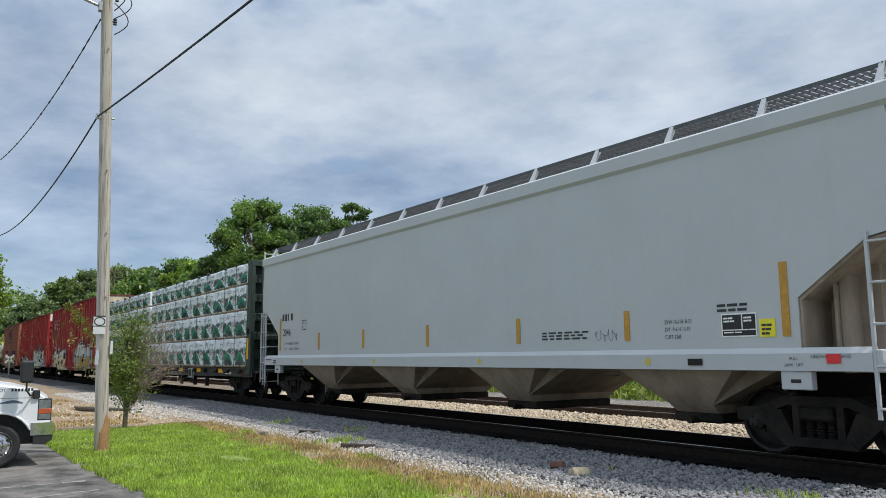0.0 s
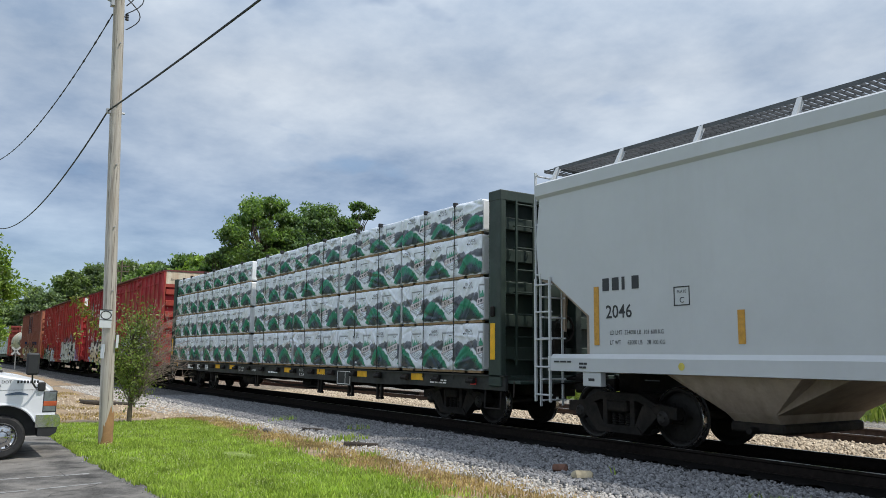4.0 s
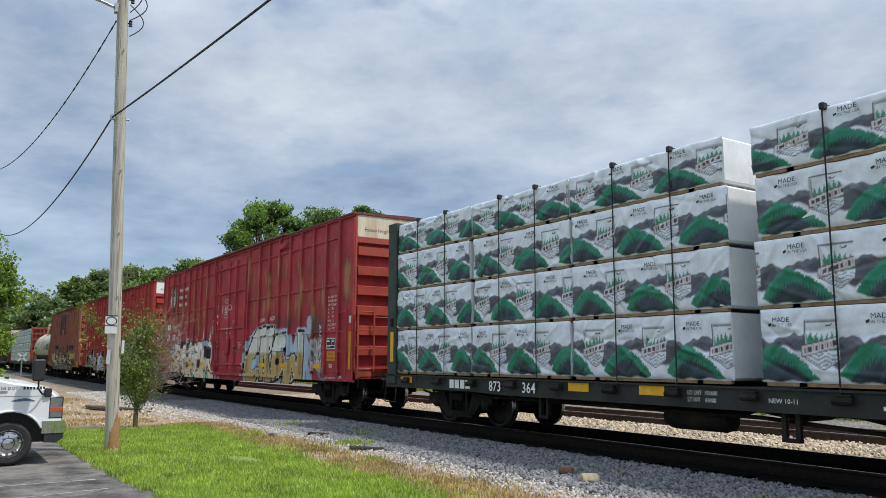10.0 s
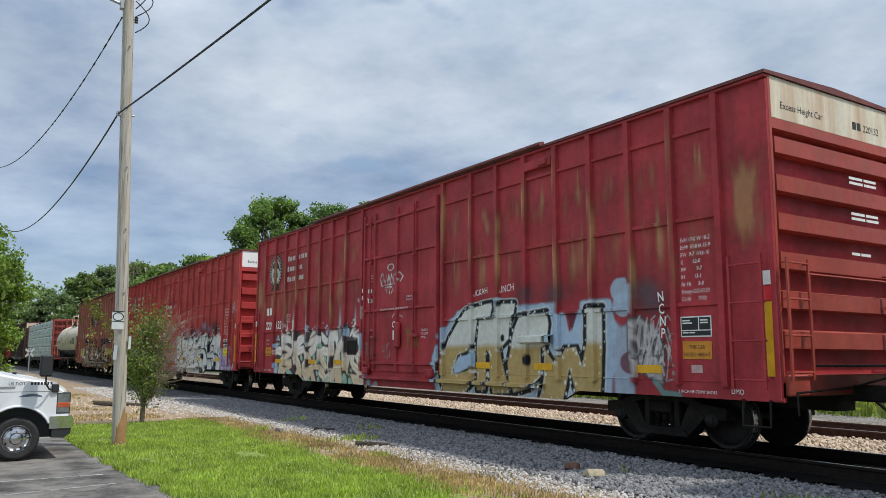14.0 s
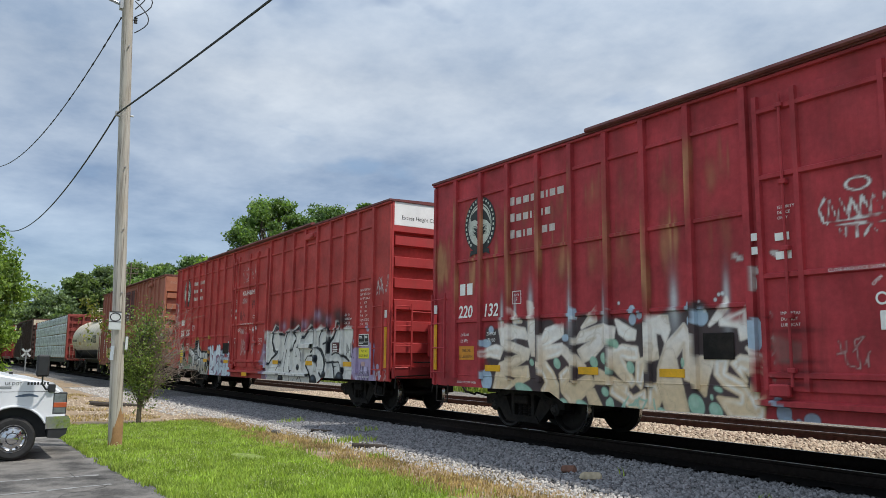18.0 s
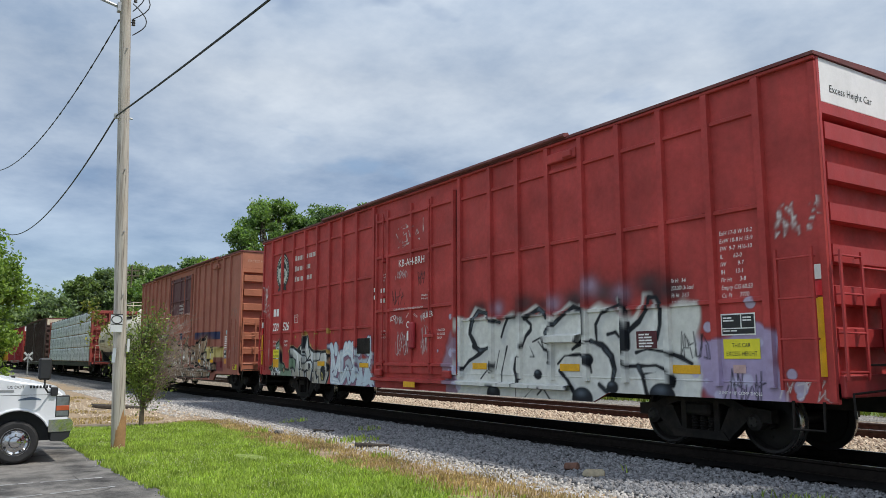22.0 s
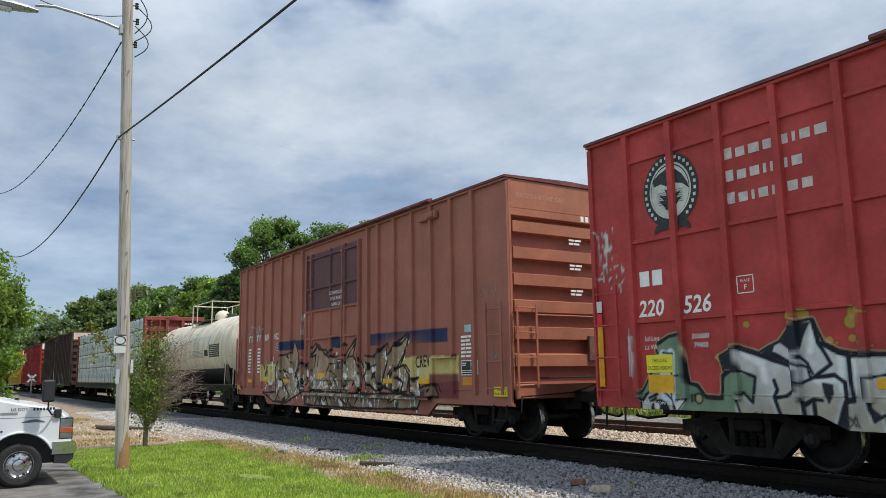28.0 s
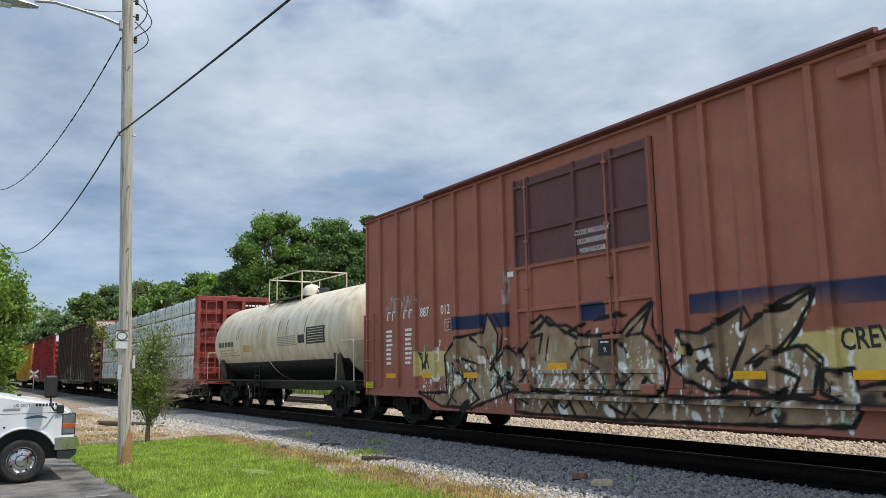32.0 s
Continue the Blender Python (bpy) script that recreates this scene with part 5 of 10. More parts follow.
    lines = [[(-8.15, 1.6), (-8.19, 1.25), (-8.21, 0.95), (-8.13, 0.75)], [(-8.14, 1.58), (-8.32, 1.6)], [(-8.19, 1.26), (-7.99, 1.27)], [(-8.82, 0.69), (-8.79, 0.87), (-8.66, 1.01), (-8.51, 1.08), (-8.33, 1.04), (-8.2, 0.92), (-8.17, 0.75)], [(-8.63, 0.94), (-8.47, 1)], [(-8.61, 0.89), (-8.5, 0.94)], [(-7.84, 0.99), (-7.84, 0.91)], [(-7.79, 1), (-7.79, 0.92)], [(-7.32, 0.95), (-7.29, 1.25), (-7.17, 1.32), (-7.12, 1.31)], [(-7.88, 1.15), (-7.74, 1.12), (-7.6, 0.96), (-7.32, 0.95)], [(-8.14, 0.92), (-7.94, 0.94), (-8.11, 0.77)], [(-8.39, 1.73), (-8.19, 1.82), (-7.98, 1.85), (-7.94, 1.55), (-7.88, 1.15)]]
    glints = [[(-6.95, 1.55), (-6.68, 1.41)], [(-5.94, 1.82), (-6, 1.56)], [(-5.62, 1.47), (-5.64, 1.1)], [(-5.48, 1.43), (-5.51, 1.07)], [(-4.74, 1.42), (-4.69, 1.11)], [(-4.66, 1.37), (-4.63, 1.23)], [(-6.68, 1.34), (-6.65, 1.2)], [(-5.95, 1.2), (-5.72, 1.21)]]
    sp = [(-8.43, 0.77), (-8.42, 0.93), (-7.72, 0.95), (-7.71, 1.02), (-8.32, 1.57), (-8.32, 0.98), (-8.21, 0.95), (-8.18, 1.58), (-8.02, 0.9), (-8.11, 0.82)]
    seg = lambda many: [(*p, *q) for run in many for p, q in zip(run, run[1:])]
    w = 0.010 * wave(X, Z, 5, 3.0)
    dh, db = signed(X, Z, head) + w, signed(X, Z, cells) + w
    r = random.Random(11)
    for i in range(34):
        x = r.uniform(-7.6, -4.2)
        blob(A, X, Z, (0.50, 0.36, 0.07), x, r.choice((r.uniform(1.45, 1.75), r.uniform(1.5, 2.05))), r.choice((0.02, 0.035, 0.05, 0.085)), r.uniform(0.7, 1.2), 0.85)
    spray(A, (0.58, 0.41, 0.24), soft(np.minimum(dh, db), 0.062, 0.02) * 0.9)
    spray(A, black, soft(np.minimum(dh, db), 0.042, 0.018))
    spray(A, (0.20, 0.29, 0.20), soft(dh, 0.0, 0.018))
    spray(A, (0.12, 0.19, 0.13), soft(dh, 0.0, 0.02) * np.clip(wave(X, Z, 8, 1.5), 0, 1) * 0.6)
    q0 = np.hypot((X - sp[0][0]) * 0.9, Z - sp[0][1])
    ring = sp[1][1] - sp[0][1]
    spray(A, (0.52, 0.52, 0.47), soft(q0, ring * 1.95, 0.02))
    spray(A, black, soft(q0, ring, 0.02))
    spray(A, (0.7, 0.7, 0.66), soft(np.hypot(X - sp[0][0] + 0.06, Z - sp[0][1] - 0.05), 0.05, 0.02))
    blob(A, X, Z, black, *sp[2], 0.085, 1.1)
    blob(A, X, Z, (0.46, 0.38, 0.22), *sp[2], 0.055, 1.1)
    spray(A, (0.66, 0.74, 0.82), soft(field(X, Z, [(*sp[4], *sp[5]), (*sp[7], *sp[6])]), 0.075, 0.03))
    spray(A, (0.8, 0.8, 0.76), soft(field(X, Z, [(*sp[8], *sp[9])]), 0.05, 0.02))
    k = np.clip((Z - 1.06 + 0.10 * wave(X, Z, 15, 1.6)) / 0.35 + 0.5, 0, 1)[..., None]
    fill = np.array((0.42, 0.39, 0.31)) * (1 - k) + np.array((0.60, 0.61, 0.58)) * k
    m = (soft(db, 0.0, 0.018) * (1 - soft(dh, -0.01, 0.02)))[..., None]
    A[..., :3] = A[..., :3] * (1 - m) + fill * m
    spray(A, (0.30, 0.32, 0.31), m[..., 0] * np.clip(wave(X * 2.2, Z * 0.6, 27, 2.0) - 0.1, 0, 1) * 0.8)
    spray(A, (0.84, 0.86, 0.85), soft(field(X, Z, seg(glints)) + w, 0.045, 0.05) * 0.85 * m[..., 0])
    spray(A, (0.60, 0.70, 0.78), soft(field(X + 0.03, Z, seg(inks)) + w, 0.03, 0.04) * 0.5 * m[..., 0])
    for p in wedges:
        spray(A, (0.02, 0.024, 0.034), soft(signed(X, Z, p) + w, 0.01, 0.018))
    spray(A, black, soft(field(X, Z, seg(inks)) + w, 0.024 + 0.012 * np.clip(wave(X, Z, 12, 1.5), 0, 1), 0.016))
    spray(A, black, soft(field(X, Z, seg(lines)) + w, 0.018, 0.014))
    ox, oz = wedges[3][0][0] + 0.10, wedges[3][6][1] - 0.02
    spray(A, (0.62, 0.55, 0.16), soft(np.abs(np.hypot((X - ox + 0.25 * (Z - oz)) * 1.8, Z - oz) - 0.085), 0.016, 0.014))
    for x in (-6.86, -5.66):
        tag_strokes(A, X, Z, x, x + 0.2, 0.66, 0.78, 70 + int(x), black, 0.010, 0.9, 3)
    # pale blue letters as far as the door
    cloud_patch(A, X, Z, -4.42, -1.85, 0.5, 1.42, (0.52, 0.63, 0.70), 4, 0.16, 0.9)
    piece(A, X, Z, -4.38, -1.9, 0.62, 1.55, 4, 52, (0.66, 0.76, 0.82), (0.56, 0.66, 0.73), (0.10, 0.07, 0.16), 0.10, (0.30, 0.16, 0.22), rim=0.022, spikes=0.25, inner=(0.86, 0.88, 0.9))
    # big silver piece
    cloud_patch(A, X, Z, 7.0, 8.95, 0.55, 1.75, purple, 6, 0.3, 0.9)
    cloud_patch(A, X, Z, 1.2, 2.4, 0.6, 1.7, (0.42, 0.40, 0.55), 16, 0.3, 0.7)
    for x, z in ((2.4, 2.2), (3.9, 2.3), (5.2, 2.3), (5.9, 2.35), (6.85, 2.45), (7.3, 2.3)):
        haze(A, X, Z, (0.05, 0.045, 0.05), x, z, 0.33, 0.20, 0.85)
    for x, z in ((3.1, 2.25), (4.7, 2.25), (5.6, 2.5), (6.3, 2.3)):
        haze(A, X, Z, (0.44, 0.36, 0.50), x, z, 0.20, 0.18, 0.8)
    cloud_patch(A, X, Z, 1.7, 7.75, 0.30, 2.12, silver, 12, 0.16, 0.97)
    thin = [[(3.12, 1.45), (3.01, 1.1)], [(3.36, 1.53), (3.19, 1.06), (3.18, 0.85)], [(4.1, 1.6), (4.32, 1.67), (4.41, 1.47), (4.26, 1.6)], [(4.02, 1.52), (4.14, 1.34), (4.03, 1.34)], [(3.6, 1.07), (3.6, 0.57), (3.48, 0.55)], [(4.11, 0.8), (3.77, 0.56)], [(4.21, 0.68), (4.37, 0.8), (4.6, 0.55)], [(2.52, 0.92), (2.72, 1.08), (2.94, 1.02), (2.98, 1.24)], [(6.68, 1.08), (6.93, 1.11)], [(5.18, 1.48), (5.59, 1.6)]]
    even = [[(1.87, 1.07), (2.13, 1.26), (2.74, 1.5)], [(3.68, 2.07), (3.39, 2.07), (3.29, 1.92), (3.19, 1.71)], [(4.41, 1.47), (4.56, 1.43), (4.6, 1.24), (4.5, 1.24)], [(5.72, 1.59), (5.7, 1.85), (5.83, 2.02), (6.12, 2.11), (6.3, 2.16)], [(5.97, 1.69), (6.14, 1.72), (6.21, 1.65)], [(6.42, 1.85), (6.4, 1.47), (6.29, 1.41)], [(6.56, 1.4), (6.78, 1.45), (7.12, 1.41), (7.4, 1.33), (7.6, 1.24)], [(6.28, 1.27), (6.33, 1.19), (6.59, 1.2), (6.94, 1.21), (7.16, 1.13), (7.28, 1.02), (7.24, 0.93), (7.08, 0.91)]]
    round_ = [[(4.48, 1.81), (4.47, 1.63), (4.54, 1.55)], [(5.41, 2.12), (5.43, 1.82), (5.37, 1.6), (5.14, 1.46)], [(4.77, 1.22), (4.94, 1.35), (5.31, 1.38), (5.53, 1.31), (5.58, 1.09)], [(3.88, 2.04), (4.07, 1.91), (4.06, 1.82), (3.92, 1.71), (3.79, 1.48), (3.76, 1.36), (3.61, 1.32), (3.57, 1.11), (3.65, 0.9)]]
    bold = [[(2.35, 1.55), (2.15, 1.79), (2.23, 2.02), (2.45, 2.23), (2.74, 2.17), (2.8, 2.03), (3.14, 1.99)], [(2.28, 1.55), (2.51, 1.46), (2.81, 1.52)], [(3.88, 2.04), (4.05, 2.09), (4.3, 2.18), (4.5, 2.06), (4.47, 2.03)], [(4.45, 1.75), (4.79, 1.97), (5.19, 2.17), (5.41, 2.1)], [(5.59, 1.59), (5.84, 1.52), (6.03, 1.34), (6.09, 1.14), (6.04, 0.93), (5.91, 0.79), (5.75, 0.9)], [(4.81, 1.1), (5.01, 0.94), (5.18, 0.72), (5.3, 0.55)], [(6.31, 2.18), (6.36, 2.06), (6.32, 1.78), (6.33, 1.44)], [(6.43, 1.74), (6.64, 1.87), (6.8, 2.06), (6.84, 2.22)], [(6.84, 2.22), (6.98, 2.22), (7.06, 2.1), (7.04, 1.82), (6.97, 1.59)], [(6.59, 1.2), (6.68, 1.04), (6.73, 0.82), (6.76, 0.75)]]
    join = lambda runs: [(*p, *q) for run in runs for p, q in zip(run, run[1:])]
    w = 0.015 * wave(X, Z, 5, 3)
    swell = np.clip(wave(X, Z, 12, 1.5), 0, 1)
    spray(A, (0.86, 0.87, 0.84), soft(field(X + 0.09, Z - 0.05, join(bold + round_)) + w, 0.04, 0.05) * 0.8)
    spray(A, (0.46, 0.48, 0.49), soft(field(X - 0.06, Z + 0.05, join(even + bold)) + w, 0.08, 0.08) * 0.55 * (Z < 2.1))
    for x, z in ((2.55, 2.296), (3.688, 2.122), (4.406, 2.251), (5.235, 2.209), (6.252, 2.23), (6.888, 2.317), (7.017, 2.206)):
        haze(A, X, Z, black, x, z, 0.20, 0.12, 0.65)
    spray(A, black, soft(field(X, Z, join(thin)) + w, 0.014, 0.016))
    spray(A, black, soft(field(X, Z, join(even + round_)) + w, 0.026 + 0.02 * swell, 0.018))
    spray(A, black, soft(field(X, Z, join(bold)) + w, 0.040 + 0.035 * swell, 0.020))
    spray(A, (0.20, 0.25, 0.30), soft(np.abs(field(X, Z, join(bold)) - 0.012) + w, 0.006, 0.02) * 0.5 * np.clip(-wave(X, Z, 19, 1.8) * 3, 0, 1))
    for x, z, q in ((7.033, 0.76, 0.2), (2.921, 0.651, 0.17), (5.352, 0.649, 0.2), (2.853, 1.169, 0.09), (3.692, 0.988, 0.07), (4.238, 1.03, 0.09), (6.04, 0.866, 0.1), (5.506, 1.292, 0.1)):
        blob(A, X, Z, black, x, z, q, 0.8, 1.0)
        haze(A, X, Z, (0.16, 0.20, 0.25), x - 0.03, z + q * 0.5, q * 0.6, q * 0.3, 0.6)
    for i in range(22):
        q = random.Random(i)
        blob(A, X, Z, (0.55, 0.52, 0.70), q.choice((q.uniform(7.4, 9.3), q.uniform(0.9, 2.0))), q.uniform(0.7, 2.3), q.uniform(0.03, 0.10))
    loop_ = [(-0.70, 4.30, -0.35, 4.37), (-0.35, 4.37, -0.25, 4.30), (-0.25, 4.30, -0.65, 4.26), (-0.80, 4.20, -0.62, 3.98), (-0.62, 3.98, -0.45, 4.2), (-0.45, 4.2, -0.52, 3.95), (-0.52, 3.95, -0.28, 3.97), (-0.28, 3.97, -0.32, 4.16), (-0.32, 4.16, -0.5, 4.1), (-0.22, 4.2, -0.12, 3.98), (-0.12, 3.98, 0.0, 4.28), (0.08, 4.05, 0.22, 4.1), (0.22, 4.1, 0.14, 4.2), (0.14, 4.2, 0.06, 4.0), (0.06, 4.0, 0.26, 3.96), (0.42, 4.4, 0.42, 4.1), (-0.7, 3.86, -0.2, 3.92), (-0.2, 3.92, -0.5, 3.84)]
    spray(A, (0.72, 0.60, 0.58), soft(field(X, Z, loop_) + 0.02 * wave(X, Z, 8, 5.0), 0.012, 0.018) * 0.9)
    for k, (a, b, c, d, col) in enumerate(((-0.85, -0.25, 3.15, 3.3, 0), (-0.8, -0.2, 1.4, 1.85, 0), (0.35, 0.75, 1.45, 1.95, 0), (-0.85, -0.45, 2.1, 2.25, 0), (0.3, 0.8, 2.12, 2.32, 0), (8.95, 9.6, 2.9, 3.25, 0), (7.4, 7.9, 1.35, 1.65, 1), (8.1, 8.75, 0.75, 1.15, 1), (-0.95, -0.35, 2.55, 2.85, 1), (0.2, 0.5, 2.95, 3.2, 1), (8.95, 9.65, 0.82, 1.02, 0), (-9.6, -9.2, 3.05, 3.6, 0), (-9.62, -9.0, 2.6, 3.0, 0), (-9.0, -8.85, 1.2, 1.9, 0))):
        tag_strokes(A, X, Z, a, b, c, d, 21 + k, black if col else (0.75, 0.70, 0.70), 0.010, 0.9, 6)


def coat_e(A, X, Z):
    navy, black, white, mint = (0.022, 0.036, 0.10), (0.012, 0.011, 0.011), (0.85, 0.85, 0.82), (0.30, 0.50, 0.34)
    yellow = (0.70, 0.60, 0.24)
    stripe = np.clip(np.minimum(Z - 2.06 + 0.012 * X, 2.36 - 0.01 * X - Z) / 0.02, 0, 1)
    spray(A, navy, stripe * ((X > -4.1) & (X < -2.0) | (X > 2.2) & (X < 5.7) | (X > 0.0) & (X < 0.55)))
    for x0, x1 in ((-5.6, -3.9), (1.9, 6.15)):
        e = np.minimum(np.minimum(X - x0, x1 - X), np.minimum(Z - 1.15, 1.74 - Z)) + 0.03 * wave(X, Z, 3, 3)
        spray(A, yellow, np.clip(e / 0.04, 0, 1) * 0.92)
    spray(A, (0.20, 0.045, 0.055), np.clip(np.minimum(np.minimum(X - 4.95, 6.12 - X), np.minimum(Z - 0.80, 1.36 - Z)) / 0.05, 0, 1) * 0.9)
    haze(A, X, Z, (0.50, 0.20, 0.07), 3.6, 1.95, 0.9, 0.22, 0.8)
    taupe, pale = (0.31, 0.21, 0.135), (0.46, 0.34, 0.235)
    first = [[(2.34, 1.78), (2.66, 1.88), (3.09, 2.07), (3.2, 1.86), (2.95, 1.44), (2.77, 1.08)], [(3.2, 1.86), (3.26, 1.96), (3.76, 2.04), (4.12, 2.24), (4.02, 1.96), (3.68, 1.53)], [(3.68, 1.53), (3.95, 1.54), (4.14, 1.38), (4.12, 1.02)], [(2.08, 1.72), (2.2, 1.53), (2.58, 1.59)], [(2.2, 1.49), (2, 1.34), (2.05, 1.01)], [(2.26, 1.38), (2.62, 1.16), (2.91, 1.05)], [(3.46, 1.57), (3.05, 1.33), (3.51, 1.43)], [(3.55, 1.26), (3.81, 1.15), (3.7, 0.95)], [(2.92, 1.08), (3.25, 0.95), (3.58, 0.88)], [(1.34, 1.82), (0.98, 1.79), (1.57, 2.24), (1.52, 1.93), (1.81, 1.54)], [(0.39, 2.1), (1, 2.11)], [(-1.3, 1.92), (-0.89, 2.21), (-0.43, 1.89), (0.07, 2.03)], [(-0.18, 1.71), (-0.03, 1.45), (0.36, 1.28)], [(0.38, 1.65), (0.83, 1.72), (0.97, 1.55)], [(4.84, 0.96), (5.08, 1.09), (5.3, 1.12), (5.4, 0.97)]]
    last = [[(-2.52, 2.38), (-2.23, 2.04), (-2.33, 1.69), (-2.62, 1.42)], [(-3.67, 1.53), (-2.94, 1.38), (-3.04, 1.24)], [(-4.01, 1.44), (-3.05, 0.73)], [(-4.23, 0.57), (-3.9, 0.96), (-4.01, 1.34)], [(-3.35, 1.95), (-2.83, 1.7), (-2.73, 1.51)], [(-1.12, 2), (-0.86, 2.2), (-0.53, 1.97), (-0.12, 1.79), (0.18, 1.9)], [(-1.4, 1.84), (-1.04, 1.91), (-1.14, 1.57)], [(-0.87, 1.86), (-0.97, 1.44)], [(0.27, 2.06), (0.86, 2.15), (0.78, 1.92)], [(-0.3, 1.47), (-0.14, 1.63), (0.18, 1.66)], [(-2.44, 1.06), (-2.05, 1.24), (-2.16, 0.75)], [(-1.16, 0.56), (-0.99, 0.73), (-0.82, 0.56)], [(-1.95, 1.68), (-1.72, 1.74), (-1.58, 1.54)]]
    lines = [(*p, *q) for run in first + last for p, q in zip(run, run[1:])]
    w = 0.02 * wave(X, Z, 4, 3.0)
    d = field(X, Z, lines)
    head, tail, low, left = ([(1.92, 1.82), (2.38, 1.77), (2.71, 1.92), (3.07, 2.08), (3.02, 1.78), (3.58, 2.08), (4.06, 2.26), (4.02, 2.03), (3.86, 1.81), (3.52, 1.47), (3.84, 1.55), (4.1, 1.31), (3.99, 0.96), (3.65, 0.92), (3.16, 0.98), (2.9, 1.04), (2.46, 0.95), (2.02, 1.15), (1.82, 1.3), (2.07, 1.45), (2.15, 1.52)],
        [(4.11, 1.25), (4.5, 1.25), (4.55, 1.03), (4.93, 1.11), (5.2, 1.12), (5.29, 0.92), (5.31, 0.85), (4.39, 0.84), (4.08, 0.96)], [(-1.91, 0.92), (2.26, 0.87), (3.54, 0.91), (4.6, 0.83), (4.44, 0.58), (2.99, 0.54), (0.58, 0.5), (-1.93, 0.52)],
        [(-4.29, 1.6), (-3.84, 1.96), (-2.87, 2.02), (-2.73, 2.39), (-2.4, 1.97), (-2.46, 1.46), (-2.08, 1.73), (-1.77, 1.54), (-1.41, 1.8), (-1.4, 2.02), (-1.06, 2.24), (-0.82, 2.06), (-0.41, 2.03), (0.04, 1.83), (0.86, 1.82), (1.07, 2.02), (1.52, 2.27), (1.3, 1.82), (1.68, 1.54), (1.76, 1.22), (1.64, 0.86), (-1.91, 0.92), (-3.36, 0.54), (-4.47, 0.56), (-5.36, 0.82), (-4.21, 0.84)])
    blocks = [signed(X, Z, p) for p in (head, tail, low, left)]
    body = np.minimum(np.minimum(blocks[0], blocks[1]), np.minimum(blocks[2], blocks[3])) + 0.5 * w
    ground = soft(body, 0.0, 0.025)
    spray(A, (0.17, 0.12, 0.085), ground)
    tone = np.clip(0.5 + 0.6 * wave(X, Z, 2, 1.3) + 0.25 * wave(X, Z, 9, 4.0), 0, 1)
    spray(A, taupe, ground * np.clip(tone * 2.2, 0, 1))
    spray(A, pale, ground * np.clip(tone * 2 - 0.9, 0, 1) * 0.9)
    spray(A, (0.055, 0.042, 0.038), ground * np.clip(wave(X, Z, 14, 2.2) * 2.5 - 0.9, 0, 1) * np.clip((1.45 - Z) / 0.4, 0, 1))
    r = random.Random(5)
    zig = []
    for i in range(46):
        x, z = r.uniform(-5.0, 4.4), r.uniform(0.45, 1.25)
        a = r.choice((0.5, 0.9, 2.1, 2.6)) + r.uniform(-0.2, 0.2)
        k = r.uniform(0.15, 0.45)
        zig.append((x, z, x + k * math.cos(a), z + k * math.sin(a)))
        if i % 2:
            zig.append((x, z, x + 0.6 * k * math.cos(a + 1.9), z + 0.6 * k * math.sin(a + 1.9)))
    for i in range(260):              # drips and sparks in strings
        x, z = r.uniform(-5.2, 4.6), r.triangular(0.5, 2.0, 1.3)
        shade, lean = r.choice([white, white, white, white, mint, (0.44, 0.42, 0.36)]), r.uniform(-0.3, 0.3)
        for k in range(r.choice((2, 3, 4, 6))):
            blob(A, X, Z, shade, x + lean * k * 0.09 + r.uniform(-0.02, 0.02), z - 0.075 * k, r.choice((0.016, 0.024, 0.034, 0.05)), r.uniform(1.0, 2.2), 1.0, r.uniform(-0.4, 0.4))
    for x, z, q, k in ((4.05, 2.10, 0.07, 1.2), (3.95, 1.95, 0.06, 1.6), (3.85, 1.75, 0.09, 1.5), (3.0, 1.78, 0.10, 1.6), (4.15, 1.35, 0.08, 1.2), (2.35, 1.45, 0.08, 1.0), (1.75, 1.6, 0.07, 1.2), (-3.9, 1.6, 0.09, 1.7), (-3.75, 1.1, 0.09, 1.8), (-1.6, 1.4, 0.10, 1.8), (-2.9, 1.5, 0.08, 0.8), (0.5, 0.62, 0.09, 0.7), (-0.6, 0.6, 0.10, 0.8), (2.2, 0.6, 0.08, 0.9), (0.9, 1.3, 0.08, 0.9)):
        blob(A, X, Z, white, x, z, q, k, 1.0, 0.5)
    spray(A, black, soft(field(X, Z, zig) + w, 0.022, 0.018) * ground)
    spray(A, black, soft(np.abs(body), 0.024 + 0.022 * np.abs(wave(X, Z, 5, 2.0)), 0.018))
    spray(A, black, soft(d + w, 0.020 + 0.022 * np.abs(wave(X, Z, 3, 2.0)), 0.018))
    for x, z, q in ((2.35, 1.32, 0.07), (2.75, 1.0, 0.06), (3.25, 1.35, 0.06), (3.55, 0.95, 0.07), (-2.6, 1.35, 0.06), (-3.6, 0.55, 0.12), (1.3, 1.1, 0.05)):
        blob(A, X, Z, black, x, z, q, 0.6, 1.0, -0.6)
    tag_strokes(A, X, Z, -5.35, -4.95, 1.35, 1.70, 32, black, 0.025, 0.95, 3)
    for k in range(3):
        tag_strokes(A, X, Z, -6.9 + k * 0.45, -6.2 + k * 0.5, 2.55, 3.0, 33 + k, (0.55, 0.50, 0.48), 0.018, 0.8, 4)
    tag_strokes(A, X, Z, -2.2, -1.95, 2.45, 3.2, 39, (0.6, 0.56, 0.54), 0.03, 0.7, 3)
    tag_strokes(A, X, Z, 6.9, 7.5, 2.75, 3.05, 36, (0.45, 0.36, 0.32), 0.012, 0.7, 4)
    tag_strokes(A, X, Z, 7.2, 7.5, 1.6, 1.75, 37, (0.30, 0.42, 0.40), 0.016, 0.7, 3)
    sh = np.clip(np.minimum(Z - 3.16, 4.80 - Z) / 0.02, 0, 1) * ((X > -1.7) & (X < 1.6))
    spray(A, (0.115, 0.062, 0.078), sh * 0.85)
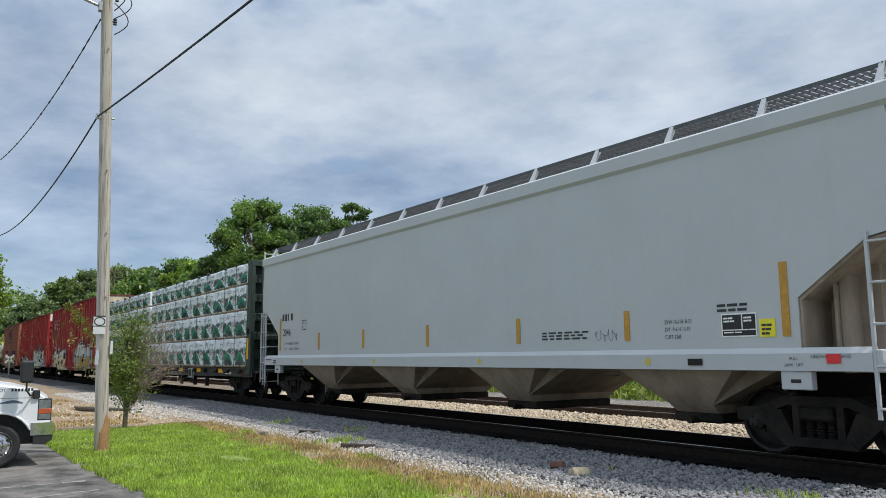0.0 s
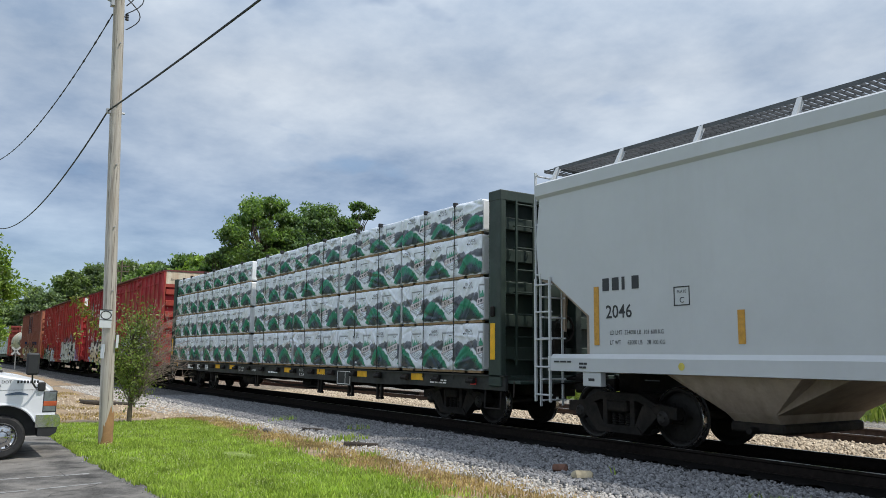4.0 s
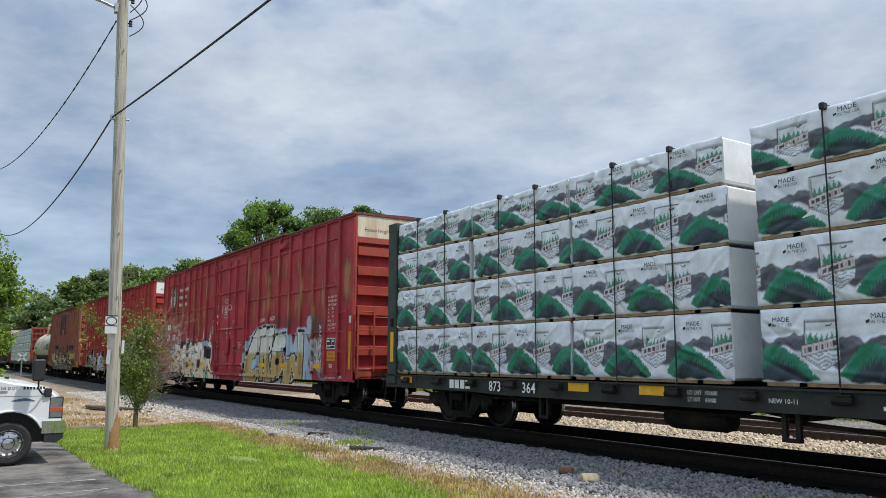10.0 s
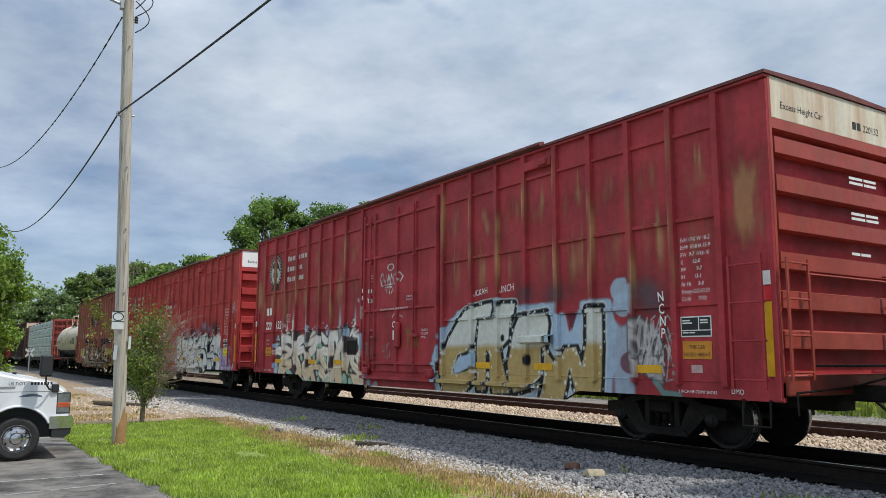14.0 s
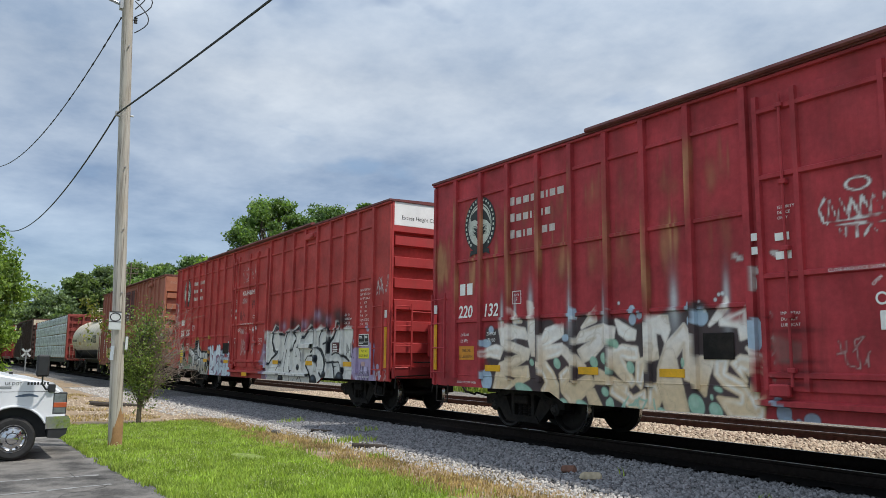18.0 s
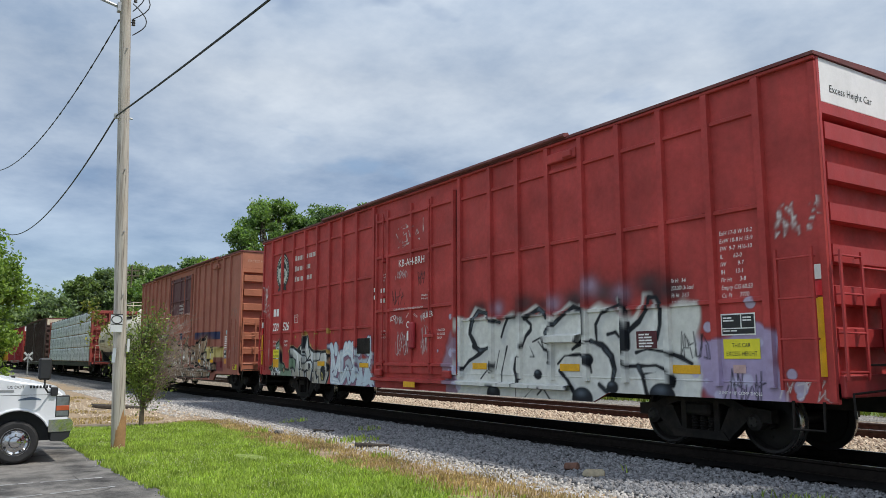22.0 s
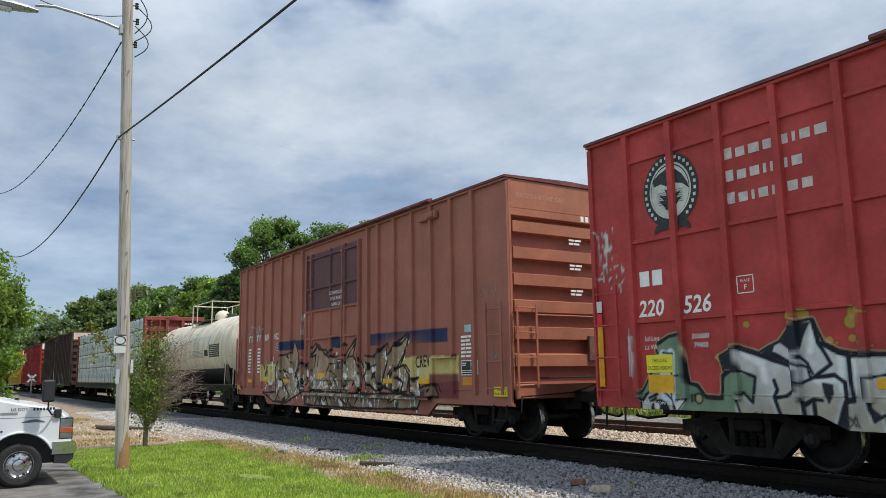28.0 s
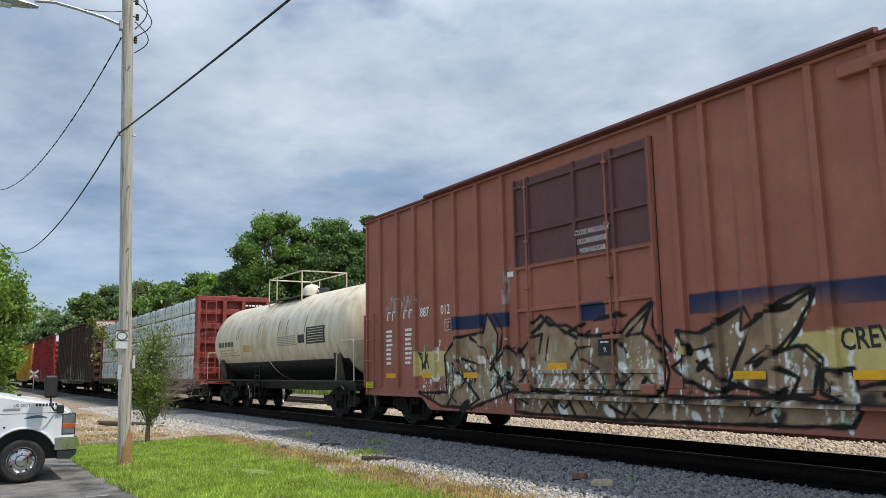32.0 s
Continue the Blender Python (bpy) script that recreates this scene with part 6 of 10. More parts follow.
    spray(A, (0.24, 0.21, 0.19), np.exp(-((Z - 2.9) / 0.9) ** 2) * (np.abs(X - 3.05) < 0.02) * 0.4)


car_c = boxcar(-19.66, -0.30, "faded red high-cube boxcar with graffiti and a cream top panel", CP_RED, CP_END, TOP_CREAM, coat_c, POSTS, BELTS)
car_d = boxcar(-40.98, -21.58, "red high-cube boxcar with silver graffiti and a white top panel", CP_RED2, CP_END2, TOP_WHITE, coat_d, POSTS, BELTS, brake_front=True)
E_POSTS = [-7.1, -6.25, -5.45, -4.65, -3.8, -2.95, -2.1, 2.1, 2.65, 3.47, 4.3, 5.12, 5.92, 6.72]
car_e = boxcar(-58.99, -43.22, "brown boxcar with wild brown and yellow graffiti", BROWN, BROWN_END, BROWN_END, coat_e, E_POSTS, [], door=(-1.75, 1.68), low=(0.72, 0.47), belly=4.9, truck_in=1.6, doorrails=(1.0, 1.25, 2.36, 3.14, 3.78, 4.66), doorposts=(-1.3, -0.05, 0.85), stop=(5.24, 6.04, 1.69, 0.05))
# ---- grain hopper ----
HOPPER_WHITE = mat("pale_grey_hopper_paint", (0.485, 0.505, 0.525), 0.40, grain=0.035, scale=0.8, bump=0.03, dirt=(0.42, 0.42, 0.41), much=0.35, streak=True)
HOPPER_LOW = mat("dusty_hopper_bottom", (0.34, 0.27, 0.21), 0.75, grain=0.15, scale=2, bump=0.1, dirt=(0.13, 0.10, 0.08), much=0.7, streak=True)
GALV = mat("galvanised_grating", (0.10, 0.105, 0.11), 0.55, 0.5, grain=0.15)


def hopper(s0, s1):
    h = (s1 - s0) / 2
    car = thing("hopper_car", "clean pale grey covered grain hopper car", "freight car")
    rolls(car, (s0 + s1) / 2)
    # body section across: slightly bulged side, eave lip
    body = Shape()
    zb, zt = 1.36, 4.22
    # near and far side sheets follow the sloped ends
    outline = [(-h + 0.88, zb), (-h + 0.88, 2.02), (-h - 0.02, 2.66), (-h - 0.36, 2.72), (-h - 0.42, 3.4), (-h - 0.32, zt), (h + 0.32, zt), (h + 0.42, 3.4), (h + 0.36, 2.72), (h + 0.02, 2.66), (h - 0.88, 2.02), (h - 0.88, zb)]
    body.prism(outline, -1.56, 1.56)
    part("body", body, HOPPER_WHITE, car)
    eave = Shape()
    for s in (-1, 1):
        eave.prism([(s * 1.555, 4.13), (s * 1.61, 4.19), (s * 1.61, 4.39), (s * 1.52, 4.44), (s * 1.46, 4.20)], -h - 0.40, h + 0.40, "x")
    part("eave", eave, HOPPER_WHITE, car)
    part("roof", Shape().prism([(-1.50, 4.40), (0, 4.52), (1.50, 4.40), (1.50, 4.1), (-1.50, 4.1)], -h - 0.40, h + 0.40, "x"), HOPPER_WHITE, car)
    sill = Shape()
    for s in (-1, 1):
        sill.prism([(s * 1.50, 1.12), (s * 1.62, 1.13), (s * 1.62, 1.34), (s * 1.56, 1.41), (s * 1.48, 1.41)], -h, h, "x")
    part("side_sill", sill, HOPPER_WHITE, car)
    # bays
    bays = [-5.70, -1.75, 2.22, 6.22]
    for x in bays:
        b = Shape()
        ring = lambda l0, l1, hy, z: [(l0, -hy, z), (l1, -hy, z), (l1, hy, z), (l0, hy, z)]
        p = ring(x - 1.12, x + 1.12, 1.49, 1.37) + ring(x - 1.0, x + 1.0, 1.47, 1.12) + ring(x - 0.40, x + 0.40, 1.12, 0.64) + ring(x - 0.36, x + 0.36, 0.95, 0.50)
        b.add(p, [(3, 2, 1, 0)] + [(k * 4 + i, k * 4 + (i + 1) % 4, k * 4 + 4 + (i + 1) % 4, k * 4 + 4 + i) for k in range(3) for i in range(4)] + [(12, 13, 14, 15)])
        part("slope_trough", Shape().prism([(x - 1.92, 1.36), (x + 1.92, 1.36), (x + 0.39, 0.62), (x - 0.39, 0.62)], -1.10, 1.10), HOPPER_LOW, car)
        bo = part("bay", b, HOPPER_LOW, car, "dusty sloping discharge hopper")
        part("outlet_gate", Shape().box(x - 0.42, x + 0.42, -0.98, 0.98, 0.36, 0.50, 0.03).rod((x, -1.15, 0.40), (x, 1.15, 0.40), 0.05, 8), DARK_STEEL, bo)
    for a, b in ((-h + 0.2, -6.2), (6.2, h - 0.2)):
        part("stub_sill", Shape().box(a, b, -0.2, 0.2, 0.72, 1.1, 0.01), DARK_STEEL, car)
    # end platforms, slope supports, ladders
    for s in (-1, 1):
        part("end_platform", Shape().box(*sorted((s * (h - 1.3), s * h)), -1.5, 1.5, 1.16, 1.24), HOPPER_WHITE, car)
        part("end_sill", Shape().box(*sorted((s * h, s * (h + 0.1))), -1.6, 1.6, 1.12, 1.38, 0.015), HOPPER_WHITE, car)
        part("slope_brace", Shape().box(*sorted((s * (h - 0.55), s * (h - 0.45))), -1.2, 1.2, 1.1, 2.5).box(*sorted((s * (h - 1.1), s * (h - 0.2))), -0.9, -0.84, 1.1, 2.4), HOPPER_LOW, car)
        o = [(s * (h - 0.874), 1.42), (s * (h - 0.874), 2.02), (s * (h - 0.015), 2.645), (s * (h + 0.30), 2.70), (s * (h + 0.30), 2.66), (s * (h + 0.0), 2.60), (s * (h - 0.84), 1.99), (s * (h - 0.84), 1.42)]
        part("slope_sheet", Shape().prism(o, -1.53, 1.53), HOPPER_LOW, car, "dusty brown sloping end sheet")
        part("end_wing", Shape().prism([(s * (h - 0.02), 2.66), (s * (h + 0.36), 2.75), (s * (h + 0.36), 1.9), (s * (h + 0.26), 1.8), (s * (h + 0.22), 2.55), (s * (h - 0.02), 2.58)], -1.05, -1.0), HOPPER_LOW, car)
        part("end_web", Shape().box(*sorted((s * (h - 0.60), s * (h - 0.56))), -1.25, 1.25, 1.24, 2.18), HOPPER_LOW, car)
        # black oval laid on the uncut web: the hole's shade as colour
        part("web_opening", Shape().prism([(0.22 * math.cos(radians(a)) - 0.35, 1.60 + 0.30 * math.sin(radians(a))) for a in range(0, 360, 20)], *sorted((s * (h - 0.565), s * (h - 0.553))), "x"), BLACK_MARK, car)
        xl = s * (h + 0.32)
        part("end_ladder", end_ladder_shape(xl, -1.55, -1.05, 0.62, 2.75, 7, s, 0.016), HOPPER_WHITE, car)
        part("corner_ladder", ladder_shape(*sorted((s * (h + 0.03), s * (h + 0.40))), -1.60, 0.72, 2.60, 5, 0.05, 0.016), HOPPER_WHITE, car, "white corner ladder")
        part("upper_ladder", end_ladder_shape(s * (h + 0.5), -1.50, -1.08, 2.8, 4.6, 5, s, 0.016), HOPPER_WHITE, car)
        part("jacking_pad", Shape().box(*sorted((s * (h - 0.75), s * (h - 1.15))), -1.60, -1.48, 0.90, 1.13, 0.01), HOPPER_WHITE, car)
        # raised black bar on a solid pad, for the dark inside of a slot
        part("jacking_slot", Shape().box(*sorted((s * (h - 0.88), s * (h - 1.02))), -1.604, -1.59, 0.98, 1.03, 0.01), BLACK_MARK, car)
        coupler(car, s * h, s)
        truck(car, s * (h - 1.02))
    # roof walkway
    wy0, wy1, wz = -1.22, -0.55, 4.75
    for y0, y1 in ((wy0, wy1), (0.55, 1.22)):
        g = Shape()
        for i in range(int((2 * h + 0.6) / 0.10)):
            x = -h - 0.3 + i * 0.10
            g.box(x, x + 0.040, y0, y1, wz - 0.03, wz)
        for k in range(4):
            y = y0 + (y1 - y0) * k / 3
            g.box(-h - 0.3, h + 0.3, y - 0.006, y + 0.006, wz - 0.012, wz + 0.002)
        part("walkway_grating", g, GALV, car, "open steel roof walkway grating")
        ed = Shape().box(-h - 0.3, h + 0.3, y0 - 0.01, y0, wz - 0.05, wz + 0.01).box(-h - 0.3, h + 0.3, y1, y1 + 0.01, wz - 0.05, wz + 0.01)
        part("walkway_edge", ed, GALV, car)
    n = 13
    for i in range(n):
        x = -h - 0.2 + (2 * h + 0.4) * i / (n - 1)
        part("walkway_bracket", Shape().prism([(-1.44, 4.40), (-1.36, 4.40), (-1.16, wz), (-1.24, wz)], x - 0.035, x + 0.035, "x"), HOPPER_WHITE, car)
        part("walkway_bracket", Shape().prism([(-0.62, 4.44), (-0.55, 4.44), (-0.50, wz), (-0.57, wz)], x - 0.025, x + 0.025, "x"), GALV, car)
    for s in (-1, 1):
        a, b = sorted((s * (h + 0.2), s * (h + 0.55)))
        e = Shape()
        for k in range(24):
            y = -1.22 + 2.44 * k / 23
            e.box(a, b, y - 0.006, y + 0.006, wz - 0.02, wz)
        e.box(a, a + 0.012, -1.25, 1.25, wz - 0.05, wz + 0.01).box(b - 0.012, b, -1.25, 1.25, wz - 0.05, wz + 0.01)
        part("end_walkway", e, GALV, car)
    part("roof_hatch", Shape().box(-h + 1, h - 1, -0.42, 0.42, 4.46, 4.62, 0.03), HOPPER_WHITE, car, "long trough hatch cover on the roof")
    return car


car_h = hopper(25.9, 44.2)

# ---- centrebeam lumber cars ----
GREEN_STEEL = mat("dark_green_wagon_paint", (0.022, 0.039, 0.031), 0.55, grain=0.25, scale=2, dirt=(0.06, 0.055, 0.05), much=0.5, streak=True)
RED_STEEL = mat("red_bulkhead_paint", (0.26, 0.045, 0.035), 0.55, grain=0.2, scale=2, dirt=(0.14, 0.06, 0.045), much=0.5, streak=True)
WRAP = mat("printed_lumber_wrap", (0.80, 0.82, 0.85), 0.30, grain=0.05, scale=2, bump=0.35, painted=True, relief=5)
PLAIN_WRAP = mat("plain_white_wrap", (0.78, 0.82, 0.87), 0.33, grain=0.08, scale=2, bump=0.4, relief=5, painted=True)
STRAP = mat("black_strap", (0.012, 0.012, 0.014), 0.5, bump=0)
LUMBER = mat("raw_lumber", (0.27, 0.18, 0.09), 0.75, grain=0.25, scale=12, bump=0.2)


def print_coat(A, U, V, hgt, phase):
    """The repeating print of the wrap: ridges, mist, a fir slope and a shield with a banner on white."""
    p = 1.25
    u = np.mod(U - phase + 0.82, p) - 0.82          # 0 at the shield's edge
    v = V / hgt
    white, slate, far, firs, dark, ink = (0.79, 0.83, 0.90), (0.085, 0.092, 0.115), (0.15, 0.16, 0.19), (0.014, 0.205, 0.118), (0.024, 0.043, 0.060), (0.05, 0.055, 0.065)
    A[..., :3], A[..., 3] = white, 1.0
    line = lambda *q: np.interp(u, [a for a, b in q], [b for a, b in q])
    saw = lambda f, k: np.abs(np.mod(U * f + k, 1.0) - 0.5) * 2
    rough = 0.010 * np.sin(U * 31) + 0.008 * np.sin(U * 53 + 1)
    ridge = line((-0.82, 0.56), (-0.75, 0.60), (-0.62, 0.615), (-0.55, 0.57), (-0.486, 0.53), (-0.40, 0.57), (-0.30, 0.615), (-0.22, 0.62), (-0.15, 0.655), (-0.05, 0.64), (0.1, 0.60), (0.3, 0.55), (0.43, 0.56)) + rough
    mist = line((-0.82, 0.20), (-0.6, 0.3), (-0.43, 0.46), (-0.3, 0.49), (-0.15, 0.46), (0.0, 0.40), (0.2, 0.30), (0.43, 0.20)) + 0.02 * np.sin(U * 23)
    spray(A, far, soft(v, ridge, 0.015) * soft(-v, -mist, 0.03))
    spray(A, slate, soft(v, ridge - 0.05 - 0.05 * np.sin(U * 11) ** 2, 0.02) * soft(-v, -mist, 0.05))
    # wooded hill: bright tips above, dark firs below
    hill = line((-0.82, 0.10), (-0.75, 0.25), (-0.65, 0.38), (-0.55, 0.48), (-0.43, 0.545), (-0.33, 0.505), (-0.27, 0.47), (-0.15, 0.40), (-0.05, 0.32), (0.05, 0.22), (0.15, 0.09), (0.21, 0.0), (0.43, 0.0))
    base = line((-0.82, 0.10), (-0.70, 0.03), (-0.5, 0.02), (0.2, 0.03), (0.43, 0.03)) + 0.012 * np.sin(U * 19)
    tips = hill - 0.05 * saw(25, 0.3) * saw(7, 0.1)
    on = soft(v, tips, 0.015) * soft(-v, -base, 0.015)
    spray(A, firs, on)
    spray(A, (0.03, 0.27, 0.165), on * soft(-v, -(hill - 0.07), 0.03) * (u < -0.3))
    deep = line((-0.82, 0.02), (-0.72, 0.10), (-0.6, 0.25), (-0.50, 0.33), (-0.38, 0.39), (-0.25, 0.35), (-0.1, 0.25), (0.05, 0.13), (0.15, 0.03), (0.43, 0.0)) - 0.07 + 0.10 * (0.5 - saw(27, 0.15)) + 0.05 * (0.5 - saw(41, 0.4))
    spray(A, dark, on * soft(v, deep, 0.02))
    # shield: double border, tree tops, ripples, slanting banner
    c = np.abs(u - 0.24)
    inside = np.minimum(0.24 - c, np.minimum(0.83 - v, v - (0.18 + np.clip(c - 0.02, 0, 1) * 0.66)) * hgt)
    spray(A, (0.76, 0.80, 0.86), soft(-inside, 0.0, 0.010))
    field_ = soft(-inside, -0.035, 0.01)
    spray(A, (0.07, 0.30, 0.20), field_ * soft(v, 0.68 - 0.12 * saw(15, 0.0) + 0.03 * np.sin(U * 13), 0.015) * (v > 0.42))
    spray(A, (0.32, 0.36, 0.42), field_ * (v < 0.40) * (np.mod(v * 19 + 0.4 * np.sin(U * 34), 1) < 0.42))
    spray(A, ink, soft(np.abs(inside - 0.006), 0.007, 0.008))
    spray(A, ink, soft(np.abs(inside - 0.028), 0.004, 0.008) * 0.8)
    bird = np.abs(v - 0.745 - 0.35 * np.abs(u - 0.31)) * hgt
    spray(A, ink, (bird < 0.009) * (np.abs(u - 0.31) < 0.045))
    band = np.abs(v - 0.4145 - (u + 0.04) * 0.248)
    over = np.abs(u - 0.24) - 0.28
    spray(A, (0.13, 0.085, 0.095), soft(np.maximum((band - 0.080) * hgt, over), 0.0, 0.008))
    spray(A, (0.70, 0.64, 0.66), soft(np.maximum((band - 0.066) * hgt, over + 0.013), 0.0, 0.008))
    k = np.mod((u + 0.01) * 27, 1)
    spray(A, ink, (band < 0.034) * (u > 0.0) * (u < 0.49) * (np.abs(u - 0.315) > 0.014) * (k < 0.72) * np.where(k > 0.28, np.where(k < 0.45, 0.45, 1.0), 1.0))
    spray(A, (0.35, 0.30, 0.31), (np.abs(v - 0.353 - (u + 0.04) * 0.248) < 0.010) * (u > 0.15) * (u < 0.33) * 0.8)


def pack_mesh(length, hgt, depth, printed, shift, seed):
    """A wrapped bundle: creased sheet over boards, front towards the near side."""
    st = 0.015
    nx, nz = max(8, int(length / st)), max(6, int(hgt / st))
    if not printed:
        nx, nz = max(8, int(length / 0.07)), max(6, int(hgt / 0.07))
    X, Z = np.meshgrid(np.linspace(0, length, nx), np.linspace(0, hgt, nz))
    r = random.Random(seed)
    crease = 0.010 * np.sin(X * 7 + Z * 5 + seed) + 0.006 * np.sin(X * 17 - Z * 13 + seed * 2)
    for _ in range(13):
        ax, az, ang = r.uniform(0, length), r.uniform(0, hgt), r.uniform(-1.2, 1.2)
        dd = (X - ax) * math.sin(ang) + (Z - az) * math.cos(ang)
        fall = np.exp(-((X - ax) ** 2 + (Z - az) ** 2) / 0.35)
        crease += 0.017 * np.exp(-(dd / 0.035) ** 2) * fall * r.choice((-1, 1))
    edge = np.minimum(np.minimum(X, length - X), np.minimum(Z, hgt - Z))
    Y = -crease + 0.03 * np.exp(-edge / 0.03)
    A = np.zeros(X.shape + (4,))
    if printed:
        print_coat(A, X, Z, hgt, shift)
    else:
        m = (np.mod(X, 0.41) < 0.09) & (Z > hgt - 0.26) & (Z < hgt - 0.10)
        spray(A, (0.22, 0.26, 0.32), m * 0.8)
        m2 = (np.mod(X + 0.2, 0.62) < 0.34) & (Z > hgt * 0.32) & (Z < hgt * 0.55)
        spray(A, (0.66, 0.71, 0.77), m2 * 0.7)
    front = grid_mesh("wrap_front", np.stack([X, Y, Z], -1), WRAP if printed else PLAIN_WRAP, A, 1.2)
    return front


def pack(s, z, length, hgt, depth, printed, shift, seed, far=False):
    t = thing("lumber_pack", "bundle of lumber in shiny printed white wrap" if printed else "bundle of lumber in plain white wrap", "lumber pack", group="lumber packs on the centrebeam car")
    y0 = 0.14 if far else -0.14 - depth
    if not far:
        part("wrap_front", pack_mesh(length, hgt, depth, printed, shift, seed), None, t, "creased printed wrap" if printed else "creased white wrap")
    if printed and not far:
        for k in range(4):
            x = shift + (k - 1) * 1.25 + 0.84
            if 0.05 < x < length - 0.25:
                for i, (w, sz) in enumerate((("MADE", 0.088), ("IN THE USA", 0.052))):
                    lettering("lettering", w, sz, x, -0.024, hgt * 0.815 - i * 0.055, BLACK_MARK, t)
                part("print_mark", Shape().prism([(x - 0.05, hgt * 0.755), (x - 0.01, hgt * 0.775), (x - 0.015, hgt * 0.81), (x - 0.06, hgt * 0.79)], -0.024, -0.022), BLACK_MARK, t)
    c = Shape().box(0.004, length - 0.004, 0.035, depth, 0.004, hgt - 0.004, 0.03)
    part("wrap", c, WHITE_WRAP, t)
    if not far:
        part("dunnage", Shape().box(0.05, length - 0.05, 0.03, 0.10, -0.045, 0.0).box(0.5, 0.6, 0.03, depth, -0.045, 0.0).box(length - 0.6, length - 0.5, 0.03, depth, -0.045, 0), LUMBER, t, "raw lumber spacer under the bundle")
    rolls(t, s, y0, z)
    return t


WHITE_WRAP = mat("white_wrap_side", (0.78, 0.80, 0.82), 0.35, grain=0.08, scale=2, bump=0.5, relief=6)


FRAME_BLACK = mat("black_car_frame", (0.017, 0.019, 0.018), 0.6, grain=0.3, scale=3, dirt=(0.04, 0.036, 0.032), much=0.5, streak=True)


# where the print's shields begin on each pack, tier by tier
PHASES = ((0.56, 0.70, 0.30, 0.61, 0.85, 0.16, 0.45), (0.81, 0.14, 0.80, 0.90, 0.66, 1.08, 0.42), (0.52, 0.90, 0.60, 0.77, 0.14, 1.18, 0.60), (0.84, 0.31, 0.20, 0.40, 0.46, 1.16, 0.78))


def centrebeam(s0, s1, paintwork, label, tiers, columns, printed, detail=True):
    """Flat car with a tall beam down its middle, bulkheads and wrapped bundles on both sides."""
    h, mid = (s1 - s0) / 2, (s0 + s1) / 2
    car = thing("centrebeam_car", label, "freight car", group="centrebeam flat cars of the train")
    rolls(car, mid)
    car["span"] = s1 - s0
    part("deck", Shape().box(-h, h, -1.50, 1.50, 0.92, 1.0, 0.01), paintwork, car)
    sill = Shape()
    for s in (-1, 1):
        sill.prism([(-h - 0.1, 0.73), (-h + 3.4, 0.73), (-h + 4.2, 0.70), (h - 4.2, 0.70), (h - 3.4, 0.73), (h + 0.1, 0.73), (h + 0.1, 1.0), (-h - 0.1, 1.0)], *sorted((s * 1.52, s * 1.46)))
        sill.box(-h - 0.1, h + 0.1, *sorted((s * 1.40, s * 1.56)), 0.985, 1.01)
    part("side_sill", sill, FRAME_BLACK, car)
    part("centre_sill", Shape().box(-h, h, -0.3, 0.3, 0.60, 0.95), DARK_STEEL, car)
    part("beam_top", Shape().box(-h, h, -0.13, 0.13, tiers[-1] - 0.02, tiers[-1] + 0.12, 0.01), paintwork, car)
    for i in range(15):
        x = -h + 0.6 + (2 * h - 1.2) * i / 14
        part("beam_post", Shape().box(x - 0.09, x + 0.09, -0.12, 0.12, 1.0, tiers[-1], 0.01), paintwork, car)
    top = tiers[-1] + 0.05
    for s in (-1, 1):
        a, b = sorted((s * (h - 0.38), s * h))
        bh = part("bulkhead", Shape().box(*sorted((s * (h - 0.34), s * (h - 0.26))), -1.5, 1.5, 1.0, top - 0.05), paintwork, car, "ribbed end bulkhead")
        for y in (-1.56, 1.42):
            part("bulkhead_post", Shape().box(a, b, y, y + 0.14, 0.80, top, 0.02), paintwork, bh)
        for y in (-0.48, 0.34):
            part("bulkhead_stiffener", Shape().box(*sorted((s * (h - 0.27), s * h)), y, y + 0.16, 1.0, top - 0.1, 0.01), paintwork, bh)
        part("bulkhead_cap", Shape().box(a - 0.004, b + 0.004, -1.565, 1.565, top - 0.20, top + 0.004, 0.015), paintwork, bh)
        for k in range(5):
            z = 1.30 + k * 0.62
            part("bulkhead_rib", Shape().box(*sorted((s * (h - 0.27), s * (h - 0.10))), -1.42, 1.42, z, z + 0.24, 0.01), paintwork, bh)
        xl = s * (h + 0.03)
        part("bulkhead_ladder", end_ladder_shape(xl, -1.20, -0.78, 1.3, top - 0.25, 8, s, 0.016), paintwork, bh)
        part("end_platform", Shape().box(*sorted((s * h, s * (h + 0.45))), -1.45, 1.45, 0.86, 0.92, 0.008), paintwork, car)
        bm_ = Shape().turned([(0.22, -0.012), (0.25, -0.02), (0.27, 0.0), (0.25, 0.02), (0.22, 0.012), (0.22, -0.012)], 18, "x", (s * (h + 0.30), -0.25, 1.9))
        for k in range(3):
            t = k * math.pi / 3
            bm_.rod((s * (h + 0.30), -0.25 - 0.23 * math.cos(t), 1.9 - 0.23 * math.sin(t)), (s * (h + 0.30), -0.25 + 0.23 * math.cos(t), 1.9 + 0.23 * math.sin(t)), 0.014, 5)
        bm_.rod((s * (h + 0.05), -0.25, 1.9), (s * (h + 0.30), -0.25, 1.9), 0.04)
        bm_.box(*sorted((s * (h + 0.02), s * (h + 0.2))), -0.42, -0.1, 1.3, 2.05, 0.03)
        part("brake_wheel", bm_, DARK_STEEL, car)
        x0, x1 = sorted((s * (h - 0.45), s * (h + 0.02)))
        part("stirrup_step", Shape().pipe([(x0, -1.56, 0.72), (x0, -1.58, 0.40), (x1, -1.58, 0.40), (x1, -1.56, 0.72)], 0.018), DARK_STEEL, car)
        coupler(car, s * (h + 0.15), s)
        truck(car, s * (h - 2.25))
